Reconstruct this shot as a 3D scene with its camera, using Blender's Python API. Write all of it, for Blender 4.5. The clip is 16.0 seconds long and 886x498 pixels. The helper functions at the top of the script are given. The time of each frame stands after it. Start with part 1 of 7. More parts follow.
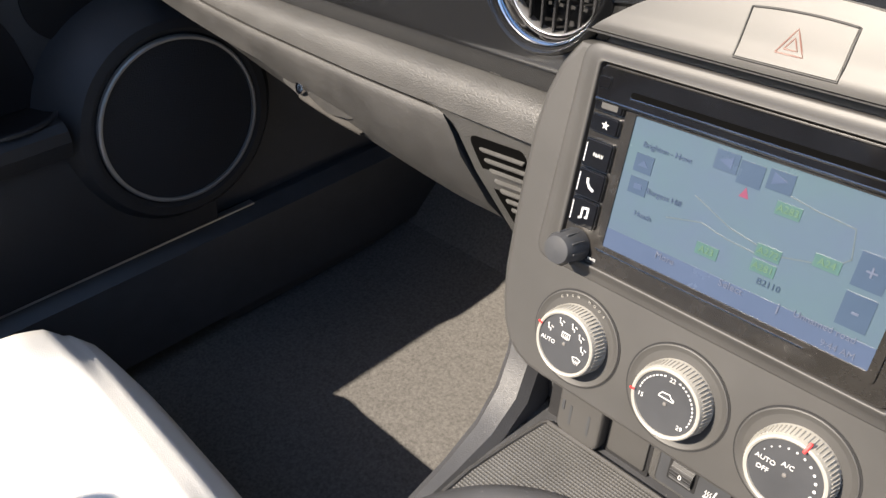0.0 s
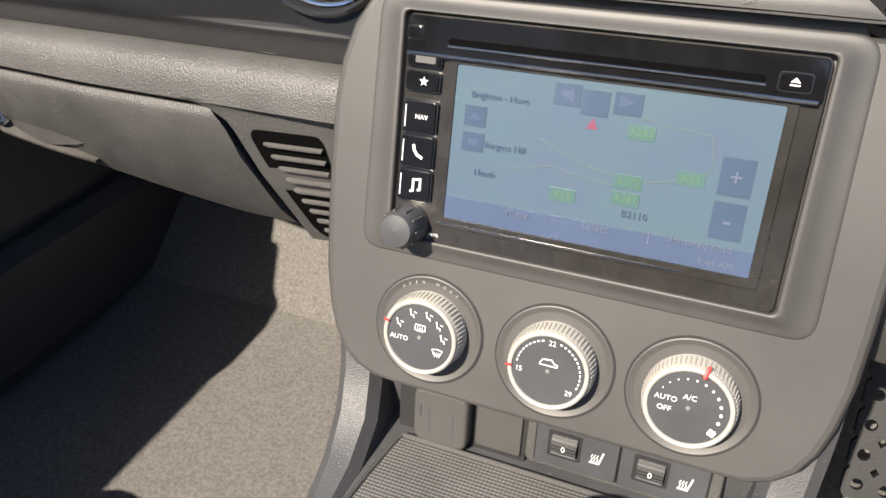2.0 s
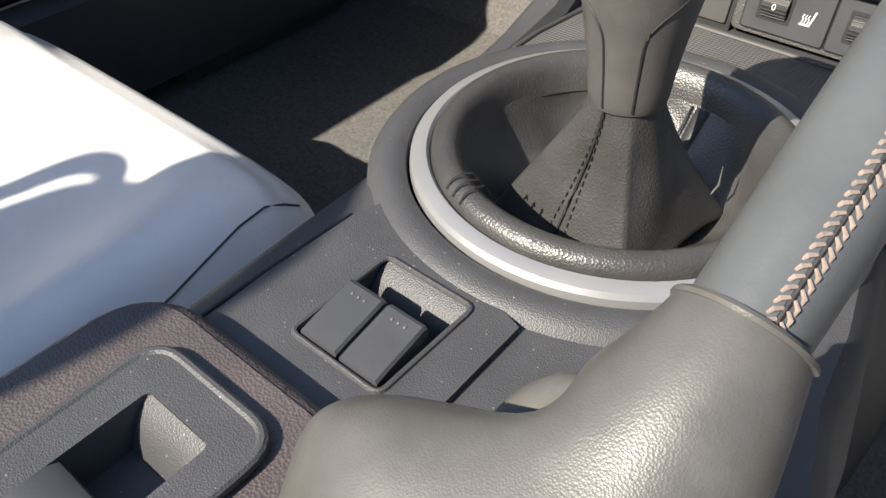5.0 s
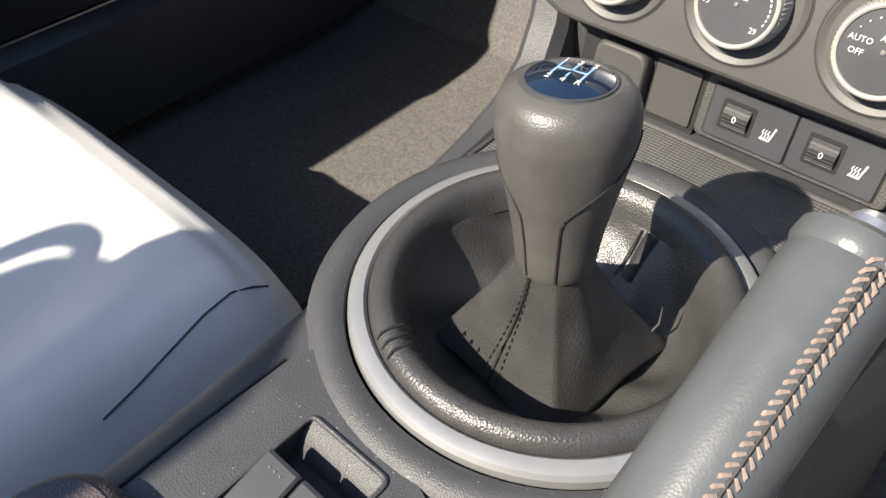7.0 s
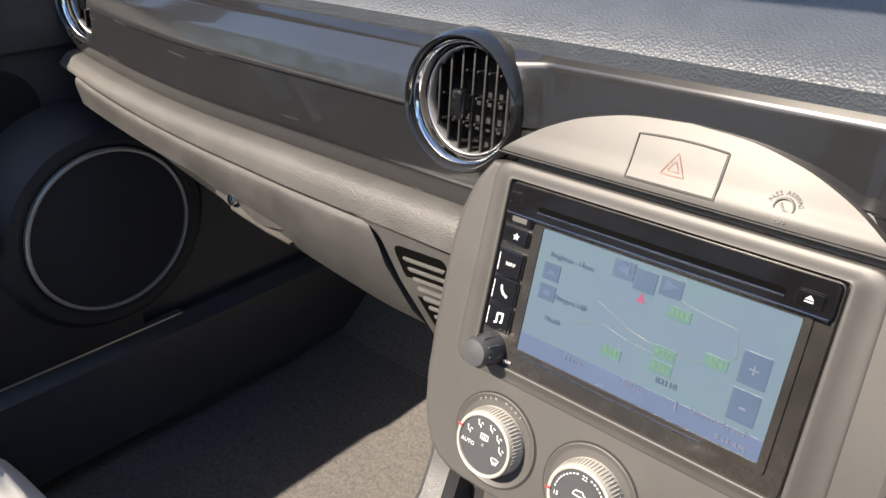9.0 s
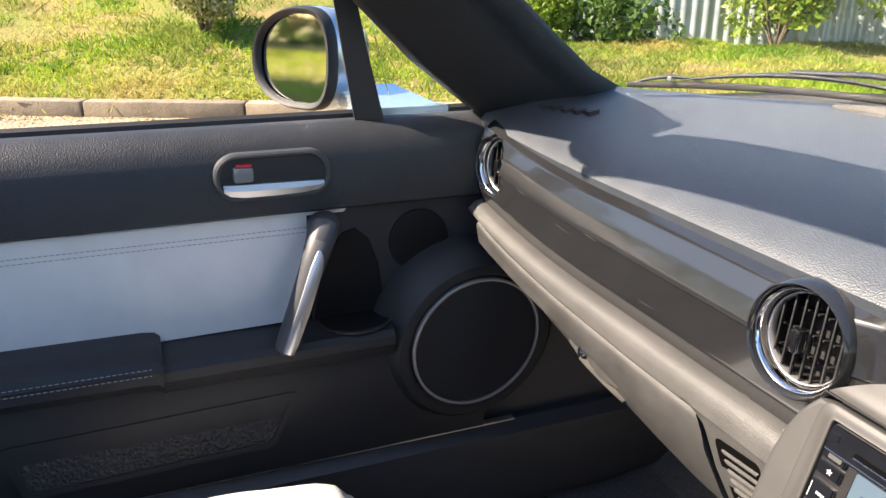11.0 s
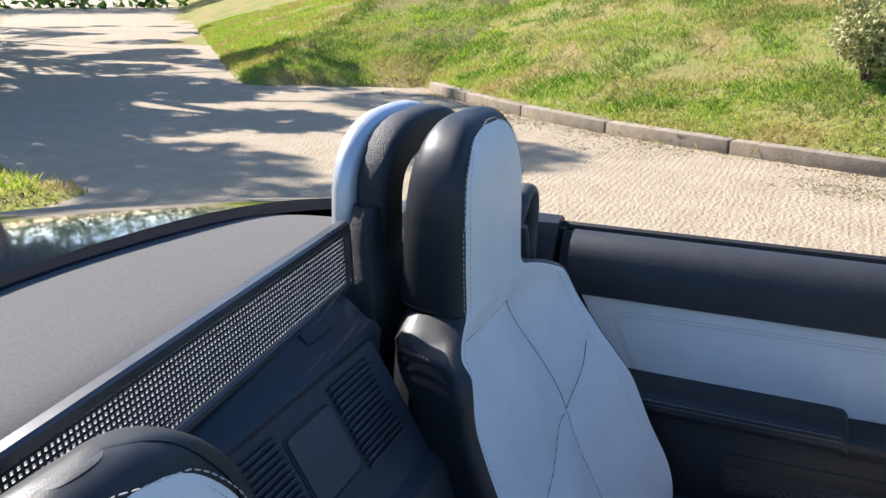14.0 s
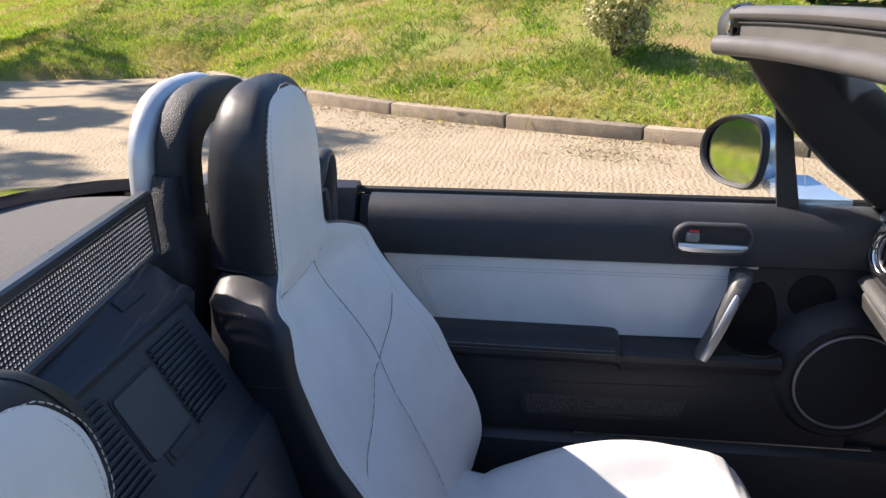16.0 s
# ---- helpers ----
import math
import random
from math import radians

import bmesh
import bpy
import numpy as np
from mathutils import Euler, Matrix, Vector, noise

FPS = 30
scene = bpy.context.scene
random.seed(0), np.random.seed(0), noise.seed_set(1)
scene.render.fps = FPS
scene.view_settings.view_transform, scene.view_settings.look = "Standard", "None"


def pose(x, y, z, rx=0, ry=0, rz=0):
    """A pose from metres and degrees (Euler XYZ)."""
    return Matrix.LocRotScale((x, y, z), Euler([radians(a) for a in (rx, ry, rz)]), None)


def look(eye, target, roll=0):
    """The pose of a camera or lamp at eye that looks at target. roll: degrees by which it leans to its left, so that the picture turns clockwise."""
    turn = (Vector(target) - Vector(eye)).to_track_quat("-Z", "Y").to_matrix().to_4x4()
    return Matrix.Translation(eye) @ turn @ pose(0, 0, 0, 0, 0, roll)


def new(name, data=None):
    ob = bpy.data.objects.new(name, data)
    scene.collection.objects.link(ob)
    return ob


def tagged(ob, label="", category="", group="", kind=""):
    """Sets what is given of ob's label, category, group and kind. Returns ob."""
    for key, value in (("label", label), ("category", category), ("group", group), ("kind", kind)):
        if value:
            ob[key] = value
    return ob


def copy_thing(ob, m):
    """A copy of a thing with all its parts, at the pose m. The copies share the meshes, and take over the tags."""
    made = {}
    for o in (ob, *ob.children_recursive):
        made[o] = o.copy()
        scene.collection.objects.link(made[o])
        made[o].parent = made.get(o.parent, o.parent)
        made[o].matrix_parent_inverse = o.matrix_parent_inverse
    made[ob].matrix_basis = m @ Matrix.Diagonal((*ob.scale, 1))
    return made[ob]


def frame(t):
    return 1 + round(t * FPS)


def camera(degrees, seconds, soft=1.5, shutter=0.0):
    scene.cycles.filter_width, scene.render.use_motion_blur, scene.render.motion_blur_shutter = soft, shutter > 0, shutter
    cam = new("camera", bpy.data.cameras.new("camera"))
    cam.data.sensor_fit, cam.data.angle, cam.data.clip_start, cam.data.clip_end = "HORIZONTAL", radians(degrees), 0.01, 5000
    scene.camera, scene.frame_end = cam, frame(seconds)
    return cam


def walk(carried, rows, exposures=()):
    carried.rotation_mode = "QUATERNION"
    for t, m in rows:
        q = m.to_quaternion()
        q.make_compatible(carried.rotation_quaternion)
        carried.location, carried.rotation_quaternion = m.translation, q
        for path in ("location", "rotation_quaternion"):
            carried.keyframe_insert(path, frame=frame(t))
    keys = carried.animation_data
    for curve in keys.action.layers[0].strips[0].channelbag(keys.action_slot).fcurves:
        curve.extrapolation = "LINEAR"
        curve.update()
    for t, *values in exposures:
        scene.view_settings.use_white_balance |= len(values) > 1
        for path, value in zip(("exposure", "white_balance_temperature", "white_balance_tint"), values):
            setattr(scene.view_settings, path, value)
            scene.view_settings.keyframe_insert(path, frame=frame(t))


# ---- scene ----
cam = camera(60.2, 16.0)
PATH = [
    (0, (0.133, 0.132, 0.899), (-1.096, 1.216, -0.248), -3.4),
    (0.5, (0.081, 0.154, 0.884), (-0.991, 1.389, -0.267), -3.4),
    (1, (0.062, 0.167, 0.87), (-0.787, 1.592, -0.248), -2.2),
    (1.5, (0.052, 0.153, 0.864), (-0.661, 1.664, -0.235), -1.7),
    (2, (0.064, 0.129, 0.848), (-0.607, 1.663, -0.247), -1.2),
    (2.5, (0.078, 0.112, 0.821), (-0.595, 1.634, -0.288), -1.0),
    (3, (0.094, 0.083, 0.784), (-0.607, 1.568, -0.357), -0.4),
    (3.5, (0.105, 0.055, 0.754), (-0.689, 1.457, -0.431), -0.1),
    (4, (0.114, 0.031, 0.737), (-0.776, 1.314, -0.512), -0.6),
    (4.5, (0.121, 0.012, 0.72), (-0.822, 1.195, -0.589), -0.9),
    (4.7, (0.123, 0.008, 0.716), (-0.831, 1.156, -0.615), -1.0),
    (6.8, (0.128, 0.051, 0.745), (-0.853, 1.051, -0.682), -2.0),
    (7, (0.122, 0.074, 0.771), (-0.860, 1.087, -0.647), -2.4),
    (7.5, (0.110, 0.103, 0.830), (-0.897, 1.222, -0.487), -2.1),
    (8, (0.109, 0.116, 0.866), (-0.910, 1.367, -0.317), -2.2),
    (8.2, (0.113, 0.117, 0.874), (-0.927, 1.413, -0.238), -1.4),
    (10.3, (0.213, 0.132, 0.974), (-1.388, 1.107, 0.275), 0.3),
    (10.5, (0.214, 0.111, 0.985), (-1.437, 1.004, 0.295), 0.3),
    (11, (0.215, 0.058, 1.016), (-1.541, 0.738, 0.34), 0.3),
    (11.5, (0.23, 0.016, 1.036), (-1.607, 0.467, 0.387), 0.4),
    (12, (0.275, -0.02, 1.072), (-1.62, 0.125, 0.447), 0.4),
    (12.5, (0.339, -0.064, 1.107), (-1.554, -0.236, 0.485), 0.4),
    (13, (0.421, -0.116, 1.158), (-1.441, -0.499, 0.535), 0.4),
    (13.5, (0.497, -0.151, 1.218), (-1.309, -0.737, 0.592), 0.4),
    (14, (0.567, -0.143, 1.242), (-1.183, -0.879, 0.612), 0.1),
    (14.5, (0.608, -0.133, 1.247), (-1.14, -0.868, 0.612), -0.4),
    (15, (0.623, -0.127, 1.243), (-1.192, -0.669, 0.602), -0.4),
    (15.5, (0.635, -0.131, 1.226), (-1.228, -0.468, 0.58), -0.4),
    (16, (0.644, -0.131, 1.221), (-1.23, -0.358, 0.561), -0.1),
]
walk(cam, [(t, look(eye, target, roll)) for t, eye, target, roll in PATH], exposures=[(0, 1.36, 6550, 11), (1.5, 1.38, 6550, 11), (3, 1.43, 6400, 10), (3.5, 1.42, 6350, 10), (4.5, 1.28, 6300, 9), (7, 1.24, 6350, 9), (7.5, 1.36, 6500, 10), (8, 1.44, 6600, 12), (10.3, 1.66, 6850, 12), (11, 1.92, 6950, 14), (11.5, 2.02, 6950, 15), (12, 1.94, 6850, 17), (12.5, 1.82, 6700, 18), (13, 1.68, 6450, 17), (14, 1.35, 5800, 12), (15, 1.33, 5900, 12), (16, 1.36, 6400, 16)])

# ---- world and light ----
SUN_AZ = math.atan2(-0.33, -1.14)
SUN_EL = math.atan2(1.0, math.hypot(0.33, 1.14))
world = bpy.data.worlds.new("daylight")
scene.world = world
world.use_nodes = True
wn = world.node_tree.nodes
sky = wn.new("ShaderNodeTexSky")
sky.sky_type = "NISHITA"
sky.sun_disc = False
sky.sun_elevation = SUN_EL
sky.sun_rotation = SUN_AZ % (2 * math.pi)
tone = wn.new("ShaderNodeHueSaturation")
tone.inputs["Saturation"].default_value = 1.22
world.node_tree.links.new(sky.outputs[0], tone.inputs["Color"])
world.node_tree.links.new(tone.outputs[0], wn["Background"].inputs[0])
wn["Background"].inputs[1].default_value = 0.102
sun_data = bpy.data.lights.new("sun", "SUN")
sun_data.energy = 5.0
sun_data.angle = radians(0.55)
sun_data.color = (1.0, 0.89, 0.74)
sun = new("sun", sun_data)
sun.matrix_world = look((-3.3, -11.4, 10.0), (0, 0, 0))


# ---- materials ----
def mat(name, col, rough=0.5, metal=0.0, var=0.12, vscale=30.0, bump=0.0, bscale=900.0, coat=0.0,
        cells=False, col2=None, spec=0.5, emit=None, random_piece=0.0, dust=0.0):
    m = bpy.data.materials.new(name)
    m.use_nodes = True
    nt = m.node_tree
    n, link = nt.nodes, nt.links.new
    b = n["Principled BSDF"]
    b.inputs["Roughness"].default_value = rough
    b.inputs["Metallic"].default_value = metal
    b.inputs["Coat Weight"].default_value = coat
    b.inputs["Coat Roughness"].default_value = 0.05
    b.inputs["Specular IOR Level"].default_value = spec
    tc = n.new("ShaderNodeTexCoord")
    nz = n.new("ShaderNodeTexNoise")
    nz.inputs["Scale"].default_value = vscale
    nz.inputs["Detail"].default_value = 6
    nz.inputs["Roughness"].default_value = 0.65
    link(tc.outputs["Object"], nz.inputs["Vector"])
    ramp = n.new("ShaderNodeMix")
    ramp.data_type = "RGBA"
    lo = col2 or tuple(c * (1 - var) for c in col)
    hi = col if col2 else tuple(min(1, c * (1 + var)) for c in col)
    ramp.inputs["A"].default_value = (*lo, 1)
    ramp.inputs["B"].default_value = (*hi, 1)
    cr = n.new("ShaderNodeMapRange")
    cr.inputs["From Min"].default_value, cr.inputs["From Max"].default_value = 0.32, 0.68
    link(nz.outputs["Fac"], cr.inputs["Value"])
    link(cr.outputs[0], ramp.inputs["Factor"])
    out = ramp.outputs["Result"]
    if random_piece:
        oi = n.new("ShaderNodeObjectInfo")
        hsv = n.new("ShaderNodeHueSaturation")
        mr = n.new("ShaderNodeMapRange")
        mr.inputs["To Min"].default_value, mr.inputs["To Max"].default_value = 1 - random_piece, 1 + random_piece
        link(oi.outputs["Random"], mr.inputs["Value"])
        link(mr.outputs[0], hsv.inputs["Value"])
        link(out, hsv.inputs["Color"])
        out = hsv.outputs["Color"]
    if dust:
        # sparse pale specks
        vo = n.new("ShaderNodeTexVoronoi")
        vo.inputs["Scale"].default_value = 210.0
        link(tc.outputs["Object"], vo.inputs["Vector"])
        th = n.new("ShaderNodeMath")
        th.operation = "LESS_THAN"
        th.inputs[1].default_value = dust
        link(vo.outputs["Distance"], th.inputs[0])
        mx = n.new("ShaderNodeMix")
        mx.data_type = "RGBA"
        mx.inputs["B"].default_value = (0.20, 0.19, 0.18, 1)
        link(th.outputs[0], mx.inputs["Factor"])
        link(out, mx.inputs["A"])
        out = mx.outputs["Result"]
    link(out, b.inputs["Base Color"])
    rr = n.new("ShaderNodeMapRange")
    rr.inputs["To Min"].default_value, rr.inputs["To Max"].default_value = max(0, rough - 0.08), min(1, rough + 0.08)
    link(nz.outputs["Fac"], rr.inputs["Value"])
    link(rr.outputs[0], b.inputs["Roughness"])
    if bump:
        if cells:
            bt = n.new("ShaderNodeTexVoronoi")
            src = bt.outputs["Distance"]
        else:
            bt = n.new("ShaderNodeTexNoise")
            bt.inputs["Detail"].default_value = 3
            src = bt.outputs["Fac"]
        bt.inputs["Scale"].default_value = bscale
        link(tc.outputs["Object"], bt.inputs["Vector"])
        bp = n.new("ShaderNodeBump")
        bp.inputs["Strength"].default_value = min(1.0, bump)
        bp.inputs["Distance"].default_value = 0.6 / bscale
        link(src, bp.inputs["Height"])
        link(bp.outputs[0], b.inputs["Normal"])
    if emit:
        b.inputs["Emission Color"].default_value = (*emit[0], 1)
        b.inputs["Emission Strength"].default_value = emit[1]
    return m


BLACK_PLASTIC = mat("black_grained_plastic", (0.05244, 0.05313, 0.05658), 0.50, bump=0.4, bscale=1500, cells=True, dust=0.075)
DARK_PLASTIC = mat("dark_smooth_plastic", (0.04692, 0.04899, 0.05382), 0.45, bump=0.1, bscale=1500)
DOOR_BLACK = mat("dark_door_plastic", (0.0205, 0.0215, 0.0245), 0.5, spec=0.36, bump=0.4, bscale=1500, cells=True)
HOOP_SKIN = mat("pebbled_black_skin", (0.016, 0.017, 0.019), 0.55, spec=0.35, bump=0.7, bscale=650, cells=True)
COWL = mat("warm_grey_satin_plastic", (0.05175, 0.05023, 0.04858), 0.50, spec=0.62, bump=0.2, bscale=2400, vscale=9)
SOFT_DASH = mat("grained_dash_skin", (0.038, 0.046, 0.058), 0.5, spec=0.75, bump=0.4, bscale=700, cells=True)
DOOR_PAD = mat("grained_door_pad", (0.026, 0.028, 0.032), 0.5, spec=0.4, bump=0.5, bscale=600, cells=True)
STRIP = mat("coarse_grained_plastic", (0.06486, 0.06348, 0.06141), 0.42, bump=1.1, bscale=950, dust=0.05)
GLOSS = mat("gloss_dark_panel", (0.016, 0.0165, 0.018), 0.17, var=0.25, vscale=4, coat=0.6)
CHROME = mat("polished_chrome", (0.75, 0.75, 0.76), 0.12, 1.0, var=0.03)
SATIN = mat("satin_silver", (0.55, 0.55, 0.56), 0.32, 0.85, var=0.04)
KNOB_RIM = mat("grey_knob_rim", (0.35, 0.3375, 0.3063), 0.42, 0.0, var=0.06, bump=0.15, bscale=2500)
PIANO = mat("piano_black", (0.006, 0.006, 0.007), 0.08, var=0.2, vscale=60)
LEATHER_BLACK = mat("black_leather", (0.0175, 0.018, 0.0205), 0.44, spec=0.38, bump=0.24, bscale=1500, cells=True)
LEATHER_LIGHT = mat("pale_grey_leather", (0.67, 0.662, 0.642), 0.42, var=0.05, vscale=14, bump=0.3, bscale=1100, cells=True)
LEATHER_BROWN = mat("dark_brown_leather", (0.07176, 0.05934, 0.05934), 0.45, bump=0.5, bscale=900, cells=True)
THREAD = mat("pale_thread", (0.5, 0.46, 0.41), 0.7)
DARK_THREAD = mat("dark_thread", (0.02, 0.02, 0.02), 0.7)
GREY_THREAD = mat("grey_thread", (0.30, 0.29, 0.28), 0.7)
CARPET = mat("grey_pile_carpet", (0.112, 0.107, 0.102), 0.95, var=0.32, vscale=260, bump=0.5, bscale=500, spec=0.1)
FABRIC = mat("charcoal_hood_fabric", (0.1035, 0.1007, 0.0966), 0.9, var=0.15, vscale=250, bump=0.6, bscale=1400, spec=0.2)
RUBBER = mat("black_rubber", (0.0138, 0.0138, 0.01495), 0.6, bump=0.2, bscale=500)
PAINT = mat("silver_blue_paint", (0.42, 0.50, 0.58), 0.22, 0.6, var=0.03, coat=1.0)
WHITE_INK = mat("white_print", (0.65, 0.65, 0.65), 0.6)
RED_INK = mat("red_print", (0.55, 0.02, 0.02), 0.5)
ORANGE_INK = mat("orange_print", (0.161, 0.077, 0.0602), 0.5)
GREY_INK = mat("grey_print", (0.1485, 0.1418, 0.135), 0.6)
CONCRETE = mat("ribbed_concrete", (0.335, 0.272, 0.182), 0.9, col2=(0.27, 0.21, 0.132), vscale=3.2, bump=1.0, bscale=45)


def add_ribs(m):
    """Tamped ribs across the slab and straw-coloured litter."""
    n, link = m.node_tree.nodes, m.node_tree.links.new
    tc = n["Texture Coordinate"]
    mp = n.new("ShaderNodeMapping")
    mp.inputs["Rotation"].default_value = (0, 0, radians(-86))
    link(tc.outputs["Object"], mp.inputs["Vector"])
    w = n.new("ShaderNodeTexWave")
    w.inputs["Scale"].default_value = 6.2
    w.inputs["Distortion"].default_value = 8.0
    w.inputs["Detail"].default_value = 4
    w.inputs["Detail Scale"].default_value = 2.5
    link(mp.outputs[0], w.inputs["Vector"])
    bp = n.new("ShaderNodeBump")
    bp.inputs["Strength"].default_value = 0.38
    bp.inputs["Distance"].default_value = 0.009
    link(w.outputs["Fac"], bp.inputs["Height"])
    link(n["Bump"].outputs[0], bp.inputs["Normal"])
    link(bp.outputs[0], n["Principled BSDF"].inputs["Normal"])


add_ribs(CONCRETE)
KERB = mat("weathered_kerb_concrete", (0.2592, 0.2088, 0.1476), 0.9, var=0.25, vscale=8, bump=0.8, bscale=90, random_piece=0.12)
EARTH = mat("dry_turf", (0.14, 0.19, 0.03), 0.95, col2=(0.28, 0.19, 0.095), vscale=1.0, bump=1.0, bscale=30, spec=0.1)
BARK = mat("bark", (0.12, 0.09, 0.06), 0.9, var=0.3, vscale=12, bump=1.0, bscale=40)


def blend_mat(name, cols, rough=0.6, translucent=0.0, patches=None):
    m = bpy.data.materials.new(name)
    m.use_nodes = True
    n, link = m.node_tree.nodes, m.node_tree.links.new
    b = n["Principled BSDF"]
    b.inputs["Roughness"].default_value = rough
    b.inputs["Specular IOR Level"].default_value = 0.3
    g = n.new("ShaderNodeNewGeometry")
    r = n.new("ShaderNodeValToRGB")
    els = r.color_ramp.elements
    while len(els) < len(cols):
        els.new(0.5)
    for i, c in enumerate(cols):
        els[i].position = i / (len(cols) - 1)
        els[i].color = (*c, 1)
    link(g.outputs["Random Per Island"], r.inputs["Fac"])
    col = r.outputs["Color"]
    if patches:
        tc = n.new("ShaderNodeTexCoord")
        nz = n.new("ShaderNodeTexNoise")
        nz.inputs["Scale"].default_value = 0.75
        nz.inputs["Detail"].default_value = 4
        link(tc.outputs["Object"], nz.inputs["Vector"])
        mr = n.new("ShaderNodeMapRange")
        mr.inputs["From Min"].default_value, mr.inputs["From Max"].default_value = 0.44, 0.64
        mr.inputs["To Max"].default_value = 0.9
        link(nz.outputs["Fac"], mr.inputs["Value"])
        mx = n.new("ShaderNodeMix")
        mx.data_type = "RGBA"
        link(mr.outputs[0], mx.inputs["Factor"])
        link(col, mx.inputs["A"])
        mx.inputs["B"].default_value = (*patches, 1)
        col = mx.outputs["Result"]
    link(col, b.inputs["Base Color"])
    if translucent:
        t = n.new("ShaderNodeBsdfTranslucent")
        mx = n.new("ShaderNodeMixShader")
        mx.inputs[0].default_value = translucent
        link(col, t.inputs["Color"])
        link(b.outputs[0], mx.inputs[1])
        link(t.outputs[0], mx.inputs[2])
        link(mx.outputs[0], n["Material Output"].inputs[0])
    return m


GRASS = blend_mat("grass_blades", [(0.16, 0.31, 0.018), (0.25, 0.41, 0.028), (0.38, 0.45, 0.05), (0.46, 0.40, 0.09)], 0.6, 0.45, (0.42, 0.31, 0.11))
LEAF = blend_mat("tree_leaves", [(0.040, 0.088, 0.016), (0.072, 0.136, 0.024), (0.112, 0.176, 0.040)], 0.5, 0.35)
BUSH_LEAF = blend_mat("variegated_leaves", [(0.158, 0.202, 0.050), (0.360, 0.346, 0.144), (0.504, 0.461, 0.259)], 0.5, 0.3)


def glass_mat(name, tint=(1, 1, 1), rough=0.0):
    m = bpy.data.materials.new(name)
    m.use_nodes = True
    b = m.node_tree.nodes["Principled BSDF"]
    b.inputs["Base Color"].default_value = (*tint, 1)
    b.inputs["Transmission Weight"].default_value = 1.0
    b.inputs["Roughness"].default_value = rough
    b.inputs["IOR"].default_value = 1.125
    return m


GLASS = glass_mat("clear_glass", (0.96, 0.98, 0.97))
MIRROR = mat("mirror_silver", (0.85, 0.87, 0.88), 0.01, 1.0, var=0.0)


# ---- building blocks ----
def part(name, bm, material, parent=None, label="", smooth=30.0):
    me = bpy.data.meshes.new(name)
    bmesh.ops.recalc_face_normals(bm, faces=bm.faces)
    bm.to_mesh(me)
    bm.free()
    me.materials.append(material)
    if smooth:
        me.shade_smooth()
        me.set_sharp_from_angle(angle=radians(smooth))
        # wide flat ends keep their own edges
        wide = {k for p in me.polygons if len(p.vertices) > 4 for k in p.edge_keys}
        if wide:
            for e in me.edges:
                if e.key in wide:
                    e.use_edge_sharp = True
    ob = new(name, me)
    ob.parent = parent
    if label:
        tagged(ob, label)
    return ob


def thing(name, label, category, group="", kind=""):
    return tagged(new(name), label, category, group, kind)


def loft(rings, caps=True, closed=True, bm=None):
    bm = bm or bmesh.new()
    vs = [[bm.verts.new(p) for p in ring] for ring in rings]
    for a, b in zip(vs, vs[1:]):
        k = len(a)
        for i in range(k if closed else k - 1):
            j = (i + 1) % k
            bm.faces.new((a[i], a[j], b[j], b[i]))
    if caps and closed:
        bm.faces.new(vs[0])
        bm.faces.new(vs[-1])
    return bm


def box(c, s, bevel=0.0, rot=None, bm=None, seg=2):
    bm = bm or bmesh.new()
    m = Matrix.Translation(c) @ (rot.to_4x4() if rot else Matrix()) @ Matrix.Diagonal((*s, 1))
    vs = bmesh.ops.create_cube(bm, size=1, matrix=m)["verts"]
    if bevel:
        es = list({e for v in vs for e in v.link_edges})
        bmesh.ops.bevel(bm, geom=es, offset=bevel, segments=seg, profile=0.5, affect="EDGES")
    return bm


def frame_of(o, x, y):
    """A frame from its origin, x axis and (roughly) y axis."""
    x = Vector(x).normalized()
    z = x.cross(Vector(y)).normalized()
    y = z.cross(x)
    m = Matrix((x, y, z)).transposed().to_4x4()
    m.translation = o
    return m


def lathe(profile, m, seg=40, bm=None, ends=True, squash=1.0):
    """Turns (radius, height) pairs about the z axis of m."""
    rings = [[m @ Vector((r * math.cos(a), r * math.sin(a) * squash, h)) for a in (2 * math.pi * i / seg for i in range(seg))] for r, h in profile]
    return loft(rings, caps=ends, bm=bm)


def sweep(path, radius, seg=10, bm=None, flat=1.0, ref=(0, 0, 1)):
    """A tube along a path; radius may be one number or one for each point."""
    pts = [Vector(p) for p in path]
    rings = []
    for i, p in enumerate(pts):
        t = (pts[min(i + 1, len(pts) - 1)] - pts[max(i - 1, 0)]).normalized()
        r = Vector(ref)
        if abs(t.dot(r)) > 0.95:
            r = Vector((1, 0, 0))
        u = t.cross(r).normalized()
        v = u.cross(t)
        rad = radius[i] if isinstance(radius, (list, tuple)) else radius
        rings.append([p + u * rad * math.cos(a) + v * rad * flat * math.sin(a) for a in (2 * math.pi * k / seg for k in range(seg))])
    return loft(rings, bm=bm)


def rounded(w, h, r, seg=6, cx=0.0, cy=0.0):
    """Outline of a rounded rectangle, centred at cx, cy."""
    out = []
    for sx, sy, a0 in ((1, 1, 0), (-1, 1, 90), (-1, -1, 180), (1, -1, 270)):
        for k in range(seg + 1):
            a = radians(a0 + 90 * k / seg)
            out.append((cx + sx * (w / 2 - r) + r * math.cos(a), cy + sy * (h / 2 - r) + r * math.sin(a)))
    return out


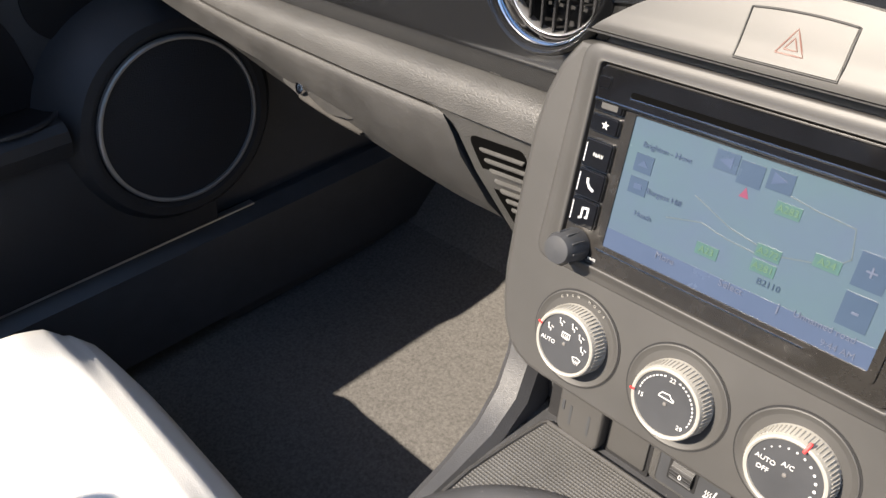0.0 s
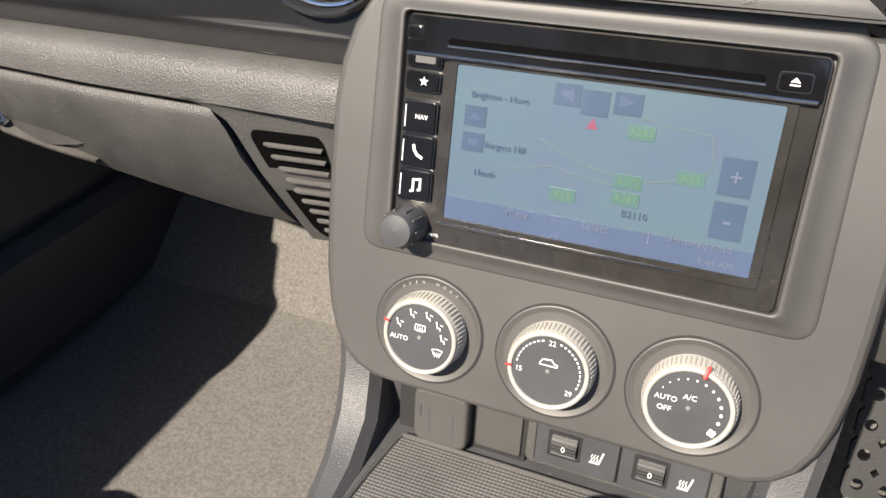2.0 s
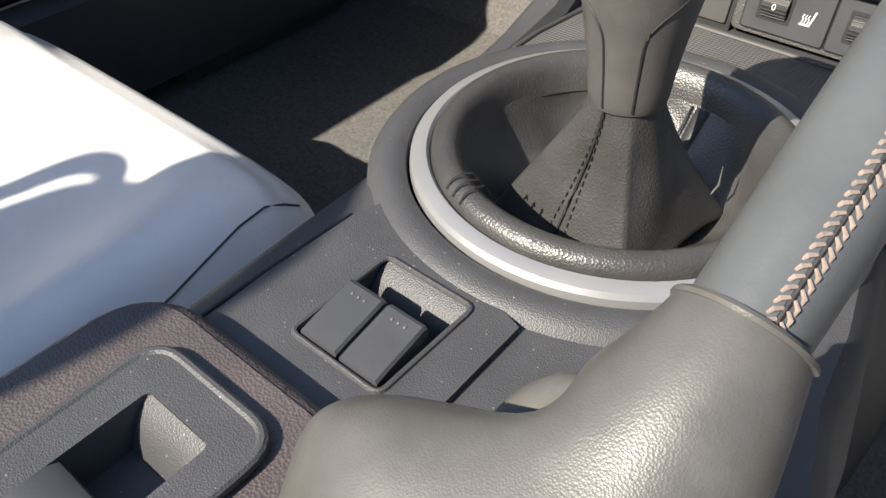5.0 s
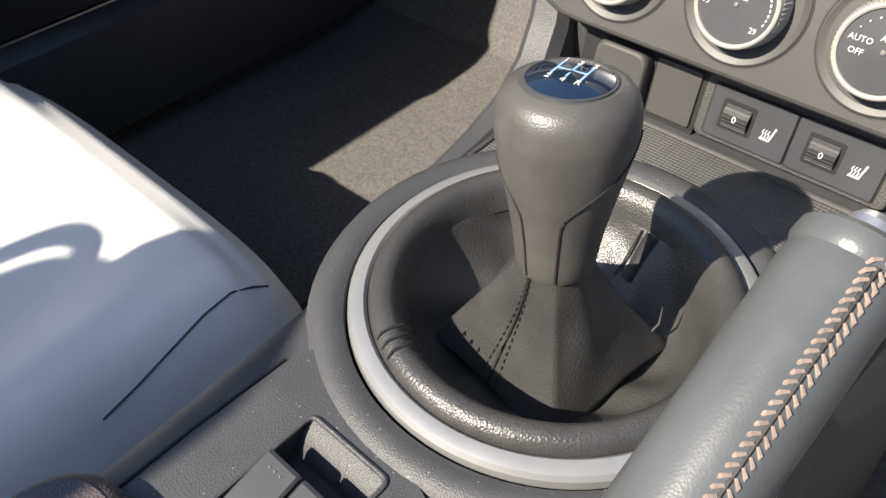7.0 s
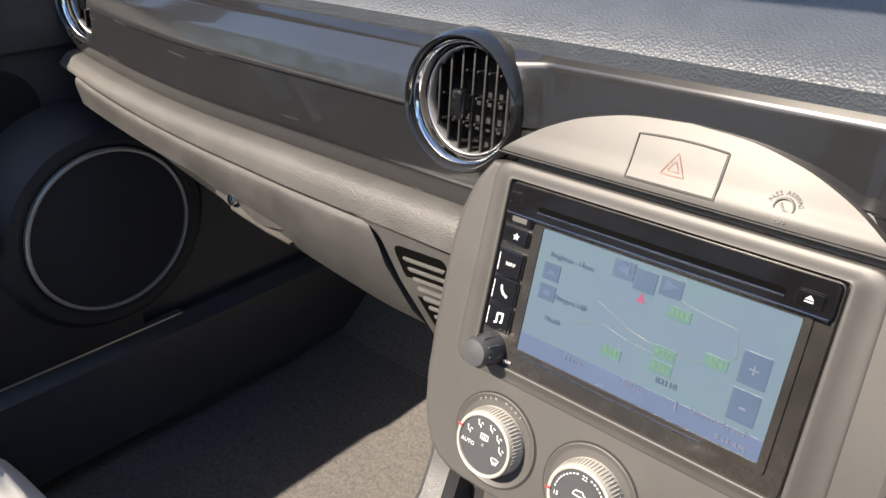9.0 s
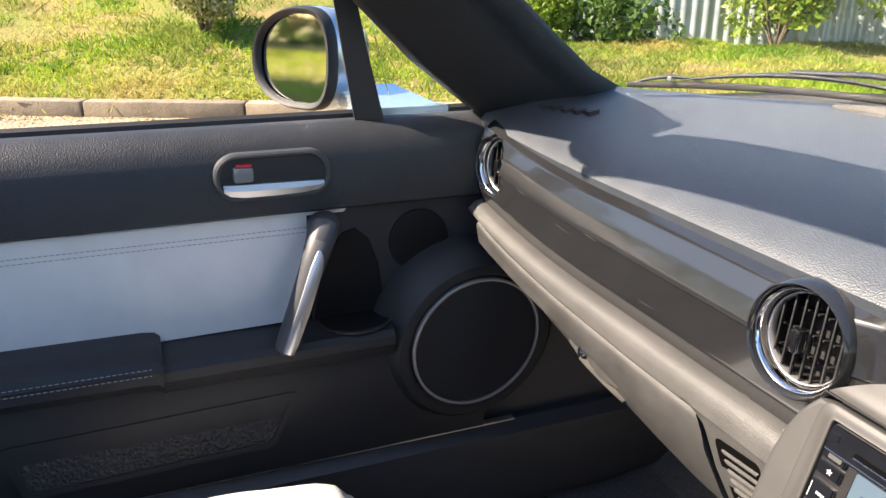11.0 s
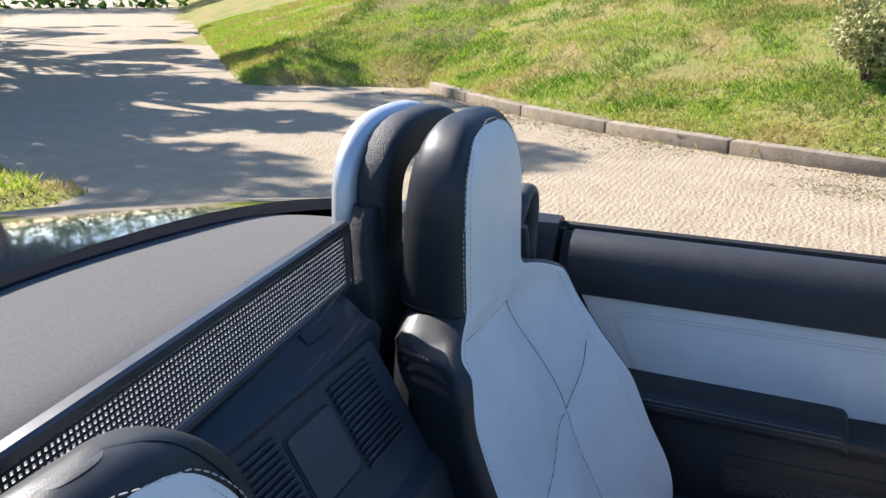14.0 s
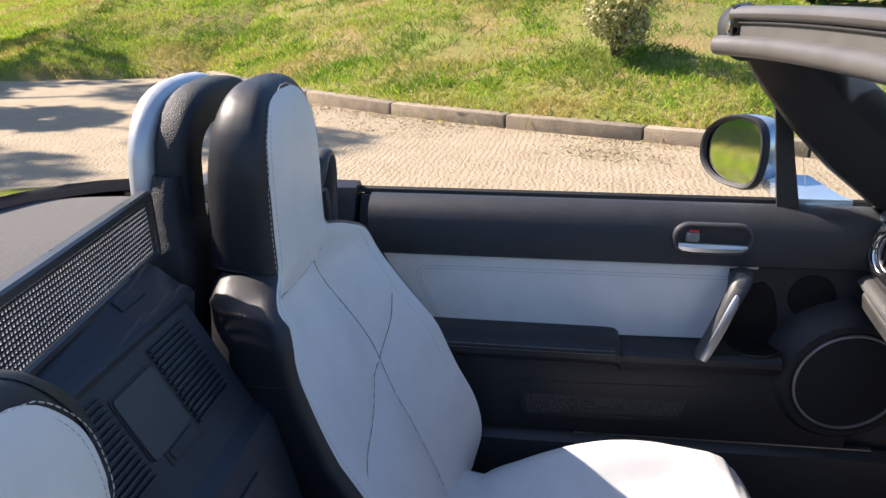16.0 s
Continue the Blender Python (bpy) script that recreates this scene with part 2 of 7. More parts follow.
def slab(outline, m, lo, hi, bevel=0.0, bm=None, crown=None):
    """An outline in the xy plane of m, thick from lo to hi along its z, with a rounded upper edge."""
    cx = sum(p[0] for p in outline) / len(outline)
    cy = sum(p[1] for p in outline) / len(outline)
    steps = [(lo, 0.0), (hi - bevel, 0.0)]
    if bevel:
        steps += [(hi - bevel * (1 - math.sin(a)), bevel * (1 - math.cos(a))) for a in (radians(30), radians(60), radians(90))]
    rings = []
    for h, inset in steps:
        ring = []
        for x, y in outline:
            d = math.hypot(x - cx, y - cy) or 1
            f = max(0.0, 1 - inset / d)
            ring.append(m @ Vector((cx + (x - cx) * f, cy + (y - cy) * f, h + (crown(x, y) if crown else 0))))
        rings.append(ring)
    return loft(rings, bm=bm)


def rim(outer, inner, m, lo, hi, bm=None):
    """A flat band between two outlines of equal count, thick from lo to hi."""
    bm = bm or bmesh.new()
    rings = [[m @ Vector((x, y, h)) for x, y in o] for o, h in ((outer, lo), (outer, hi), (inner, hi), (inner, lo))]
    rings.append(rings[0])
    loft(rings, caps=False, bm=bm)
    bmesh.ops.remove_doubles(bm, verts=bm.verts, dist=1e-6)
    return bm


def surface(f, nu, nv, bm=None, thick=0.0):
    bm = bm or bmesh.new()
    vs = [[bm.verts.new(f(i / nu, j / nv)) for j in range(nv + 1)] for i in range(nu + 1)]
    for i in range(nu):
        for j in range(nv):
            bm.faces.new((vs[i][j], vs[i + 1][j], vs[i + 1][j + 1], vs[i][j + 1]))
    if thick:
        bmesh.ops.recalc_face_normals(bm, faces=bm.faces)
        bmesh.ops.solidify(bm, geom=bm.faces[:], thickness=thick)
    return bm


def lerp_table(table, t):
    """Smooth interpolation in rows (key, values...)."""
    if t <= table[0][0]:
        return table[0][1:]
    for a, b in zip(table, table[1:]):
        if t <= b[0]:
            f = (t - a[0]) / (b[0] - a[0])
            return tuple(x + (y - x) * f for x, y in zip(a[1:], b[1:]))
    return table[-1][1:]


def smooth_table(table, t):
    """Rounded interpolation in rows (key, values...), without overshoot."""
    if t <= table[0][0]:
        return table[0][1:]
    if t >= table[-1][0]:
        return table[-1][1:]
    i = next(k for k in range(len(table) - 1) if t <= table[k + 1][0])
    h = table[i + 1][0] - table[i][0]
    f = (t - table[i][0]) / h
    out = []
    for n in range(1, len(table[0])):
        def rate(k):
            return (table[k + 1][n] - table[k][n]) / (table[k + 1][0] - table[k][0])

        def tangent(k):
            if k == 0 or k == len(table) - 1:
                return rate(min(k, len(table) - 2))
            a, b = rate(k - 1), rate(k)
            return 0.0 if a * b <= 0 else 2 * a * b / (a + b)

        p0, p1, m0, m1 = table[i][n], table[i + 1][n], tangent(i) * h, tangent(i + 1) * h
        out.append((2 * f ** 3 - 3 * f * f + 1) * p0 + (f ** 3 - 2 * f * f + f) * m0 + (3 * f * f - 2 * f ** 3) * p1 + (f ** 3 - f * f) * m1)
    return tuple(out)


def curve_through(pts, n=8):
    """A rounded line through the points, n steps between two of them."""
    p = [Vector(q) for q in pts]
    p = [p[0] * 2 - p[1]] + p + [p[-1] * 2 - p[-2]]
    out = []
    for a, b, c, d in zip(p, p[1:], p[2:], p[3:]):
        for k in range(n):
            t = k / n
            out.append(0.5 * (2 * b + (c - a) * t + (2 * a - 5 * b + 4 * c - d) * t * t + (3 * b - a - 3 * c + d) * t ** 3))
    return out + [p[-2]]


def ease(t):
    t = min(1.0, max(0.0, t))
    return t * t * (3 - 2 * t)


def plate_slots(w, h, m):
    """A thin plate with three rows of round holes."""
    bm = bmesh.new()
    nx, ny = 3, 6
    cw, ch = w / nx, h / ny
    for i in range(nx):
        for j in range(ny):
            cx, cy = -w / 2 + cw * (i + 0.5), -h / 2 + ch * (j + 0.5)
            sq, ci = [], []
            for k in range(16):
                a = 2 * math.pi * (k + 0.5) / 16
                f = 0.5 / max(abs(math.cos(a)), abs(math.sin(a)))
                sq.append((cx + cw * f * math.cos(a), cy + ch * f * math.sin(a)))
                ci.append((cx + 0.0048 * math.cos(a), cy + 0.0048 * math.sin(a)))
            loft([[m @ Vector((x, y, z)) for x, y in o] for o, z in ((sq, -0.006), (sq, 0.0), (ci, 0.0), (ci, -0.006))], caps=False, bm=bm)
    bmesh.ops.remove_doubles(bm, verts=bm.verts, dist=1e-5)
    return bm


def writing(text, size, m, material, parent, name="lettering", lift=0.0003):
    cu = bpy.data.curves.new(name, "FONT")
    cu.body = text
    cu.size = size
    cu.align_x, cu.align_y = "CENTER", "CENTER"
    cu.extrude = 0.0001
    cu.resolution_u = 2
    tmp = bpy.data.objects.new("tmp", cu)
    me = bpy.data.meshes.new_from_object(tmp)
    bpy.data.objects.remove(tmp)
    me.transform(m @ Matrix.Translation((0, 0, lift)))
    me.materials.append(material)
    ob = new(name, me)
    ob.parent = parent
    return ob


def strip_bar(pts, width, m, lo, hi, bm=None):
    """Flat bars along a polyline in the xy plane of m."""
    bm = bm or bmesh.new()
    for (x0, y0), (x1, y1) in zip(pts, pts[1:]):
        L = math.hypot(x1 - x0, y1 - y0)
        a = math.atan2(y1 - y0, x1 - x0)
        mm = m @ Matrix.Translation(((x0 + x1) / 2, (y0 + y1) / 2, (lo + hi) / 2)) @ Matrix.Rotation(a, 4, "Z")
        bmesh.ops.create_cube(bm, size=1, matrix=mm @ Matrix.Diagonal((L + width * 0.6, width, hi - lo, 1)))
    return bm


def stitches(path, length, gap, radius, bm=None):
    """Short thread dashes along a path."""
    bm = bm or bmesh.new()
    pts = [Vector(p) for p in path]
    segs = [(b - a).length for a, b in zip(pts, pts[1:])]
    total = sum(segs)

    def at(s):
        for (a, b), L in zip(zip(pts, pts[1:]), segs):
            if s <= L:
                return a.lerp(b, s / L if L else 0)
            s -= L
        return pts[-1]

    s = 0.0
    while s < total:
        a, b = at(s), at(min(total, s + length))
        if (b - a).length > 1e-5:
            sweep([a, a.lerp(b, 0.5), b], [radius * 0.6, radius, radius * 0.6], seg=5, bm=bm)
        s += length + gap
    return bm


# ---- ground and road ----
def verge_x(y):
    """Where the road ends and the bank begins."""
    if y > -0.4:
        return -6.17 + 0.42 * (y + 0.4) - 0.01 * max(0, y - 2) ** 2
    if y > -4.8:
        return -6.17 + 0.42 * (y + 0.4) - 0.085 * (y + 0.4) ** 2
    if y > -7.3:
        return -9.43 + (y + 4.8) * -0.25
    return -8.8 + (y + 7.3) * 1.13


def near_verge(x, y):
    """How far a place lies inside the near grass corner behind the car."""
    edge = -3.1 + 0.2 * (y + 4.3) if y > -6 else -3.44 + 0.79 * (y + 6)
    return min(x - edge, -4.2 - y - 0.06 * (x + 3))


def bank_depth(x, y):
    slope = 0.42 if y > -4.8 else (0.25 if y > -7.3 else 1.13)
    return (verge_x(y) - x) / math.sqrt(1 + slope * slope)


def ground_z(x, y):
    d = bank_depth(x, y)
    if d > 0:
        steep = 0.28 * max(0.06, min(1.0, 1 - (y - 1.6) / 3.6))
        rise = min(d, 11) * steep
        lump = 0.09 * noise.noise((x * 0.9, y * 0.9, 0.0)) * min(1, d) + 0.035 * noise.noise((x * 3, y * 3, 1.0)) * min(1, d)
        return 0.085 * min(1, d / 0.12) + rise + lump
    n = near_verge(x, y)
    if n > 0:
        return 0.06 * min(1, n / 0.3)
    return 0.0


def sheet(xs, ys, z_of):
    bm = bmesh.new()
    vs = [[bm.verts.new((x, y, z_of(x, y))) for y in ys] for x in xs]
    for i in range(len(xs) - 1):
        for j in range(len(ys) - 1):
            bm.faces.new((vs[i][j], vs[i + 1][j], vs[i + 1][j + 1], vs[i][j + 1]))
    return bm


def steps(a, b, n):
    return [a + (b - a) * i / n for i in range(n + 1)]


# The sheet lies a little under the road slab and reaches the horizon.
road = part("road", sheet(steps(-200, -64, 17) + steps(-60, -16, 11) + steps(-15.5, 4, 39) + steps(6, 60, 9), steps(-200, -64, 17) + steps(-60, -14, 23) + steps(-13.5, 14, 55) + steps(16, 60, 11), lambda x, y: -0.004 - (0.3 if bank_depth(x, y) > 0.8 else 0.0)), CONCRETE)
tagged(road, "pale ribbed concrete drive dusted with dry earth", "road", kind="structure")
ground = part("ground", sheet([-900, -400] + steps(-150, -42, 40) + steps(-40, -3, 148) + [20, 120, 900], [-900, -400] + steps(-150, -32, 48) + steps(-30, 16, 184) + [40, 100, 300, 900],
              lambda x, y: ground_z(x, y) if (bank_depth(x, y) > 0 or near_verge(x, y) > 0) else -0.05), EARTH)
tagged(ground, "sloping verge of dry turf and bare earth", "ground", kind="structure")

kerb = thing("kerb", "weathered concrete kerb along the grass bank", "kerb", kind="structure")


def kerb_step(y):
    """How far along y one kerbstone reaches."""
    slope = (verge_x(y + 0.5) - verge_x(y - 0.5)) / 1.0
    return 1.235 / math.sqrt(1 + slope * slope)


joints = [-0.37]
while joints[-1] < 7.5:
    joints.append(joints[-1] + kerb_step(joints[-1]))
while joints[0] > -4.4:
    joints.insert(0, joints[0] - kerb_step(joints[0]))
for ya, yb in zip(joints, joints[1:]):
    xa, xb = verge_x(ya), verge_x(yb)
    turn = Matrix.Rotation(-math.atan2(xb - xa, yb - ya), 3, "Z")
    part("kerbstone", box(((xa + xb) / 2 - 0.02, (ya + yb) / 2, 0.015), (0.15, math.hypot(xb - xa, yb - ya) - 0.012, 0.20), 0.018, turn), KERB, kerb)


def blades(name, count, area, height, material, label, cat, wide=0.012, keep=None, lean=0.5):
    rng = np.random.default_rng(7 + count)
    verts, faces = [], []
    while len(faces) < count:
        x, y = rng.uniform(area[0], area[1]), rng.uniform(area[2], area[3])
        if keep and not keep(x, y, rng):
            continue
        z = ground_z(x, y) - 0.01
        for _ in range(3):
            a, h = rng.uniform(0, 6.283), height * rng.uniform(0.35, 1.25)
            ox, oy = x + rng.normal(0, 0.04), y + rng.normal(0, 0.04)
            dx, dy = math.cos(a) * wide * rng.uniform(0.6, 1.4), math.sin(a) * wide
            lx, ly = rng.normal(0, lean) * h, rng.normal(0, lean) * h
            k = len(verts)
            verts += [(ox - dx, oy - dy, z), (ox + dx, oy + dy, z), (ox + lx * 0.5 + dx * 0.7, oy + ly * 0.5 + dy * 0.7, z + h * 0.6), (ox + lx, oy + ly, z + h * 0.92)]
            faces.append((k, k + 1, k + 2, k + 3))
    me = bpy.data.meshes.new(name)
    me.from_pydata(verts, [], faces)
    me.materials.append(material)
    return tagged(new(name, me), label, cat, kind="stuff")


def patchy(x, y, rng):
    d = bank_depth(x, y)
    if d < 0.02:
        return False
    p = 0.40 + 0.95 * noise.noise((x * 0.55, y * 0.55, 3.0)) + 0.5 * noise.noise((x * 1.7, y * 1.7, 5.0))
    near = 0.5 if d < 1.2 else 0.0
    return rng.uniform() < p + near


blades("grass_bank", 150000, (-13.5, -3.0, -9, 9), 0.065, GRASS, "short green and straw-coloured grass on the bank", "grass", wide=0.006, keep=patchy)
GRASS_DEEP = blend_mat("deep_grass", [(0.080, 0.185, 0.013), (0.115, 0.216, 0.018), (0.173, 0.274, 0.029)], 0.6, 0.4, (0.216, 0.245, 0.058))
blades("grass_tufts", 60000, (-13.5, -3.5, -9, 9), 0.085, GRASS_DEEP, "longer dark green tufts on the bank", "grass", wide=0.005,
       keep=lambda x, y, r: bank_depth(x, y) > 0.25 and noise.noise((x * 0.9, y * 0.9, 9.0)) + 0.9 * noise.noise((x * 2.6, y * 2.6, 4.0)) + r.normal(0, 0.25) > 0.28)
blades("grass_slope", 90000, (-24, -8, -20, -9), 0.075, GRASS, "short green grass on the shaded slope", "grass", wide=0.009, keep=patchy)
blades("grass_verge", 26000, (-4.6, 0.5, -9, -4.2), 0.055, GRASS, "bright green grass beside the drive", "grass", wide=0.008, keep=lambda x, y, r: near_verge(x, y) > 0.03)
blades("grass_corner", 24000, (-14, 4, -22, -8.8), 0.13, GRASS, "bright green grass at the edge of the drive", "grass", keep=lambda x, y, r: near_verge(x, y) > 0.03)


STRAW = blend_mat("dry_straw", [(0.302, 0.238, 0.130), (0.374, 0.310, 0.180), (0.216, 0.187, 0.065)], 0.8)


def littered(x, y, rng):
    d = -bank_depth(x, y)
    return 0.06 < d < 0.9 and rng.uniform() < 0.9 * math.exp(-d / 0.25) + 0.5 * noise.noise((x * 1.3, y * 1.3, 9.0))


blades("dry_litter", 9000, (-9, -3.2, -5, 6), 0.022, STRAW, "dry straw and earth swept against the kerb", "litter", wide=0.005, keep=littered, lean=1.6)


def leaf_cloud(centres, count, size, seed, flat=1.0):
    rng = np.random.default_rng(seed)
    verts, faces = [], []
    for _ in range(count):
        c, r = centres[rng.integers(len(centres))]
        v = rng.normal(0, 1, 3)
        v = v / np.linalg.norm(v) * r * rng.uniform(0.35, 1.0) ** 0.5
        p = np.array(c) + v * (1, 1, flat)
        a = rng.normal(0, 1, 3)
        a /= np.linalg.norm(a)
        b = np.cross(a, rng.normal(0, 1, 3))
        b /= np.linalg.norm(b)
        s = size * rng.uniform(0.6, 1.4)
        k = len(verts)
        verts += [tuple(p - a * s), tuple(p + b * s * 0.45), tuple(p + a * s), tuple(p - b * s * 0.45)]
        faces.append((k, k + 1, k + 2, k + 3))
    me = bpy.data.meshes.new("leaves")
    me.from_pydata(verts, [], faces)
    return me


def tree(x, y, height, spread, seed):
    t = thing("tree", "broad leafy tree beside the drive", "tree", "trees shading the drive")
    rng = random.Random(seed)
    z0 = ground_z(x, y) - 0.1
    bm = sweep([(x, y, z0), (x + 0.1, y, z0 + height * 0.3), (x, y + 0.1, z0 + height * 0.75)], [0.26, 0.19, 0.07], 10)
    tips = []
    for i in range(11):
        a = i * 2.4 + rng.random()
        r = spread * (0.35 + 0.6 * rng.random())
        tip = Vector((x + r * math.cos(a), y + r * math.sin(a), z0 + height * (0.5 + 0.45 * rng.random())))
        base = Vector((x + 0.05, y, z0 + height * (0.3 + 0.03 * i)))
        sweep([base, base.lerp(tip, 0.5) + Vector((0, 0, 0.25)), tip], [0.08, 0.05, 0.015], 6, bm=bm)
        tips.append((tuple(tip), 0.55 + 0.42 * rng.random()))
    part("trunk", bm, BARK, t)
    me = leaf_cloud(tips, 4200, 0.13, seed, 0.7)
    me.materials.append(LEAF)
    new("crown", me).parent = t


tree(-7.6, -13.0, 7.0, 3.2, 3)
tree(-10.3, -17.0, 9.0, 3.6, 5)
tree(-4.9, -12.4, 6.5, 2.6, 8)
tree(-13.0, -21.5, 11.0, 4.5, 11)
tree(-9.0, -14.6, 10.5, 3.0, 13)
tree(-17.0, -26.5, 11.0, 4.2, 17)
tree(-23.5, -34.0, 12.0, 5.0, 19)
tree(-12.0, -18.5, 9.0, 3.4, 23)
tree(0.6, -13.5, 7.0, 3.2, 29)
tree(-1.8, -15.5, 7.5, 3.0, 37)


wood = []
rng = random.Random(31)
for k in range(60):
    a = radians(150 + 175 * k / 59)
    d = rng.uniform(34, 44) + (50 if 200 < 150 + 175 * k / 59 < 242 else 0)
    for z in (1.5, 4.5, 7.5) if d < 50 else (2, 6, 10, 14, 18, 22):
        r = rng.uniform(2.0, 3.4) * (1.0 if d < 50 else 1.8)
        wood.append(((d * math.cos(a) + rng.uniform(-2, 2), d * math.sin(a) + rng.uniform(-2, 2), z + rng.uniform(-1, 1)), r))
me = leaf_cloud(wood, 30000, 0.65, 41)
me.materials.append(LEAF)
tagged(new("far_wood", me), "dark green wood beyond the drive", "trees", kind="stuff")


def bush(x, y, h, r, seed, material, label, count, size):
    b = thing("bush", label, "bush")
    z0 = ground_z(x, y)
    rng = random.Random(seed)
    bm = bmesh.new()
    cl = []
    for i in range(9):
        a = i * 2.4
        k = r * (0.25 + 0.6 * rng.random())
        tip = Vector((x + k * math.cos(a), y + k * math.sin(a), z0 + h * (0.3 + 0.65 * rng.random())))
        sweep([(x, y, z0 - 0.05), ((x + tip.x) / 2, (y + tip.y) / 2, z0 + h * 0.3), tip], [0.02, 0.013, 0.005], 5, bm=bm)
        cl.append((tuple(tip), r * 0.5))
    part("stem", bm, BARK, b)
    me = leaf_cloud(cl, count, size, seed)
    me.materials.append(material)
    new("foliage", me).parent = b


bush(-7.25, 0.62, 0.85, 0.42, 4, BUSH_LEAF, "small variegated shrub on the grass bank", 3800, 0.030)
bush(-8.2, 8.2, 1.4, 0.8, 6, LEAF, "leafy green shrub in front of the fence", 1500, 0.06)
SHRUB = blend_mat("sunlit_shrub_leaves", [(0.10, 0.19, 0.02), (0.20, 0.30, 0.035), (0.34, 0.38, 0.07)], 0.5, 0.4)
for k, (bx, by, bh, br) in enumerate(((-7.6, 7.6, 1.2, 0.7), (-6.6, 9.2, 1.5, 0.9), (-5.6, 10.4, 1.3, 0.8), (-4.9, 11.6, 1.6, 0.9), (-9.4, 5.2, 0.8, 0.5))):
    bush(bx, by, bh, br, 50 + k, SHRUB, "sunlit yellow-green shrub in front of the fence", 2600, 0.05)
bush(-8.9, 5.9, 0.7, 0.8, 9, LEAF, "low green weeds at the foot of the fence", 1300, 0.06)

# corrugated fence beyond the verge
FENCE = mat("galvanised_sheet", (0.45, 0.50, 0.52), 0.45, 0.5, var=0.2, vscale=3, random_piece=0.25)
fence = thing("metal_fence", "weathered corrugated metal fence behind the verge", "fence")
fa, fb = Vector((-10.6, 4.6, 0)), Vector((-4.4, 13.5, 0))
along = (fb - fa).normalized()
across = Vector((-along.y, along.x, 0))
count = int((fb - fa).length / 0.9)
for i in range(count):
    rows = []
    for k in range(37):
        s = i * 0.9 + k * 0.9 / 36
        p = fa + along * s + across * 0.018 * math.cos(k * 2 * math.pi / 6)
        z = ground_z(p.x, p.y)
        rows.append([(p.x, p.y, z - 0.05), (p.x, p.y, z + 1.9)])
    bm = loft(rows, caps=False, closed=False)
    part("sheet", bm, FENCE, fence, smooth=60)

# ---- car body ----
# Rear bodywork and flanks are darker than bonnet, nose and front wings.
NAVY = mat("dark_gloss_bodywork", (0.012, 0.016, 0.035), 0.10, 0.2, var=0.05, coat=1.0)
car_body = thing("roadster", "silver-blue roadster body round an open cabin", "car")
# rear deck behind the hood
def deck(u, v):
    x = -0.80 + 1.6 * u
    y = -0.93 - 0.75 * v
    edge = abs(2 * u - 1)
    return (x * (1 - 0.10 * v), y - 0.16 * (edge ** 2) * -1, 0.935 - 0.10 * edge ** 3 - 0.05 * v - 0.05 * v * v)


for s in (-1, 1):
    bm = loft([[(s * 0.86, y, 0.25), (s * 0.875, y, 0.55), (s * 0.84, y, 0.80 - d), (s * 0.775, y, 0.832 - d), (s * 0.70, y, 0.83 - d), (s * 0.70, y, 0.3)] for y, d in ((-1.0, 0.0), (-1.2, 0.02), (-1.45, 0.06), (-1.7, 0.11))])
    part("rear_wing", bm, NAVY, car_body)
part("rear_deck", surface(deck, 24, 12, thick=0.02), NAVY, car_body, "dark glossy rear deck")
for s in (-1, 1):
    part("kick_panel", box((s * 0.745, 0.74, 0.50), (0.06, 0.56, 0.62), 0.01), BLACK_PLASTIC, car_body)
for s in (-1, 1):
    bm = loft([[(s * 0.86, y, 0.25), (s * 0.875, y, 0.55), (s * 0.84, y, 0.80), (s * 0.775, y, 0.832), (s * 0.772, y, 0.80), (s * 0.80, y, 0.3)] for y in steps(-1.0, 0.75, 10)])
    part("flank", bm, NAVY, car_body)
bm = loft([[(-0.80, y, 0.70 - 0.16 * (y - 0.9)), (-0.45, y, 0.76 - 0.16 * (y - 0.9)), (0, y, 0.80 - 0.16 * (y - 0.9)), (0.45, y, 0.76 - 0.16 * (y - 0.9)), (0.80, y, 0.70 - 0.16 * (y - 0.9)), (0.80, y, 0.45), (-0.80, y, 0.45)] for y in steps(0.93, 2.0, 8)])
part("bonnet", bm, PAINT, car_body)
def tail(u, v):
    x, y, z = deck(u, 1.0)
    return (x * (1 + 0.06 * v), y - 0.07 * math.sin(math.pi * v) + 0.02, z - 0.008 + (0.28 - z) * v)


def nose(u, v):
    e = abs(2 * u - 1)
    return ((-0.86 + 1.72 * u) * (1 - 0.04 * v), 1.995 + 0.16 * (1 - e ** 3) * math.sin(math.pi * (0.12 + 0.7 * v)), 0.625 - 0.10 * e ** 2 + (0.26 - 0.625) * v)


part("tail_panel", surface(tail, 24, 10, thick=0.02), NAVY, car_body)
part("nose_panel", surface(nose, 24, 10, thick=0.02), PAINT, car_body)
for s in (-1, 1):
    bm = loft([[(s * 0.80, y, 0.26), (s * 0.86, y, 0.28), (s * 0.872, y, 0.50), (s * 0.855, y, 0.64 - d), (s * 0.82, y, 0.69 - d), (s * 0.802, y, 0.69 - d)] for y, d in ((0.76, 0.0), (1.1, 0.02), (1.5, 0.08), (1.8, 0.14), (2.0, 0.18))])
    part("front_wing", bm, PAINT, car_body)
part("underbody", box((0, 0.1, 0.125), (1.7, 3.4, 0.10), 0.02), RUBBER, car_body)

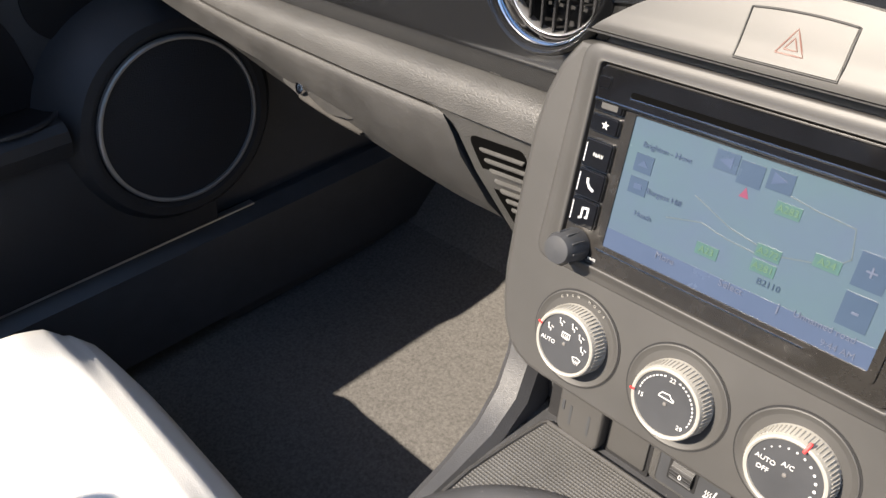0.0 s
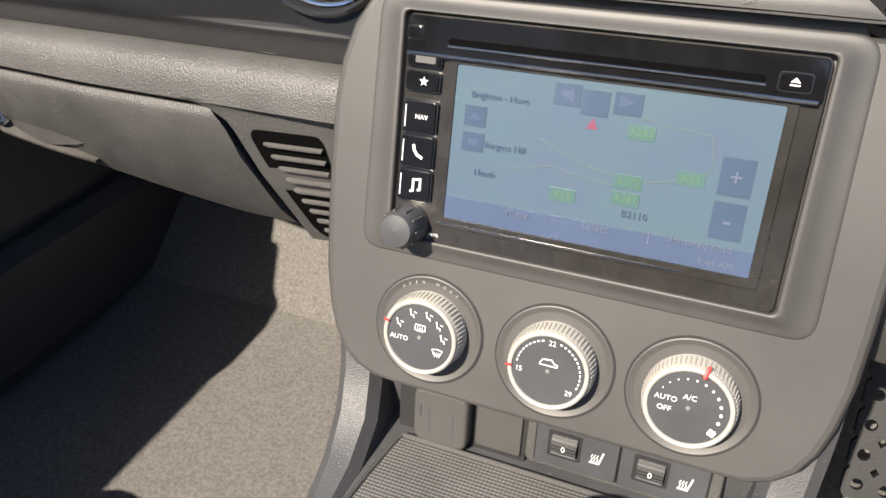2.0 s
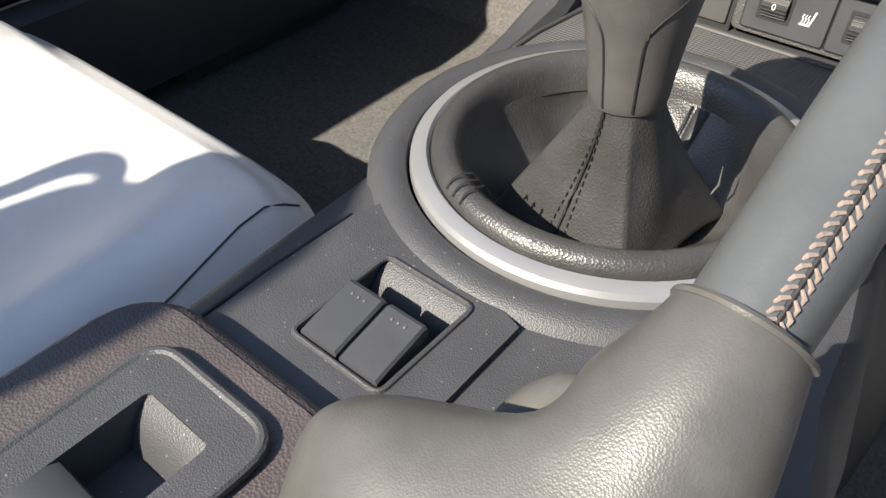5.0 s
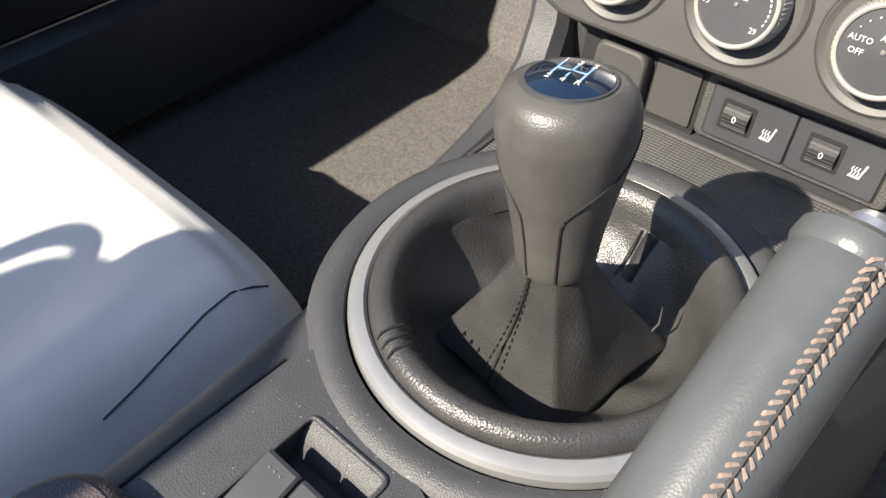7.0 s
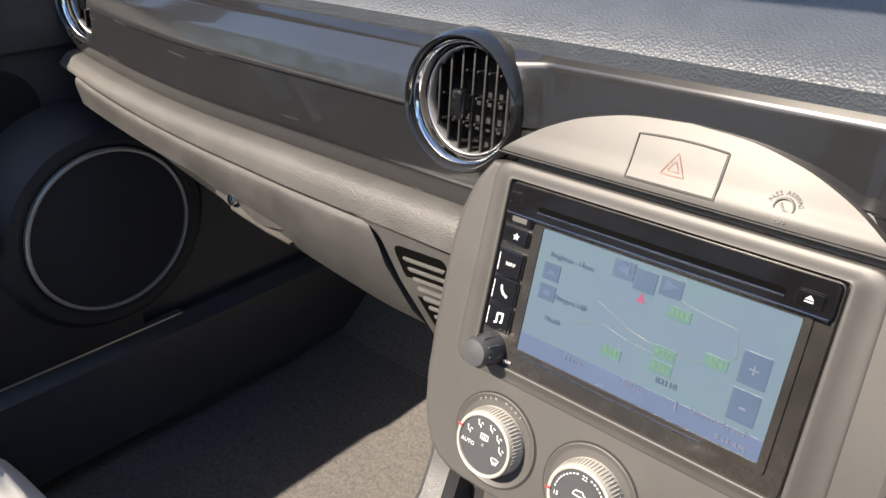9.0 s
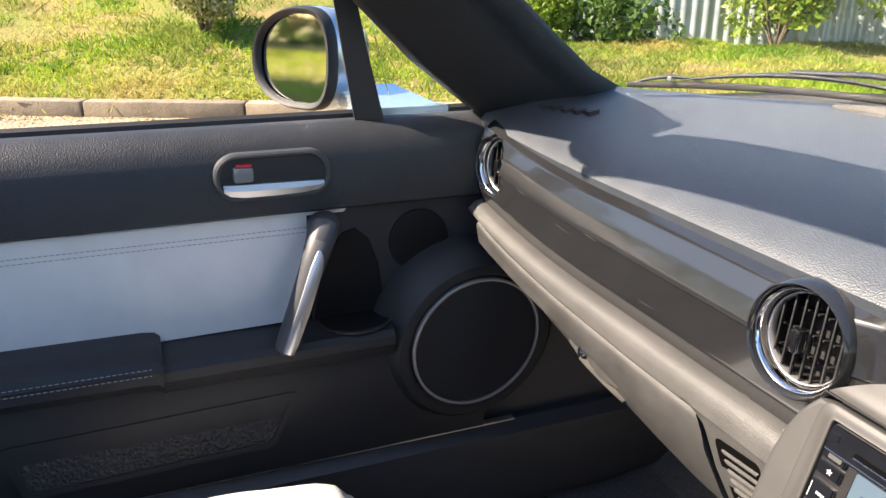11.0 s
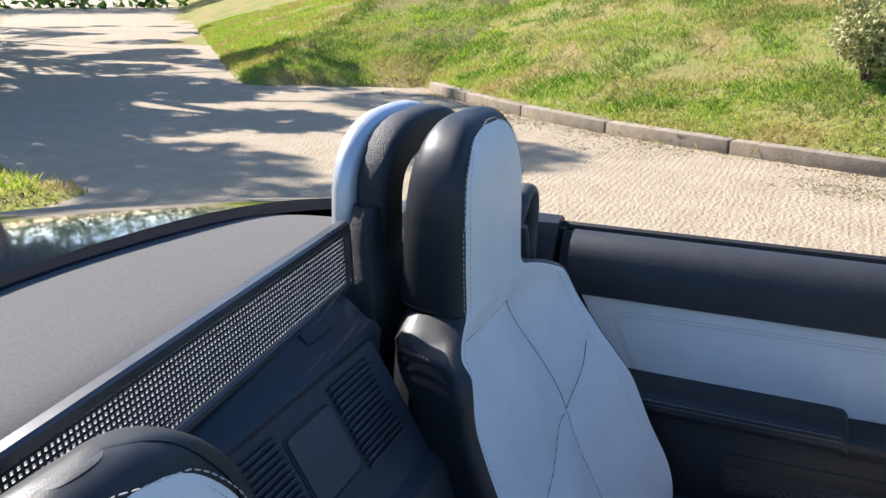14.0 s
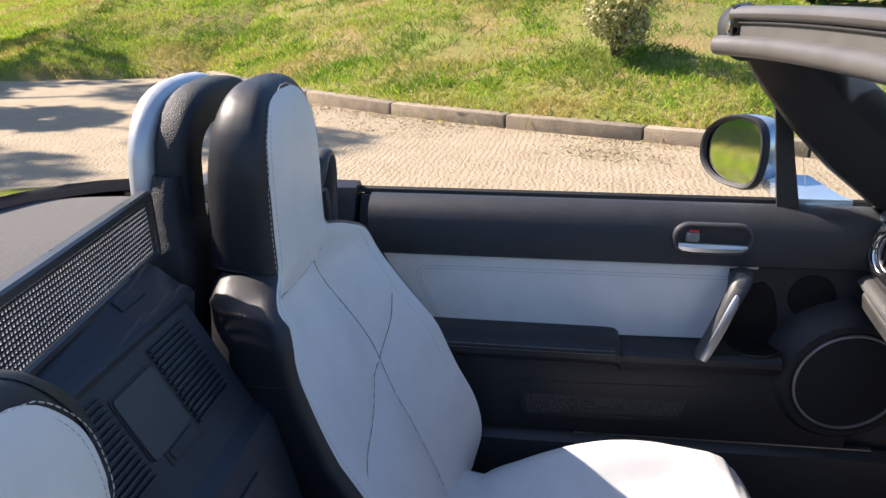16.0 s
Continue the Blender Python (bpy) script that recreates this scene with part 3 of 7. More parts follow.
# cabin floor
floor = part("cabin_floor", loft([[(-0.80, y, z), (-0.24, y, z), (-0.135, y, z + 0.05), (-0.12, y, max(z + 0.05, 0.42)), (0.12, y, max(z + 0.05, 0.42)), (0.135, y, z + 0.05), (0.24, y, z), (0.80, y, z)] for y, z in ((-0.62, 0.19), (0.70, 0.19), (0.80, 0.21), (1.0, 0.40), (1.02, 0.80))], caps=False, closed=False), CARPET)
tagged(floor, "grey pile carpet over the cabin floor and tunnel", "carpet", kind="structure")
part("rear_wall", box((0, -0.70, 0.55), (1.5, 0.04, 0.70), 0.01), BLACK_PLASTIC, car_body)
part("scuttle", box((0, 1.04, 0.51), (1.6, 0.03, 0.57), 0.01), RUBBER, car_body)
part("sill", loft([[(-0.80, y, 0.20), (-0.70, y, 0.22), (-0.685, y, 0.355), (-0.70, y, 0.372), (-0.80, y, 0.372)] for y in steps(-0.6, 1.0, 8)]), DARK_PLASTIC, car_body)
part("scuff_plate", box((-0.70, 0.25, 0.374), (0.012, 0.56, 0.003), 0.001), SATIN, car_body)

# Unseen wall added to keep sky light out of the footwell.
part("firewall", box((0, 1.005, 0.50), (1.46, 0.03, 0.70), 0.004), RUBBER, car_body)
pedal = thing("accelerator_pedal", "black drilled accelerator pedal in the driver footwell", "pedal")
PM = frame_of((0.222, 0.66, 0.405), (1, 0, 0), (0, 0.45, 0.89))
part("plate", plate_slots(0.062, 0.150, PM), RUBBER, pedal, smooth=20)
part("arm", sweep([PM @ Vector((0, 0.05, -0.004)), PM @ Vector((0, 0.10, -0.03)), (0.222, 0.86, 0.60)], 0.006, 8), RUBBER, pedal)
rail = thing("seat_rail", "black steel seat rail bolted to the carpet", "seat rail")
part("channel", box((-0.300, 0.300, 0.205), (0.034, 0.20, 0.026), 0.005), RUBBER, rail)
part("foot", box((-0.300, 0.372, 0.200), (0.050, 0.046, 0.018), 0.005), mat("grey_rail_cover", (0.10, 0.105, 0.11), 0.5), rail)
part("bolt", lathe([(0.009, 0.0), (0.009, 0.007), (0.006, 0.010), (0.0001, 0.0102)], Matrix.Translation((-0.292, 0.376, 0.208)), 6), RUBBER, rail)

# ---- dashboard ----
dash = thing("dashboard", "black grained dashboard with a gloss dark facing bar", "dashboard")


def rise(x):
    """The facing bar climbs a little towards the doors."""
    e = max(0.0, (abs(x) - 0.40) / 0.28)
    return 0.022 * e * e


def dash_loft(profile_of, x0, x1, n=28):
    return loft([[(x, y, z) for y, z in profile_of(x)] for x in steps(x0, x1, n)])


def screen_foot(x):
    """How far forward the dash top meets the windscreen."""
    e = abs(x) / 0.6
    return 0.90 - 0.11 * e ** 2 - 0.035 * e ** 6


def behind_arch(x):
    """The bar steps back behind the arched centre panel."""
    return 0.016 * min(1.0, max(0.0, (0.116 - abs(x)) / 0.030))


def top_profile(x):
    r, yb = rise(x) * 0.4, screen_foot(x)
    return [(0.474, 0.812 + r), (0.472, 0.822 + r), (0.480, 0.831 + r), (0.53, 0.850 + r), (0.60, 0.864 + r * 0.5), ((0.60 + yb) / 2, 0.876 + r * 0.2), (yb, 0.886 - 0.014 * (x / 0.6) ** 2), (yb, 0.80), (0.60, 0.78)]


def bar_profile(x):
    r, s = rise(x), behind_arch(x)
    return [(0.476, 0.816 + r), (0.466 + s * 0.3, 0.808 + r), (0.4575 + s * 0.7, 0.792 + r), (0.4515 + s, 0.776 + r), (0.4510 + s, 0.7735 + r), (0.4535 + s, 0.771 + r), (0.4545 + s, 0.750 + r), (0.4555 + s, 0.730 + r), (0.462 + s, 0.712 + r), (0.50, 0.712 + r), (0.50, 0.816 + r)]


def strip_profile(x):
    r = rise(x)
    t = 0.022 - 0.012 * max(0, (abs(x) - 0.3) / 0.4)
    return [(0.462, 0.7115 + r), (0.4545, 0.7105 + r), (0.4490, 0.7075 + r), (0.4455, 0.7030 + r), (0.4435, 0.709 - t * 0.62 + r), (0.4425, 0.709 - t + r), (0.447, 0.706 - t + r), (0.50, 0.706 - t + r), (0.50, 0.711 + r)]


def glove_profile(x):
    r = rise(x)
    t = 0.706 - 0.022 + 0.012 * max(0, (abs(x) - 0.3) / 0.4) + r
    d = 0.085 - 0.045 * max(0, (abs(x) - 0.25) / 0.45)
    return [(0.447, t - 0.002), (0.4450, t - 0.0042), (0.4440, t - 0.008), (0.4447, t - 0.014), (0.447, t - 0.03), (0.462, t - d + 0.015), (0.472, t - d), (0.60, t - d - 0.03), (0.62, t - 0.002)]


part("upper_pad", dash_loft(top_profile, -0.72, 0.72, 40), SOFT_DASH, dash, "grained charcoal dash top")
VENTS = ((-0.139, 0.781, 0.0385), (-0.652, 0.786, 0.040), (0.139, 0.781, 0.0385), (0.652, 0.786, 0.040))


def fine_profile(x):
    out = []
    prof = bar_profile(x)
    for (y0, z0), (y1, z1), n in zip(prof, prof[1:], (4, 6, 6, 1, 1, 7, 7, 6, 2, 2)):
        out += [(y0 + (y1 - y0) * k / n, z0 + (z1 - z0) * k / n) for k in range(n)]
    return out + [prof[-1]]


bar_mesh = dash_loft(fine_profile, -0.685, 0.685, 320)
holes = []
for f in bar_mesh.faces:
    c = f.calc_center_median()
    if c.y < 0.495 and any(math.hypot(c.x - vx, c.z - vz) < vr for vx, vz, vr in VENTS):
        holes.append(f)
bmesh.ops.delete(bar_mesh, geom=holes, context="FACES")
part("facing_bar", bar_mesh, GLOSS, dash, "scratched gloss dark grey bar")
SCRATCH = mat("pale_scratch", (0.05, 0.047, 0.044), 0.5)
rng = random.Random(12)
for k in range(9):
    x = rng.uniform(-0.62, -0.18)
    prof = bar_profile(x)
    a_, b_ = prof[4 + k % 4], prof[5 + k % 4]
    f = rng.random()
    L_ = rng.uniform(0.006, 0.03)
    z_ = a_[1] + (b_[1] - a_[1]) * f
    part("scratch", sweep([(x, a_[0] + (b_[0] - a_[0]) * f - 0.0001, z_), (x + L_, a_[0] + (b_[0] - a_[0]) * f - 0.0001, z_ + rise(x + L_) - rise(x) + rng.uniform(-0.0012, 0.0012))], 0.00016, 5), SCRATCH, dash)
part("textured_strip", dash_loft(strip_profile, -0.685, 0.685, 40), STRIP, dash, smooth=45)

def glove_edge(z):
    """The slanting seam between the glovebox and the louvred corner."""
    return -0.209 + (0.684 - z) * 0.27 - 0.012 * max(0.0, (z - 0.671) / 0.013) ** 2.2


def glove_loft(x0, sgn):
    rings = []
    for k in range(29):
        t = k / 28
        ring = []
        for y, z in glove_profile(x0 + (-0.21 - x0) * t):
            x1 = glove_edge(max(z, 0.575))
            ring.append((sgn * (x0 + (x1 - x0) * t), y, z))
        rings.append(ring)
    return loft(rings)


# Near-black colour stands in for the shade inside slots and recesses.
SLOT_SHADE = mat("slot_shade_black", (0.002, 0.002, 0.002), 0.95, spec=0.05)
GLOVE = mat("scuffed_grained_plastic", (0.048, 0.0468, 0.0455), 0.46, var=0.25, vscale=22, bump=0.5, bscale=1100, cells=True, dust=0.06)
glovebox = part("glovebox", glove_loft(-0.66, 1), GLOVE, dash, "scuffed black glovebox lid")
part("lower_panel", glove_loft(-0.66, -1), BLACK_PLASTIC, dash)
for s in (1, -1):
    rings = []
    for k in range(9):
        t = k / 8
        ring = []
        for y, z in ((0.4452, 0.6885), (0.4480, 0.685), (0.4495, 0.681), (0.4508, 0.676), (0.452, 0.67), (0.460, 0.64), (0.474, 0.605), (0.482, 0.585), (0.60, 0.560), (0.60, 0.688)):
            x0 = glove_edge(max(z, 0.575)) + 0.0022
            ring.append((s * (x0 + (-0.115 - x0) * t), y - 0.004 + 0.008 * t, z))
        rings.append(ring)
    part("corner_panel", loft(rings), STRIP, dash, smooth=50)


def corner_y(x, z):
    """The face of the corner panel beside the glovebox."""
    y = lerp_table([(0.585, 0.482), (0.605, 0.474), (0.640, 0.460), (0.670, 0.452), (0.688, 0.449)], z)[0]
    x0 = glove_edge(z) + 0.0022
    return y - 0.004 + 0.008 * (x - x0) / (-0.115 - x0)


rings = []
for z, inset in ((0.6725, 0.010), (0.6715, 0.0055), (0.669, 0.0025), (0.665, 0.001), (0.650, 0.0), (0.620, 0.0), (0.598, 0.0), (0.592, 0.002), (0.589, 0.006)):
    x0, x1 = glove_edge(z) + 0.0105 + inset * 0.8, -0.147 - inset * 0.5
    rings.append([(x0, corner_y(x0, z) - 0.0004, z), (x1, corner_y(x1, z) - 0.0004, z), (x1, corner_y(x1, z) + 0.02, z), (x0, corner_y(x0, z) + 0.02, z)])
# Unseen plate added to shut the hollow dash against sky light.
part("underside", box((0, 0.795, 0.602), (1.40, 0.42, 0.012), 0.003), RUBBER, dash)
# Dark plate laid on the panel for the shade behind the louvres.
louvre = part("louvre_recess", loft(rings), SLOT_SHADE, dash)
for k in range(9):
    z = 0.6645 - k * 0.0083
    ring = []
    for f in (0.0, 0.12, 0.5, 1.0):
        x = (glove_edge(z) + 0.018) * (1 - f) - 0.149 * f
        y, thin = corner_y(x, z), min(1.0, 0.15 + f * 7)
        ring.append([(x, y + 0.0015, z + 0.0010), (x, y - 0.0022 * thin - 0.0006, z - 0.0008), (x, y - 0.0020 * thin - 0.0006, z - 0.0019), (x, y + 0.0015, z - 0.0008)])
    part("louvre", loft(ring), STRIP, louvre)
latch = part("glovebox_latch", loft([[(x, 0.4600, 0.650 - 0.01 * abs(u)), (x, 0.4535 + 0.004 * u * u, 0.647), (x, 0.456, 0.630 + 0.012 * u * u), (x, 0.470, 0.626)] for x, u in [(-0.375 + 0.058 * q, q) for q in (-1, -0.6, -0.2, 0.2, 0.6, 1)]]), GLOVE, glovebox)
rings = []
for k in range(13):
    t = k / 12
    low = Vector((-0.402 + 0.068 * t, 0.4530 + 0.0100 * t, 0.6375 - 0.0160 * t - 0.0015 * math.sin(math.pi * t)))
    up = Vector((low.x, low.y + 0.0030, low.z + 0.0010 + 0.0070 * math.sin(math.pi * (1 - t) * 0.62)))
    rings.append([up + Vector((0, 0.004, 0)), up, (low + up) / 2 + Vector((0, -0.0016, -0.0006)), low + Vector((0, -0.0025, 0)), low + Vector((0, -0.0015, -0.0022)), low + Vector((0, 0.007, -0.0028))])
# Lip colour set paler than the lid for the sun falling on it.
part("latch_lip", loft(rings), mat("sunlit_lip_grey", (0.055, 0.052, 0.048), 0.8, spec=0.15, var=0.2, vscale=40), latch, "finger lip tinted paler for the sun on it", smooth=50)
part("keyhole", lathe([(0.0055, -0.003), (0.0055, 0.0015), (0.004, 0.002), (0.0001, 0.0015)], frame_of((-0.400, 0.4525, 0.646), (1, 0, 0), (0, 0.3, 1)), 20), CHROME, latch)
for k in range(5):
    x = -0.655 + 0.018 * k
    y = 0.535 + 0.006 * k
    part("demister_slot", loft([[(px, py, 0.8572 + (py - 0.535) * 0.15 + dz) for px, py in ((x - 0.006, y - 0.008), (x + 0.007, y + 0.006), (x + 0.009, y - 0.010))] for dz in (-0.012, 0.0030)]), RUBBER, dash)
for k in range(14):
    part("screen_vent_slat", box((-0.30, 0.775 + 0.004 * k, 0.879 + 0.0003 * k), (0.26, 0.0018, 0.005), 0.0006), COWL, dash)

def round_vent(c, normal, r, parent_label):
    v = thing("air_vent", parent_label, "air vent", "round dashboard vents")
    z = Vector(normal).normalized()
    m = frame_of(Vector(c), Vector((0, 0, 1)).cross(z), z.cross(Vector((0, 0, 1)).cross(z)))
    m = m @ Matrix.Translation((0, 0, -0.0060))
    part("housing", lathe([(r * 1.03, -0.016), (r * 1.03, -0.006), (r * 0.94, -0.007), (r * 0.90, -0.02), (r * 0.90, -0.04), (0.001, -0.041)], m, ends=False), GLOSS, v)
    part("duct", lathe([(r * 0.895, -0.013), (r * 0.89, -0.0395), (0.001, -0.0395)], m, ends=False), RUBBER, v)
    part("outer_lip", lathe([(r * 1.17, -0.030), (r * 1.13, -0.008), (r * 1.08, 0.0005), (r * 1.03, 0.0028), (r * 0.99, 0.0012), (r * 0.97, -0.005)], m, 64, ends=False), GLOSS, v, "gloss dark moulded lip", smooth=70)
    part("chrome_ring", lathe([(r * 0.972, -0.006), (r * 0.955, -0.0025), (r * 0.915, -0.0035), (r * 0.885, -0.008), (r * 0.87, -0.016)], m, 56, ends=False), CHROME, v, "chrome ring", smooth=70)
    part("inner_ring", lathe([(r * 0.862, -0.016), (r * 0.850, -0.0110), (r * 0.828, -0.0115), (r * 0.815, -0.018)], m, 56, ends=False), SATIN, v, smooth=70)
    for i in range(-3, 4):
        x = i * r * 0.22
        h = math.sqrt(max(0.0, (r * 0.82) ** 2 - x * x))
        part("vane", box((0, 0, 0), (0.0013, 2 * h, 0.007), 0.0004, bm=None), RUBBER, v).matrix_basis = m @ Matrix.Translation((x, 0, -0.015)) @ Matrix.Rotation(radians(24), 4, "Y")
    for i in (-1, 0, 1):
        yy = i * r * 0.42
        h = math.sqrt(max(0.0, (r * 0.84) ** 2 - yy * yy))
        part("cross_vane", box((0, 0, 0), (2 * h, 0.0014, 0.008), 0.0004), RUBBER, v).matrix_basis = m @ Matrix.Translation((0, yy, -0.024))
    part("thumb_tab", box((0, 0, 0), (0.009, 0.018, 0.010), 0.003), PIANO, v).matrix_basis = m @ Matrix.Translation((0, 0, -0.002))


round_vent((-0.139, 0.449, 0.781), (0.06, -1, 0.10), 0.0385, "round black air vent with a chrome ring beside the centre panel")
round_vent((-0.652, 0.462, 0.786), (0.25, -1, 0.10), 0.040, "round black air vent with a chrome ring at the door end")

# ---- centre panel ----
RS, RC = 0.278, 0.9606
CP = frame_of((0, 0.40, 0.60), (1, 0, 0), (0, RS, RC))


def cp(x, v, n=0.0):
    return CP @ Matrix.Translation((x, v, n))


panel = thing("centre_stack", "warm grey satin centre panel with an arched top", "centre stack")
arch = [(0.085, -0.037), (0.098, -0.036), (0.108, -0.032), (0.116, -0.025), (0.122, -0.014), (0.126, 0.0), (0.129, 0.02), (0.130, 0.05), (0.130, 0.08), (0.129, 0.11), (0.126, 0.130), (0.120, 0.148), (0.110, 0.163), (0.096, 0.177), (0.078, 0.189), (0.055, 0.199), (0.028, 0.205), (0.0, 0.207)]
outline = arch + [(-x, v) for x, v in reversed(arch[:-1])]
part("cowl", slab([(x, min(v, 0.1685)) for x, v in outline if v < 0.17], CP, -0.09, -0.007, 0.005), COWL, panel)
part("cowl_edge", slab([(x * 1.018, v * 1.018 - 0.001) for x, v in outline], CP, -0.09, -0.018, 0.004), DARK_PLASTIC, panel)


def rounded_quad(pts, r, seg=5):
    """A convex outline with its corners rounded."""
    out = []
    n = len(pts)
    for i, p in enumerate(pts):
        p, a, b = Vector(p), Vector(pts[i - 1]), Vector(pts[(i + 1) % n])
        q0, q1 = p + (a - p).normalized() * r, p + (b - p).normalized() * r
        for k in range(seg + 1):
            t = k / seg
            out.append(tuple(q0 * (1 - t) ** 2 + p * 2 * t * (1 - t) + q1 * t * t))
    return out


def soft_rim(outer, inner, m, steps_):
    """A moulded band: steps_ are (share from outer to inner, height)."""
    rings = []
    for f, h in steps_:
        rings.append([m @ Vector((o[0] + (i[0] - o[0]) * f, o[1] + (i[1] - o[1]) * f, h)) for o, i in zip(outer, inner)])
    return loft(rings, caps=False)


fo = rounded_quad([(-0.1055, 0.1640), (-0.1085, 0.0375), (0.1085, 0.0375), (0.1055, 0.1640)], 0.011)
fi = rounded_quad([(-0.0905, 0.1555), (-0.0905, 0.0485), (0.0905, 0.0485), (0.0905, 0.1555)], 0.003)
part("radio_frame", soft_rim(fo, fi, CP, [(0, -0.0090), (0.03, -0.0071), (0.08, -0.0065), (0.16, -0.0062), (0.30, -0.0059), (0.50, -0.0050), (0.68, -0.0036), (0.84, -0.0022), (0.93, -0.0018), (0.98, -0.0022), (1.0, -0.0032), (1.0, -0.02)]), COWL, panel, smooth=60)
part("seam", strip_bar([(-0.106, 0.1685), (0.106, 0.1685)], 0.0010, CP, -0.0085, -0.0052), RUBBER, panel)
ARCH_TOP = [(0.0, 0.2055), (0.028, 0.2036), (0.055, 0.1976), (0.078, 0.1878), (0.096, 0.1760), (0.1035, 0.1700)]


def hood_n(x, v):
    """How far the arched hood over the radio swells out of the panel."""
    q = min(1.0, max(0.0, (v - 0.1695) / 0.0365))
    return -0.0040 - 0.0040 * q - 0.0030 * q * q + 0.0012 * math.exp(-((q - 0.12) / 0.12) ** 2) - 0.0025 * (abs(x) / 0.104) ** 3


def hood_patch(x0, x1, low, high, lift, nx=24, nv=10, drop=0.006):
    """A curved plate on the hood, with sides that go down behind it."""
    rings = []
    for i in range(nx + 1):
        x = x0 + (x1 - x0) * i / nx
        a, b = low(x), high(x)
        row = [(x, a + (b - a) * k / nv) for k in range(nv + 1)]
        top = [CP @ Vector((px, pv, hood_n(px, pv) + lift)) for px, pv in row]
        rings.append([CP @ Vector((x, a, hood_n(x, a) + lift - drop))] + top + [CP @ Vector((x, b, hood_n(x, b) + lift - drop))])
    return loft(rings)


part("hood", hood_patch(-0.1035, 0.1035, lambda x: 0.1695, lambda x: smooth_table(ARCH_TOP, abs(x))[0], 0.0, 48, 14, 0.02), COWL, panel, smooth=50)
hazard = part("hazard_button", hood_patch(-0.0228, 0.0228, lambda x: 0.1742, lambda x: 0.1962 - 2.2 * x * x, 0.0005, 16, 8), COWL, panel, "grey hazard light button", smooth=50)
ring_ = [(-0.0236, 0.1735), (0.0236, 0.1735)] + [(0.0236 - 0.0472 * k / 12, 0.1970 - 2.2 * (0.0236 - 0.0472 * k / 12) ** 2) for k in range(13)] + [(-0.0236, 0.1735)]
ring_ = [(a_[0] + (b_[0] - a_[0]) * k / 4, a_[1] + (b_[1] - a_[1]) * k / 4) for a_, b_ in zip(ring_, ring_[1:]) for k in range(4)] + [ring_[-1]]
part("button_gap", sweep([CP @ Vector((x, v, hood_n(x, v) + 0.0001)) for x, v in ring_], 0.00055, 6), RUBBER, hazard)
for tri_, w_ in (([(-0.0062, 0.1795), (0.0062, 0.1795), (0.0, 0.1905), (-0.0062, 0.1795)], 0.0007), ([(-0.003, 0.1815), (0.003, 0.1815), (0.0, 0.1867), (-0.003, 0.1815)], 0.0006)):
    fine = [(a_[0] + (b_[0] - a_[0]) * k / 5, a_[1] + (b_[1] - a_[1]) * k / 5) for a_, b_ in zip(tri_, tri_[1:]) for k in range(5)] + [tri_[-1]]
    part("warning_triangle", sweep([CP @ Vector((x, v, hood_n(x, v) + 0.0005)) for x, v in fine], w_ * 0.55, 6), ORANGE_INK, hazard)
LX, LV = 0.0545, 0.1785
lamp = part("airbag_lamp", lathe([(0.0048, -0.001), (0.0048, 0.0004), (0.0040, 0.0005), (0.0040, -0.001)], cp(LX, LV, hood_n(LX, LV)), 28, ends=False), DARK_PLASTIC, panel)
part("lamp_sign", strip_bar([(-0.0018, 0.0015), (0.0005, -0.0016), (0.0020, -0.0016)], 0.0011, cp(LX, LV, hood_n(LX, LV)), -0.0004, 0.0006), GREY_INK, lamp)
for i, ch in enumerate("PASS AIRBAG"):
    a = radians(160 - 14 * i)
    px, pv = LX + 0.0068 * math.cos(a), LV + 0.0068 * math.sin(a)
    if ch != " ":
        writing(ch, 0.0030, cp(px, pv, hood_n(px, pv) + 0.0003) @ Matrix.Rotation(a - math.pi / 2, 4, "Z"), GREY_INK, lamp)
writing("OFF", 0.0030, cp(LX, 0.1719, hood_n(LX, 0.1719) + 0.0004), GREY_INK, lamp)

# ---- radio ----
CR = CP @ Matrix.Translation((0, 0, 0.0036))


def cr(x, v, n=0.0):
    return CR @ Matrix.Translation((x, v, n))


DUSTY_PIANO = mat("dusty_gloss_black", (0.022, 0.0205, 0.019), 0.22, var=0.3, vscale=40, coat=0.5, dust=0.03)
DARK_CHROME = mat("dark_chrome", (0.30, 0.29, 0.28), 0.16, 1.0, var=0.05)
radio = thing("car_radio", "black double-height touchscreen radio showing a map", "car radio")
part("fascia", slab(rounded(0.1785, 0.1060, 0.003, 3, 0.0003, 0.1018), CR, -0.05, -0.0066, 0.001), DUSTY_PIANO, radio)
part("upper_bar", slab(rounded(0.176, 0.017, 0.002, 3, 0.0003, 0.1455), CR, -0.01, -0.0035, 0.001), PIANO, radio)
part("disc_slot", slab(rounded(0.134, 0.0030, 0.0014, 4, 0.0, 0.1440), CR, -0.01, -0.0031, 0.0), SLOT_SHADE, radio)
part("slot_bevel", sweep([CR @ Vector((x, 0.1418, -0.0034)) for x in (-0.067, 0.0, 0.067)], 0.0008, 10), DARK_CHROME, radio)
part("bar_edge", sweep([CR @ Vector((x, 0.1372, -0.0038)) for x in (-0.087, 0.0, 0.087)], 0.0010, 10), DARK_CHROME, radio)
part("lower_edge", sweep([CR @ Vector((x, 0.0592, -0.0050)) for x in (-0.066, 0.0, 0.050)], 0.0005, 8), DARK_CHROME, radio)
ej = part("eject_button", slab(rounded(0.0115, 0.0066, 0.001, 3, 0.0775, 0.1440), CR, -0.01, -0.0026, 0.0005), PIANO, radio)
part("button_outline", rim(rounded(0.0127, 0.0078, 0.0014, 3, 0.0775, 0.1440), rounded(0.0117, 0.0068, 0.001, 3, 0.0775, 0.1440), CR, -0.01, -0.0030), DARK_CHROME, ej)
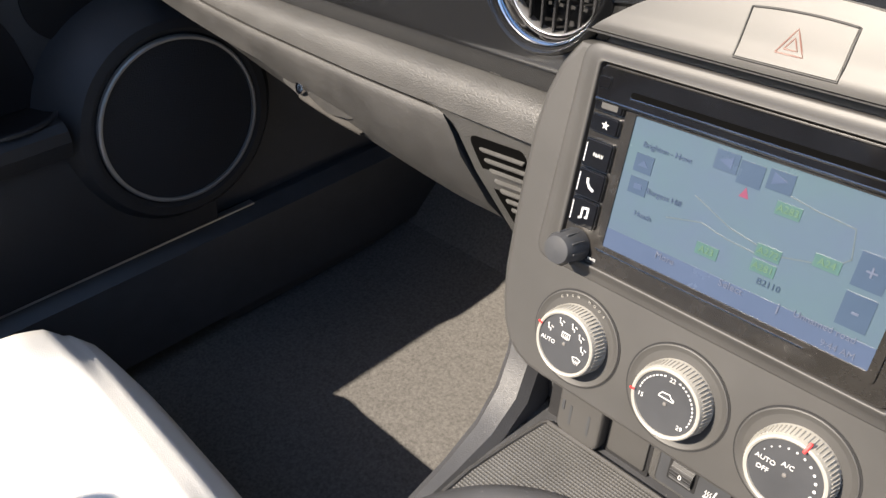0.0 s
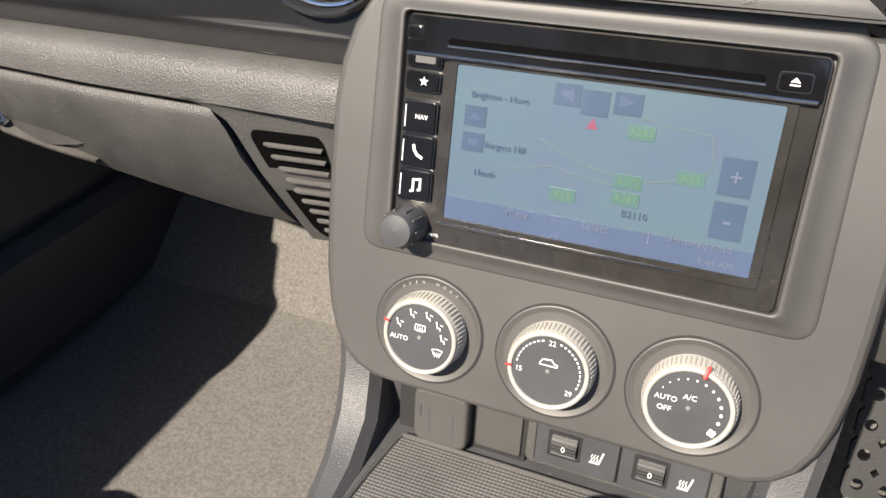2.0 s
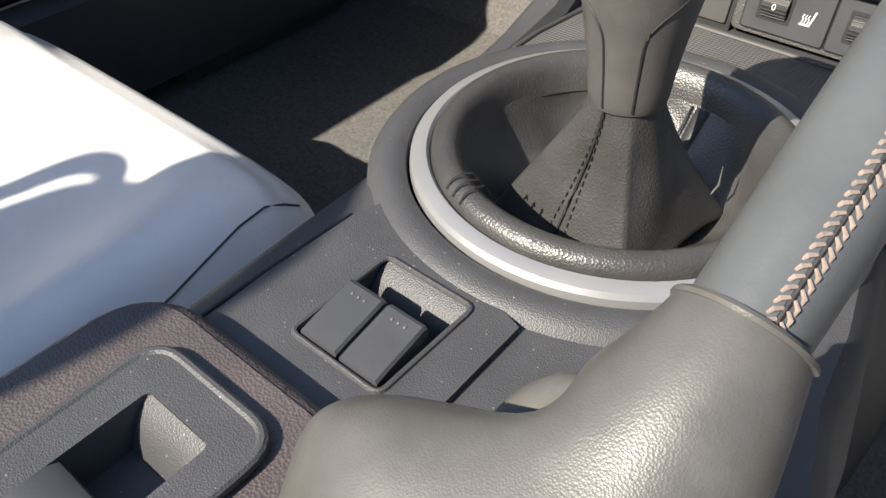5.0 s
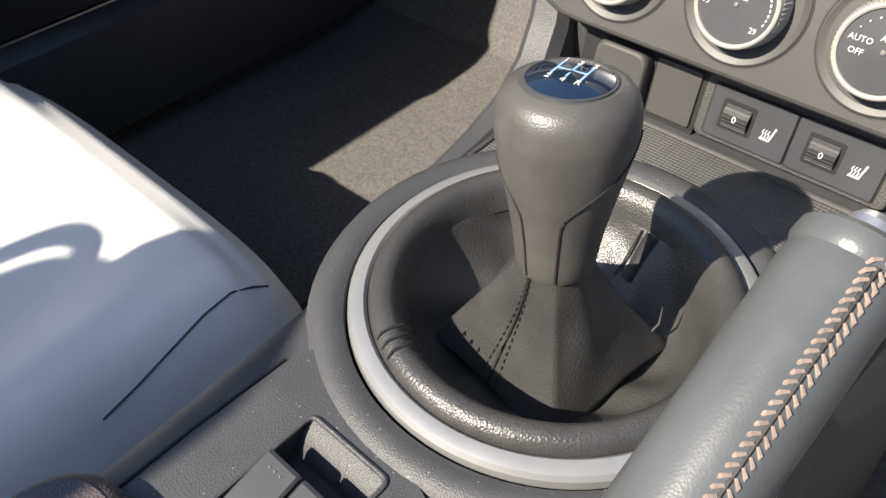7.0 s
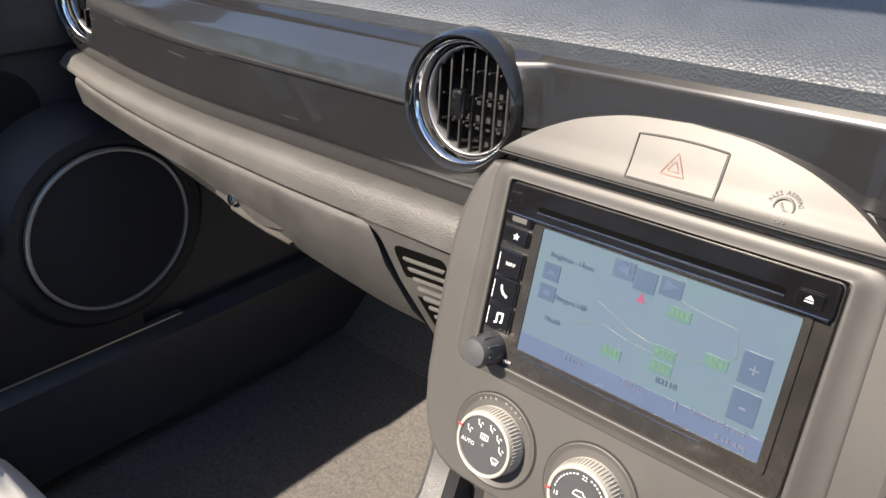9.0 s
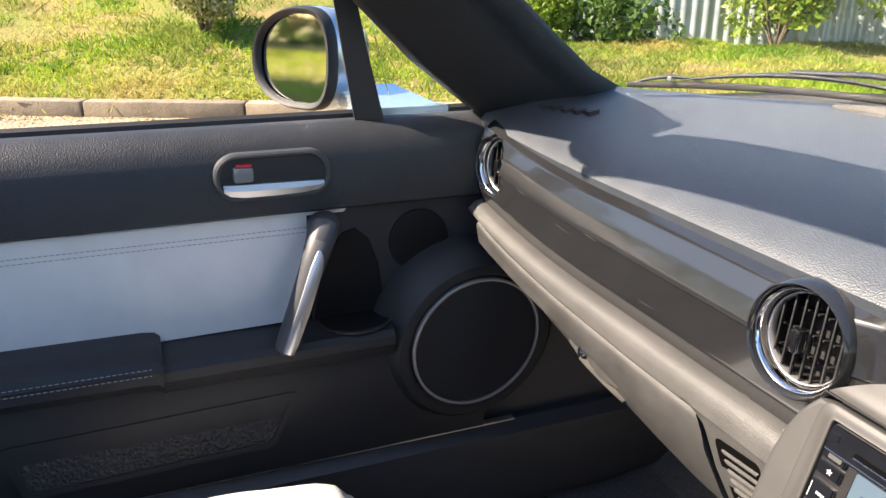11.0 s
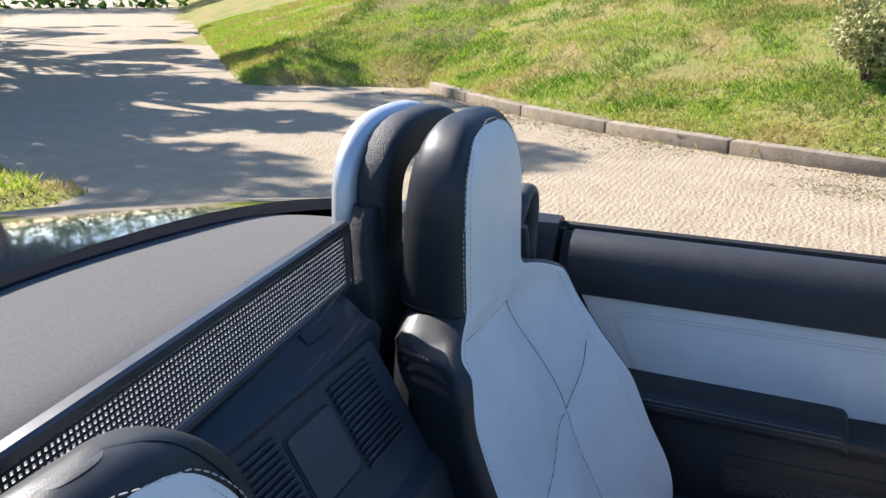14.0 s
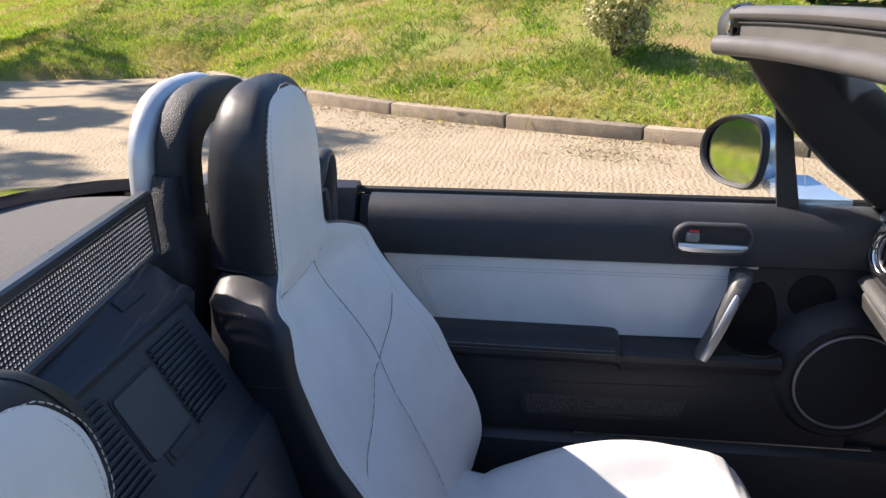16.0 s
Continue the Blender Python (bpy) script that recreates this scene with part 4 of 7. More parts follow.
part("eject_sign", slab([(0.0756, 0.1439), (0.0794, 0.1439), (0.0775, 0.1459)], CR, -0.003, -0.0023), WHITE_INK, ej)
part("eject_sign", slab([(0.0756, 0.1426), (0.0794, 0.1426), (0.0794, 0.1432), (0.0756, 0.1432)], CR, -0.003, -0.0023), WHITE_INK, ej)
so, si = rounded(0.1475, 0.081, 0.002, 4, 0.0072, 0.0985), rounded(0.1395, 0.0725, 0.001, 4, 0.0072, 0.0985)
part("screen_bezel", rim(so, si, CR, -0.008, -0.0052), DUSTY_PIANO, radio)
SCREEN = mat("lit_lcd", (0.050, 0.080, 0.096), 0.25, col2=(0.052, 0.070, 0.108), vscale=16, emit=((0.20, 0.31, 0.37), 0.08))
SCREEN_BAR = mat("lcd_bar", (0.045, 0.0625, 0.1063), 0.25, var=0.05, emit=((0.13, 0.19, 0.30), 0.07))
SCREEN_BOX = mat("lcd_button", (0.036, 0.055, 0.088), 0.25, var=0.05, emit=((0.09, 0.14, 0.23), 0.07))
SCREEN_TEXT = mat("lcd_text", (0.0744, 0.0864, 0.126), 0.3, var=0.02, emit=((0.21, 0.25, 0.33), 0.07))
SCREEN_GREEN = mat("lcd_road_sign", (0.044, 0.086, 0.084), 0.3, var=0.02, emit=((0.10, 0.25, 0.22), 0.07))
SCREEN_YELLOW = mat("lcd_sign_text", (0.0688, 0.1187, 0.075), 0.3, var=0.02, emit=((0.22, 0.34, 0.22), 0.07))
SCREEN_ROAD = mat("lcd_road_line", (0.060, 0.080, 0.092), 0.3, var=0.02, emit=((0.24, 0.28, 0.31), 0.07))
SCREEN_RED = mat("lcd_marker", (0.13, 0.035, 0.065), 0.3, var=0.02, emit=((0.34, 0.12, 0.20), 0.07))
screen = part("screen", slab(rounded(0.1392, 0.0722, 0.001, 2, 0.0072, 0.0985), CR, -0.008, -0.0060, 0.0), SCREEN, radio, "lit map screen")


def on_screen(px, py):
    """A place on the screen from its left and lower edge, as shares."""
    return -0.0624 + 0.1392 * px, 0.0624 + 0.0722 * py


def screen_box(x0, y0, x1, y1, material, name, top=-0.0056):
    (a, b), (c, d) = on_screen(x0, y0), on_screen(x1, y1)
    return part(name, slab([(a, b), (c, b), (c, d), (a, d)], CR, -0.0066, top), material, screen)


screen_box(0.0, 0.0, 1.0, 0.15, SCREEN_BAR, "menu_bar", -0.0058)
for x0, y0, x1, y1 in ((0.86, 0.46, 0.955, 0.68), (0.86, 0.20, 0.955, 0.42), (0.04, 0.63, 0.115, 0.76), (0.04, 0.47, 0.115, 0.59), (0.33, 0.84, 0.415, 0.97), (0.42, 0.80, 0.505, 0.95), (0.52, 0.83, 0.605, 0.96)):
    screen_box(x0, y0, x1, y1, SCREEN_BOX, "map_button")
for pts in ([(0.30, 0.62), (0.45, 0.50), (0.62, 0.44), (0.80, 0.52)], [(0.55, 0.85), (0.70, 0.80), (0.82, 0.78), (0.84, 0.60), (0.80, 0.52)], [(0.22, 0.40), (0.35, 0.46), (0.45, 0.42), (0.60, 0.40)]):
    part("map_road", strip_bar([on_screen(*p) for p in pts], 0.0006, CR, -0.0066, -0.0058), SCREEN_ROAD, screen)
for word, x, y in (("A283", 0.615, 0.74), ("A272", 0.60, 0.44), ("A281", 0.60, 0.335), ("A23", 0.40, 0.29), ("A24", 0.78, 0.52)):
    screen_box(x - 0.042, y - 0.042, x + 0.042, y + 0.042, SCREEN_GREEN, "road_sign")
    writing(word, 0.0048, cr(*on_screen(x, y), -0.0056), SCREEN_YELLOW, screen)
for word, x, y, size, ink in (("B2110", 0.635, 0.245, 0.0045, SCREEN_BOX), ("Select", 0.52, 0.125, 0.0052, SCREEN_TEXT), ("More", 0.26, 0.115, 0.0050, SCREEN_TEXT), ("Unnamed road", 0.84, 0.145, 0.0046, SCREEN_TEXT),
                             ("9:44 AM", 0.90, 0.045, 0.0044, SCREEN_TEXT), ("i", 0.69, 0.125, 0.0085, SCREEN_TEXT), ("Burgess Hill", 0.19, 0.525, 0.0042, SCREEN_BAR), ("Brighton - Hove", 0.155, 0.83, 0.0042, SCREEN_BAR), ("Heath", 0.13, 0.34, 0.0042, SCREEN_BAR),
                             ("+", 0.907, 0.565, 0.010, SCREEN_TEXT), ("-", 0.907, 0.315, 0.012, SCREEN_TEXT)):
    writing(word, size, cr(*on_screen(x, y), -0.0056), ink, screen)
for tip, foot in ((0.345, 0.395), (0.585, 0.535)):
    part("arrow_sign", slab([on_screen(tip, 0.905), on_screen(foot, 0.945), on_screen(foot, 0.865)], CR, -0.0066, -0.0054), SCREEN_BAR, screen)
part("arrow_sign", slab([on_screen(0.055, 0.675), on_screen(0.100, 0.675), on_screen(0.0775, 0.72)], CR, -0.0066, -0.0054), SCREEN_BAR, screen)
screen_box(0.062, 0.51, 0.095, 0.55, SCREEN_BAR, "speaker_sign", -0.0054)
part("position_marker", slab([on_screen(*p) for p in ((0.445, 0.72), (0.48, 0.72), (0.4625, 0.79))], CR, -0.0066, -0.0058), SCREEN_RED, screen)

for i, (v, h) in enumerate(((0.1465, 0.006), (0.1355, 0.0075), (0.1250, 0.0085), (0.1085, 0.0150), (0.0920, 0.0150), (0.0755, 0.0150))):
    wide_ = 0.0165 if i else 0.0070
    mid_ = -0.0785 if i else -0.0835
    btn = part("side_button", slab(rounded(wide_, h, 0.0012, 3, mid_, v), CR, -0.012, -0.0038 if i else -0.0028, 0.0006), PIANO, radio)
    part("button_outline", rim(rounded(wide_ + 0.0008, h + 0.0008, 0.0014, 3, mid_, v), rounded(wide_ + 0.0002, h + 0.0002, 0.0012, 3, mid_, v), CR, -0.012, -0.0046 if i else -0.0031), DARK_CHROME, btn)
    if i > 2:
        part("button_light", slab(rounded(0.0005, 0.0105, 0.0002, 2, -0.0855, v), CR, -0.005, -0.0034), WHITE_INK, btn)
    if i == 1:
        part("sensor", slab(rounded(0.010, 0.0045, 0.0006, 2, -0.0775, v), CR, -0.005, -0.0034), COWL, btn)
    if i == 2:
        star = []
        for k in range(10):
            r, a = (0.0024 if k % 2 == 0 else 0.0010), radians(90 + 36 * k)
            star.append((-0.0775 + r * math.cos(a), v + r * math.sin(a)))
        part("star", slab(star, CR, -0.005, -0.0034), WHITE_INK, btn)
    if i == 3:
        writing("NAV", 0.0032, cr(-0.0772, v, -0.0037), WHITE_INK, btn)
    if i == 4:
        part("phone_sign", strip_bar([(-0.0800, v + 0.0030), (-0.0796, v + 0.0008), (-0.0780, v - 0.0014), (-0.0756, v - 0.0026)], 0.0014, CR, -0.005, -0.0034), WHITE_INK, btn)
    if i == 5:
        part("note_sign", strip_bar([(-0.0800, v - 0.0028), (-0.0788, v - 0.0024), (-0.0788, v + 0.0030), (-0.0752, v + 0.0036), (-0.0752, v - 0.0016), (-0.0762, v - 0.0018)], 0.0011, CR, -0.005, -0.0034), WHITE_INK, btn)
vk = part("volume_knob", lathe([(0.0098, -0.006), (0.0094, 0.002), (0.0090, 0.009), (0.0078, 0.0118), (0.004, 0.0125), (0.0001, 0.0128)], cr(-0.0795, 0.0560), 32), DARK_PLASTIC, radio, "ribbed black volume knob")
for k in range(10):
    a = 2 * math.pi * k / 10
    part("rib", box((0, 0, 0), (0.0012, 0.0012, 0.011), 0.0004), DARK_PLASTIC, vk).matrix_basis = cr(-0.0795 + 0.0092 * math.cos(a), 0.0560 + 0.0092 * math.sin(a), 0.003)
writing("MUTE", 0.0020, cr(-0.0665, 0.0525, -0.0051), WHITE_INK, radio)

# ---- climate knobs ----


def climate_knob(kx, label):
    knob = thing("climate_knob", label, "knob", "climate knobs under the radio")
    m = cp(kx, 0.0)
    kn = m @ Matrix.Diagonal((0.86, 0.86, 1.0, 1.0))
    part("bezel", lathe([(0.0292, -0.0075), (0.0290, -0.0060), (0.0284, -0.0058), (0.0250, -0.0072), (0.0226, -0.0074), (0.0222, -0.012)], m, 56, ends=False), COWL, knob)
    part("bezel_gap", lathe([(0.0300, -0.0074), (0.0300, -0.0066), (0.0291, -0.0066), (0.0291, -0.0074)], m, 56, ends=False), RUBBER, knob)
    grip = part("grip_ring", lathe([(0.0250, -0.012), (0.0246, -0.008), (0.0234, 0.0035), (0.0228, 0.0052), (0.0218, 0.0058), (0.0207, 0.0052), (0.0203, 0.0035)], kn, 64, ends=False), KNOB_RIM, knob, "ribbed grey knob rim")
    for k in range(40):
        a = radians(-25 + 230 * k / 39)
        r0 = Vector((0.0246 * math.cos(a), 0.0246 * math.sin(a), -0.004))
        r1 = Vector((0.0236 * math.cos(a), 0.0236 * math.sin(a), 0.0030))
        part("rib", sweep([kn @ r0, kn @ r1], [0.00045, 0.0003], 5), KNOB_RIM, grip)
    part("dial_face", lathe([(0.0206, 0.0), (0.0204, 0.0042), (0.0001, 0.0046)], kn, 48), DARK_PLASTIC, knob, "dark printed dial face")
    part("indicator", lathe([(0.0013, 0.0046), (0.0012, 0.0052), (0.0001, 0.0054)], kn, 16), GREY_INK, knob)
    return knob, kn @ Matrix.Translation((0, 0, 0.0046))


def bars(m, parent, name, pts, w=0.0007):
    part(name, strip_bar(pts, w, m, 0.0, 0.0004), WHITE_INK, parent)


k1, m1 = climate_knob(-0.0665, "grey climate knob with air direction symbols")
writing("AUTO", 0.0042, m1 @ Matrix.Translation((-0.0128, -0.0025, 0)), WHITE_INK, k1)
for a in (155, 112, 72, 40, 8):
    x, y_ = 0.0148 * math.cos(radians(a)), 0.0148 * math.sin(radians(a))
    bars(m1, k1, "airflow_sign", [(x - 0.0012, y_ + 0.0016), (x - 0.0008, y_ - 0.0006), (x + 0.0009, y_ - 0.0006), (x + 0.0011, y_ - 0.0020)], 0.0006)
    part("airflow_dot", lathe([(0.0006, 0), (0.0006, 0.0004)], m1 @ Matrix.Translation((x - 0.0014, y_ + 0.0024, 0)), 10), WHITE_INK, k1)
    bars(m1, k1, "airflow_arrow", [(x + 0.0010, y_ + 0.0016), (x + 0.0026, y_ + 0.0010)], 0.0005)
bars(m1, k1, "rear_demist_sign", [(-0.0031, 0.0080), (0.0031, 0.0080), (0.0031, 0.0045), (-0.0031, 0.0045), (-0.0031, 0.0080)], 0.0005)
for dx in (-0.0014, 0.0, 0.0014):
    bars(m1, k1, "demist_wave", [(dx, 0.0037), (dx + 0.0004, 0.0050), (dx - 0.0003, 0.0060), (dx, 0.0071)], 0.0004)
    bars(m1, k1, "demist_wave", [(0.0118 + dx, -0.0094), (0.0122 + dx, -0.0082), (0.0115 + dx, -0.0074), (0.0118 + dx, -0.0064)], 0.0004)
bars(m1, k1, "front_demist_sign", [(0.0086, -0.0052), (0.0118, -0.0044), (0.0150, -0.0052), (0.0138, -0.0080), (0.0098, -0.0080), (0.0086, -0.0052)], 0.0005)
part("pointer", box((0, 0, 0), (0.003, 0.0012, 0.001), 0.0003), RED_INK, k1).matrix_basis = cp(-0.0665 - 0.0191 * math.cos(radians(18)), 0.0191 * math.sin(radians(18)), 0.0056) @ Matrix.Rotation(radians(-18), 4, "Z")
for i, ch in enumerate("OPEN MODE"):
    a = radians(126 - 8.6 * i)
    if ch != " ":
        writing(ch, 0.0021, cp(-0.0665 + 0.0258 * math.cos(a), 0.0258 * math.sin(a), -0.0064) @ Matrix.Rotation(a - math.pi / 2, 4, "Z"), KNOB_RIM, k1)

k2, m2 = climate_knob(0.0, "grey temperature knob with a white scale")
for word, a, r in (("15", 188, 0.0165), ("22", 88, 0.0168), ("29", -38, 0.0165)):
    writing(word, 0.0042, m2 @ Matrix.Translation((r * math.cos(radians(a)), r * math.sin(radians(a)), 0)), WHITE_INK, k2)
for k in range(24):
    a = 172 - k * 8.3
    if abs(a - 88) > 13:
        part("scale_mark", box((0, 0, 0), (0.0008, 0.0014, 0.0004)), WHITE_INK, k2, smooth=0).matrix_basis = m2 @ Matrix.Rotation(radians(a), 4, "Z") @ Matrix.Translation((0.0180, 0, 0.0002))
bars(m2, k2, "recirculation_sign", [(-0.0050, 0.0044), (-0.0035, 0.0066), (0.0015, 0.0072), (0.0030, 0.0052), (0.0050, 0.0046), (0.0048, 0.0034), (-0.0050, 0.0034), (-0.0050, 0.0044)], 0.0006)
part("pointer", box((0, 0, 0), (0.003, 0.0012, 0.001), 0.0003), RED_INK, k2).matrix_basis = cp(-0.0191, -0.001, 0.0056)

k3, m3 = climate_knob(0.0645, "grey fan speed knob with a red pointer")
writing("AUTO", 0.0042, m3 @ Matrix.Translation((-0.0118, 0.0030, 0)), WHITE_INK, k3)
writing("OFF", 0.0042, m3 @ Matrix.Translation((-0.0118, -0.0030, 0)), WHITE_INK, k3)
writing("A/C", 0.0042, m3 @ Matrix.Translation((0.0, 0.0060, 0)), WHITE_INK, k3)
for k in range(11):
    a = radians(150 - k * 16.5)
    part("speed_dot", lathe([(0.00035 + 0.00006 * k, 0), (0.00035 + 0.00006 * k, 0.0004)], m3 @ Matrix.Translation((0.0163 * math.cos(a), 0.0163 * math.sin(a), 0)), 10), WHITE_INK, k3)
for k in range(4):
    a = k * math.pi / 2 + 0.4
    part("fan_blade", lathe([(0.0011, 0), (0.0011, 0.0004)], m3 @ Matrix.Translation((0.0135 + 0.0013 * math.cos(a), -0.0105 + 0.0013 * math.sin(a), 0)), 8), WHITE_INK, k3)
part("pointer", box((0, 0, 0), (0.0018, 0.0060, 0.0016), 0.0004), RED_INK, k3).matrix_basis = cp(0.0645 + 0.0196 * math.cos(radians(76)), 0.0196 * math.sin(radians(76)), 0.0052) @ Matrix.Rotation(radians(-14), 4, "Z") @ Matrix.Rotation(radians(-25), 4, "X")

# ---- lower face with socket cap and heater switches ----
lower = thing("lower_centre_face", "black plastic face with a socket cap and seat heater switches", "switch panel")
part("face", box((0.0, 0.452, 0.540), (0.25, 0.05, 0.085), 0.004), BLACK_PLASTIC, lower)


def lf(x, z, n=0.0):
    return Matrix.Translation((x, 0.4205 + (z - 0.53) * 0.17, z)) @ Matrix.Rotation(radians(80.5), 4, "X") @ Matrix.Translation((0, 0, n))


part("switch_surround", slab(rounded(0.104, 0.036, 0.003, 3), lf(0.037, 0.530), -0.006, 0.0005, 0.0015), STRIP, lower)
for sx in (0.0135, 0.0597):
    sw = part("heater_switch", slab(rounded(0.0452, 0.0288, 0.0015, 3), lf(sx, 0.5296), -0.003, 0.0022, 0.0008), DARK_PLASTIC, lower, "seat heater switch with a ribbed wheel")
    part("gap", rim(rounded(0.0468, 0.0304, 0.002, 3), rounded(0.0455, 0.0291, 0.0015, 3), lf(sx, 0.5296), -0.001, 0.0010), RUBBER, sw)
    part("wheel_slot", slab(rounded(0.0185, 0.0170, 0.001, 2), lf(sx - 0.0065, 0.5300), -0.001, 0.0024), RUBBER, sw)
    part("wheel", lathe([(0.0078, -0.0070), (0.0080, 0.0), (0.0078, 0.0070)], lf(sx - 0.0065, 0.5300, -0.0022) @ Matrix.Rotation(radians(90), 4, "Y"), 30), RUBBER, sw)
    for k in range(9):
        a = radians(-62 + 124 * k / 8)
        part("wheel_rib", box((0, 0, 0), (0.0138, 0.0005, 0.0006)), BLACK_PLASTIC, sw, smooth=0).matrix_basis = lf(sx - 0.0065, 0.5300, -0.0022) @ Matrix.Rotation(a, 4, "X") @ Matrix.Translation((0, 0, 0.0081))
    writing("0", 0.0050, lf(sx - 0.0065, 0.5300, 0.0060), WHITE_INK, sw)
    bars(lf(sx + 0.0110, 0.5270, 0.0022), sw, "seat_sign", [(-0.0030, -0.0022), (0.0018, -0.0022), (0.0036, 0.0052)], 0.0009)
    for dx in (-0.0024, -0.0009, 0.0006):
        bars(lf(sx + 0.0110, 0.5270, 0.0022), sw, "heat_wave", [(dx, -0.0012), (dx + 0.0005, 0.0006), (dx - 0.0002, 0.0016), (dx + 0.0004, 0.0030)], 0.0005)
part("recess", slab(rounded(0.078, 0.048, 0.002, 2), lf(-0.054, 0.532), -0.004, -0.0005), RUBBER, lower)
cap = part("socket_cap", slab(rounded(0.0335, 0.0385, 0.007, 5), lf(-0.0640, 0.5275), -0.002, 0.0085, 0.003), COWL, lower, "grey rubber socket cap")
part("cap_tab", slab(rounded(0.0022, 0.008, 0.0008, 3), lf(-0.0765, 0.5310), 0.006, 0.0090, 0.0005), DARK_PLASTIC, cap)
for dx in (-0.0065, 0.0075):
    part("embossing", slab(rounded(0.0018, 0.015, 0.0006, 2), lf(-0.0640 + dx, 0.5260), 0.006, 0.0087), DARK_PLASTIC, cap)
part("blank_plate", slab(rounded(0.0270, 0.0330, 0.0015, 2), lf(-0.0310, 0.5290), -0.002, 0.0012, 0.0008), COWL, lower)

# ---- centre console ----
console = thing("centre_console", "black plastic centre console along the tunnel", "centre console")


def half_width(y):
    return lerp_table([(-0.45, 0.090), (0.10, 0.090), (0.20, 0.094), (0.235, 0.102), (0.30, 0.110), (0.40, 0.124), (0.50, 0.130)], y)[0]


rings = []
for y in steps(-0.44, 0.46, 120):
    w = half_width(y)
    wr = w + (0.045 if y < 0.16 else 0.045 * max(0, 1 - (y - 0.16) / 0.14))
    top = []
    for k in range(41):
        x = -w + 0.022 + (2 * w - 0.034) * k / 40
        # the well under the gear lever
        top.append((x, y, 0.509 - (0.065 if math.hypot(x, y - 0.270) < 0.093 else (0.03 if abs(x + 0.0125) < 0.0225 and abs(y - 0.132) < 0.0265 else 0.0))))
    rings.append([(-w - 0.03, y, 0.22), (-w - 0.010, y, 0.44), (-w - 0.005, y, 0.478), (-w, y, 0.492), (-w + 0.007, y, 0.5005), (-w + 0.014, y, 0.5060)] + top + [(wr - 0.006, y, 0.507), (wr, y, 0.500), (wr + 0.006, y, 0.485), (wr + 0.015, y, 0.44), (wr + 0.03, y, 0.22)])
part("body", loft(rings), BLACK_PLASTIC, console)
for s in (-1, 1):
    rings = []
    for y, z, xo, xi, t in ((0.30, 0.500, 0.112, 0.096, 0.010), (0.34, 0.504, 0.116, 0.097, 0.012), (0.375, 0.510, 0.121, 0.098, 0.016), (0.400, 0.522, 0.126, 0.100, 0.022), (0.415, 0.542, 0.129, 0.103, 0.03), (0.424, 0.570, 0.131, 0.106, 0.04), (0.436, 0.61, 0.133, 0.112, 0.05), (0.455, 0.68, 0.134, 0.118, 0.06)):
        rings.append([(s * xo, y + t, z - 0.012), (s * (xo + 0.002), y + t * 0.4, z - 0.004), (s * xo, y + 0.001, z + 0.002), (s * (xo - 0.006), y - 0.003, z + 0.006), (s * (xi + 0.005), y - 0.002, z + 0.005), (s * xi, y + 0.004, z), (s * xi, y + t, z - 0.012)])
    part("cheek", loft(rings), BLACK_PLASTIC, console)
GC = Vector((0.0, 0.270, 0.512))
TRAY = mat("knurled_rubber_tray", (0.085, 0.083, 0.08), 0.6, bump=0.9, bscale=430, cells=True)
TRAY.node_tree.nodes["Voronoi Texture"].inputs["Randomness"].default_value = 0.0
arc = [(0.0985 * math.cos(radians(a)), 0.270 + 0.0985 * math.sin(radians(a))) for a in [28 + 124 * k / 24 for k in range(25)]]
back = [(0.0945, 0.322), (0.0945, 0.345), (0.0920, 0.375), (0.0870, 0.404)] + [(0.0850 - 0.171 * k / 16, 0.4085) for k in range(17)] + [(-0.0885, 0.404), (-0.0925, 0.375), (-0.0955, 0.345), (-0.0950, 0.322)]
part("tray", loft([[(a_[0] + (b_[0] - a_[0]) * f, a_[1] + (b_[1] - a_[1]) * f, 0.5112) for f in (0, 0.2, 0.4, 0.6, 0.8, 1)] for a_, b_ in zip(arc, back)], closed=False), TRAY, console, "knurled rubber tray mat")
tray = back
part("tray_lip", sweep([(x, y, 0.5115) for x, y in tray], 0.0016, 8), COWL, console)
part("ring_surround", lathe([(0.112, -0.005), (0.1085, 0.0000), (0.103, 0.0026), (0.0975, 0.0022), (0.0945, 0.0005), (0.0935, -0.004)], Matrix.Translation(GC), 72, ends=False), BLACK_PLASTIC, console)

# window switch plate behind the gear lever
front = [(0.0 + 0.108 * math.cos(radians(a)), 0.270 + 0.108 * math.sin(radians(a))) for a in range(237, 285, 6)]
plate = front + [(0.027, 0.160), (0.028, 0.086), (0.010, 0.0900), (-0.02, 0.0905), (-0.045, 0.0885), (-0.062, 0.080), (-0.064, 0.120), (-0.0625, 0.166)]
wo = rounded_quad([(-0.034, 0.157), (-0.034, 0.107), (0.009, 0.107), (0.009, 0.157)], 0.004)


def plate_with_hole(outline, hole, z0, z1, zw):
    """A flat plate with a rounded opening whose walls run down to zw."""
    bm = bmesh.new()
    loops = []
    for pts, low in ((outline, z0), (hole, zw)):
        up = [bm.verts.new((p[0], p[1], z1)) for p in pts]
        dn = [bm.verts.new((p[0], p[1], low)) for p in pts]
        n = len(pts)
        loops += [bm.edges.new((up[k], up[(k + 1) % n])) for k in range(n)]
        for k in range(n):
            bm.faces.new((up[k], up[(k + 1) % n], dn[(k + 1) % n], dn[k]))
    bmesh.ops.triangle_fill(bm, use_beauty=True, use_dissolve=False, edges=loops)
    bmesh.ops.recalc_face_normals(bm, faces=bm.faces)
    return bm


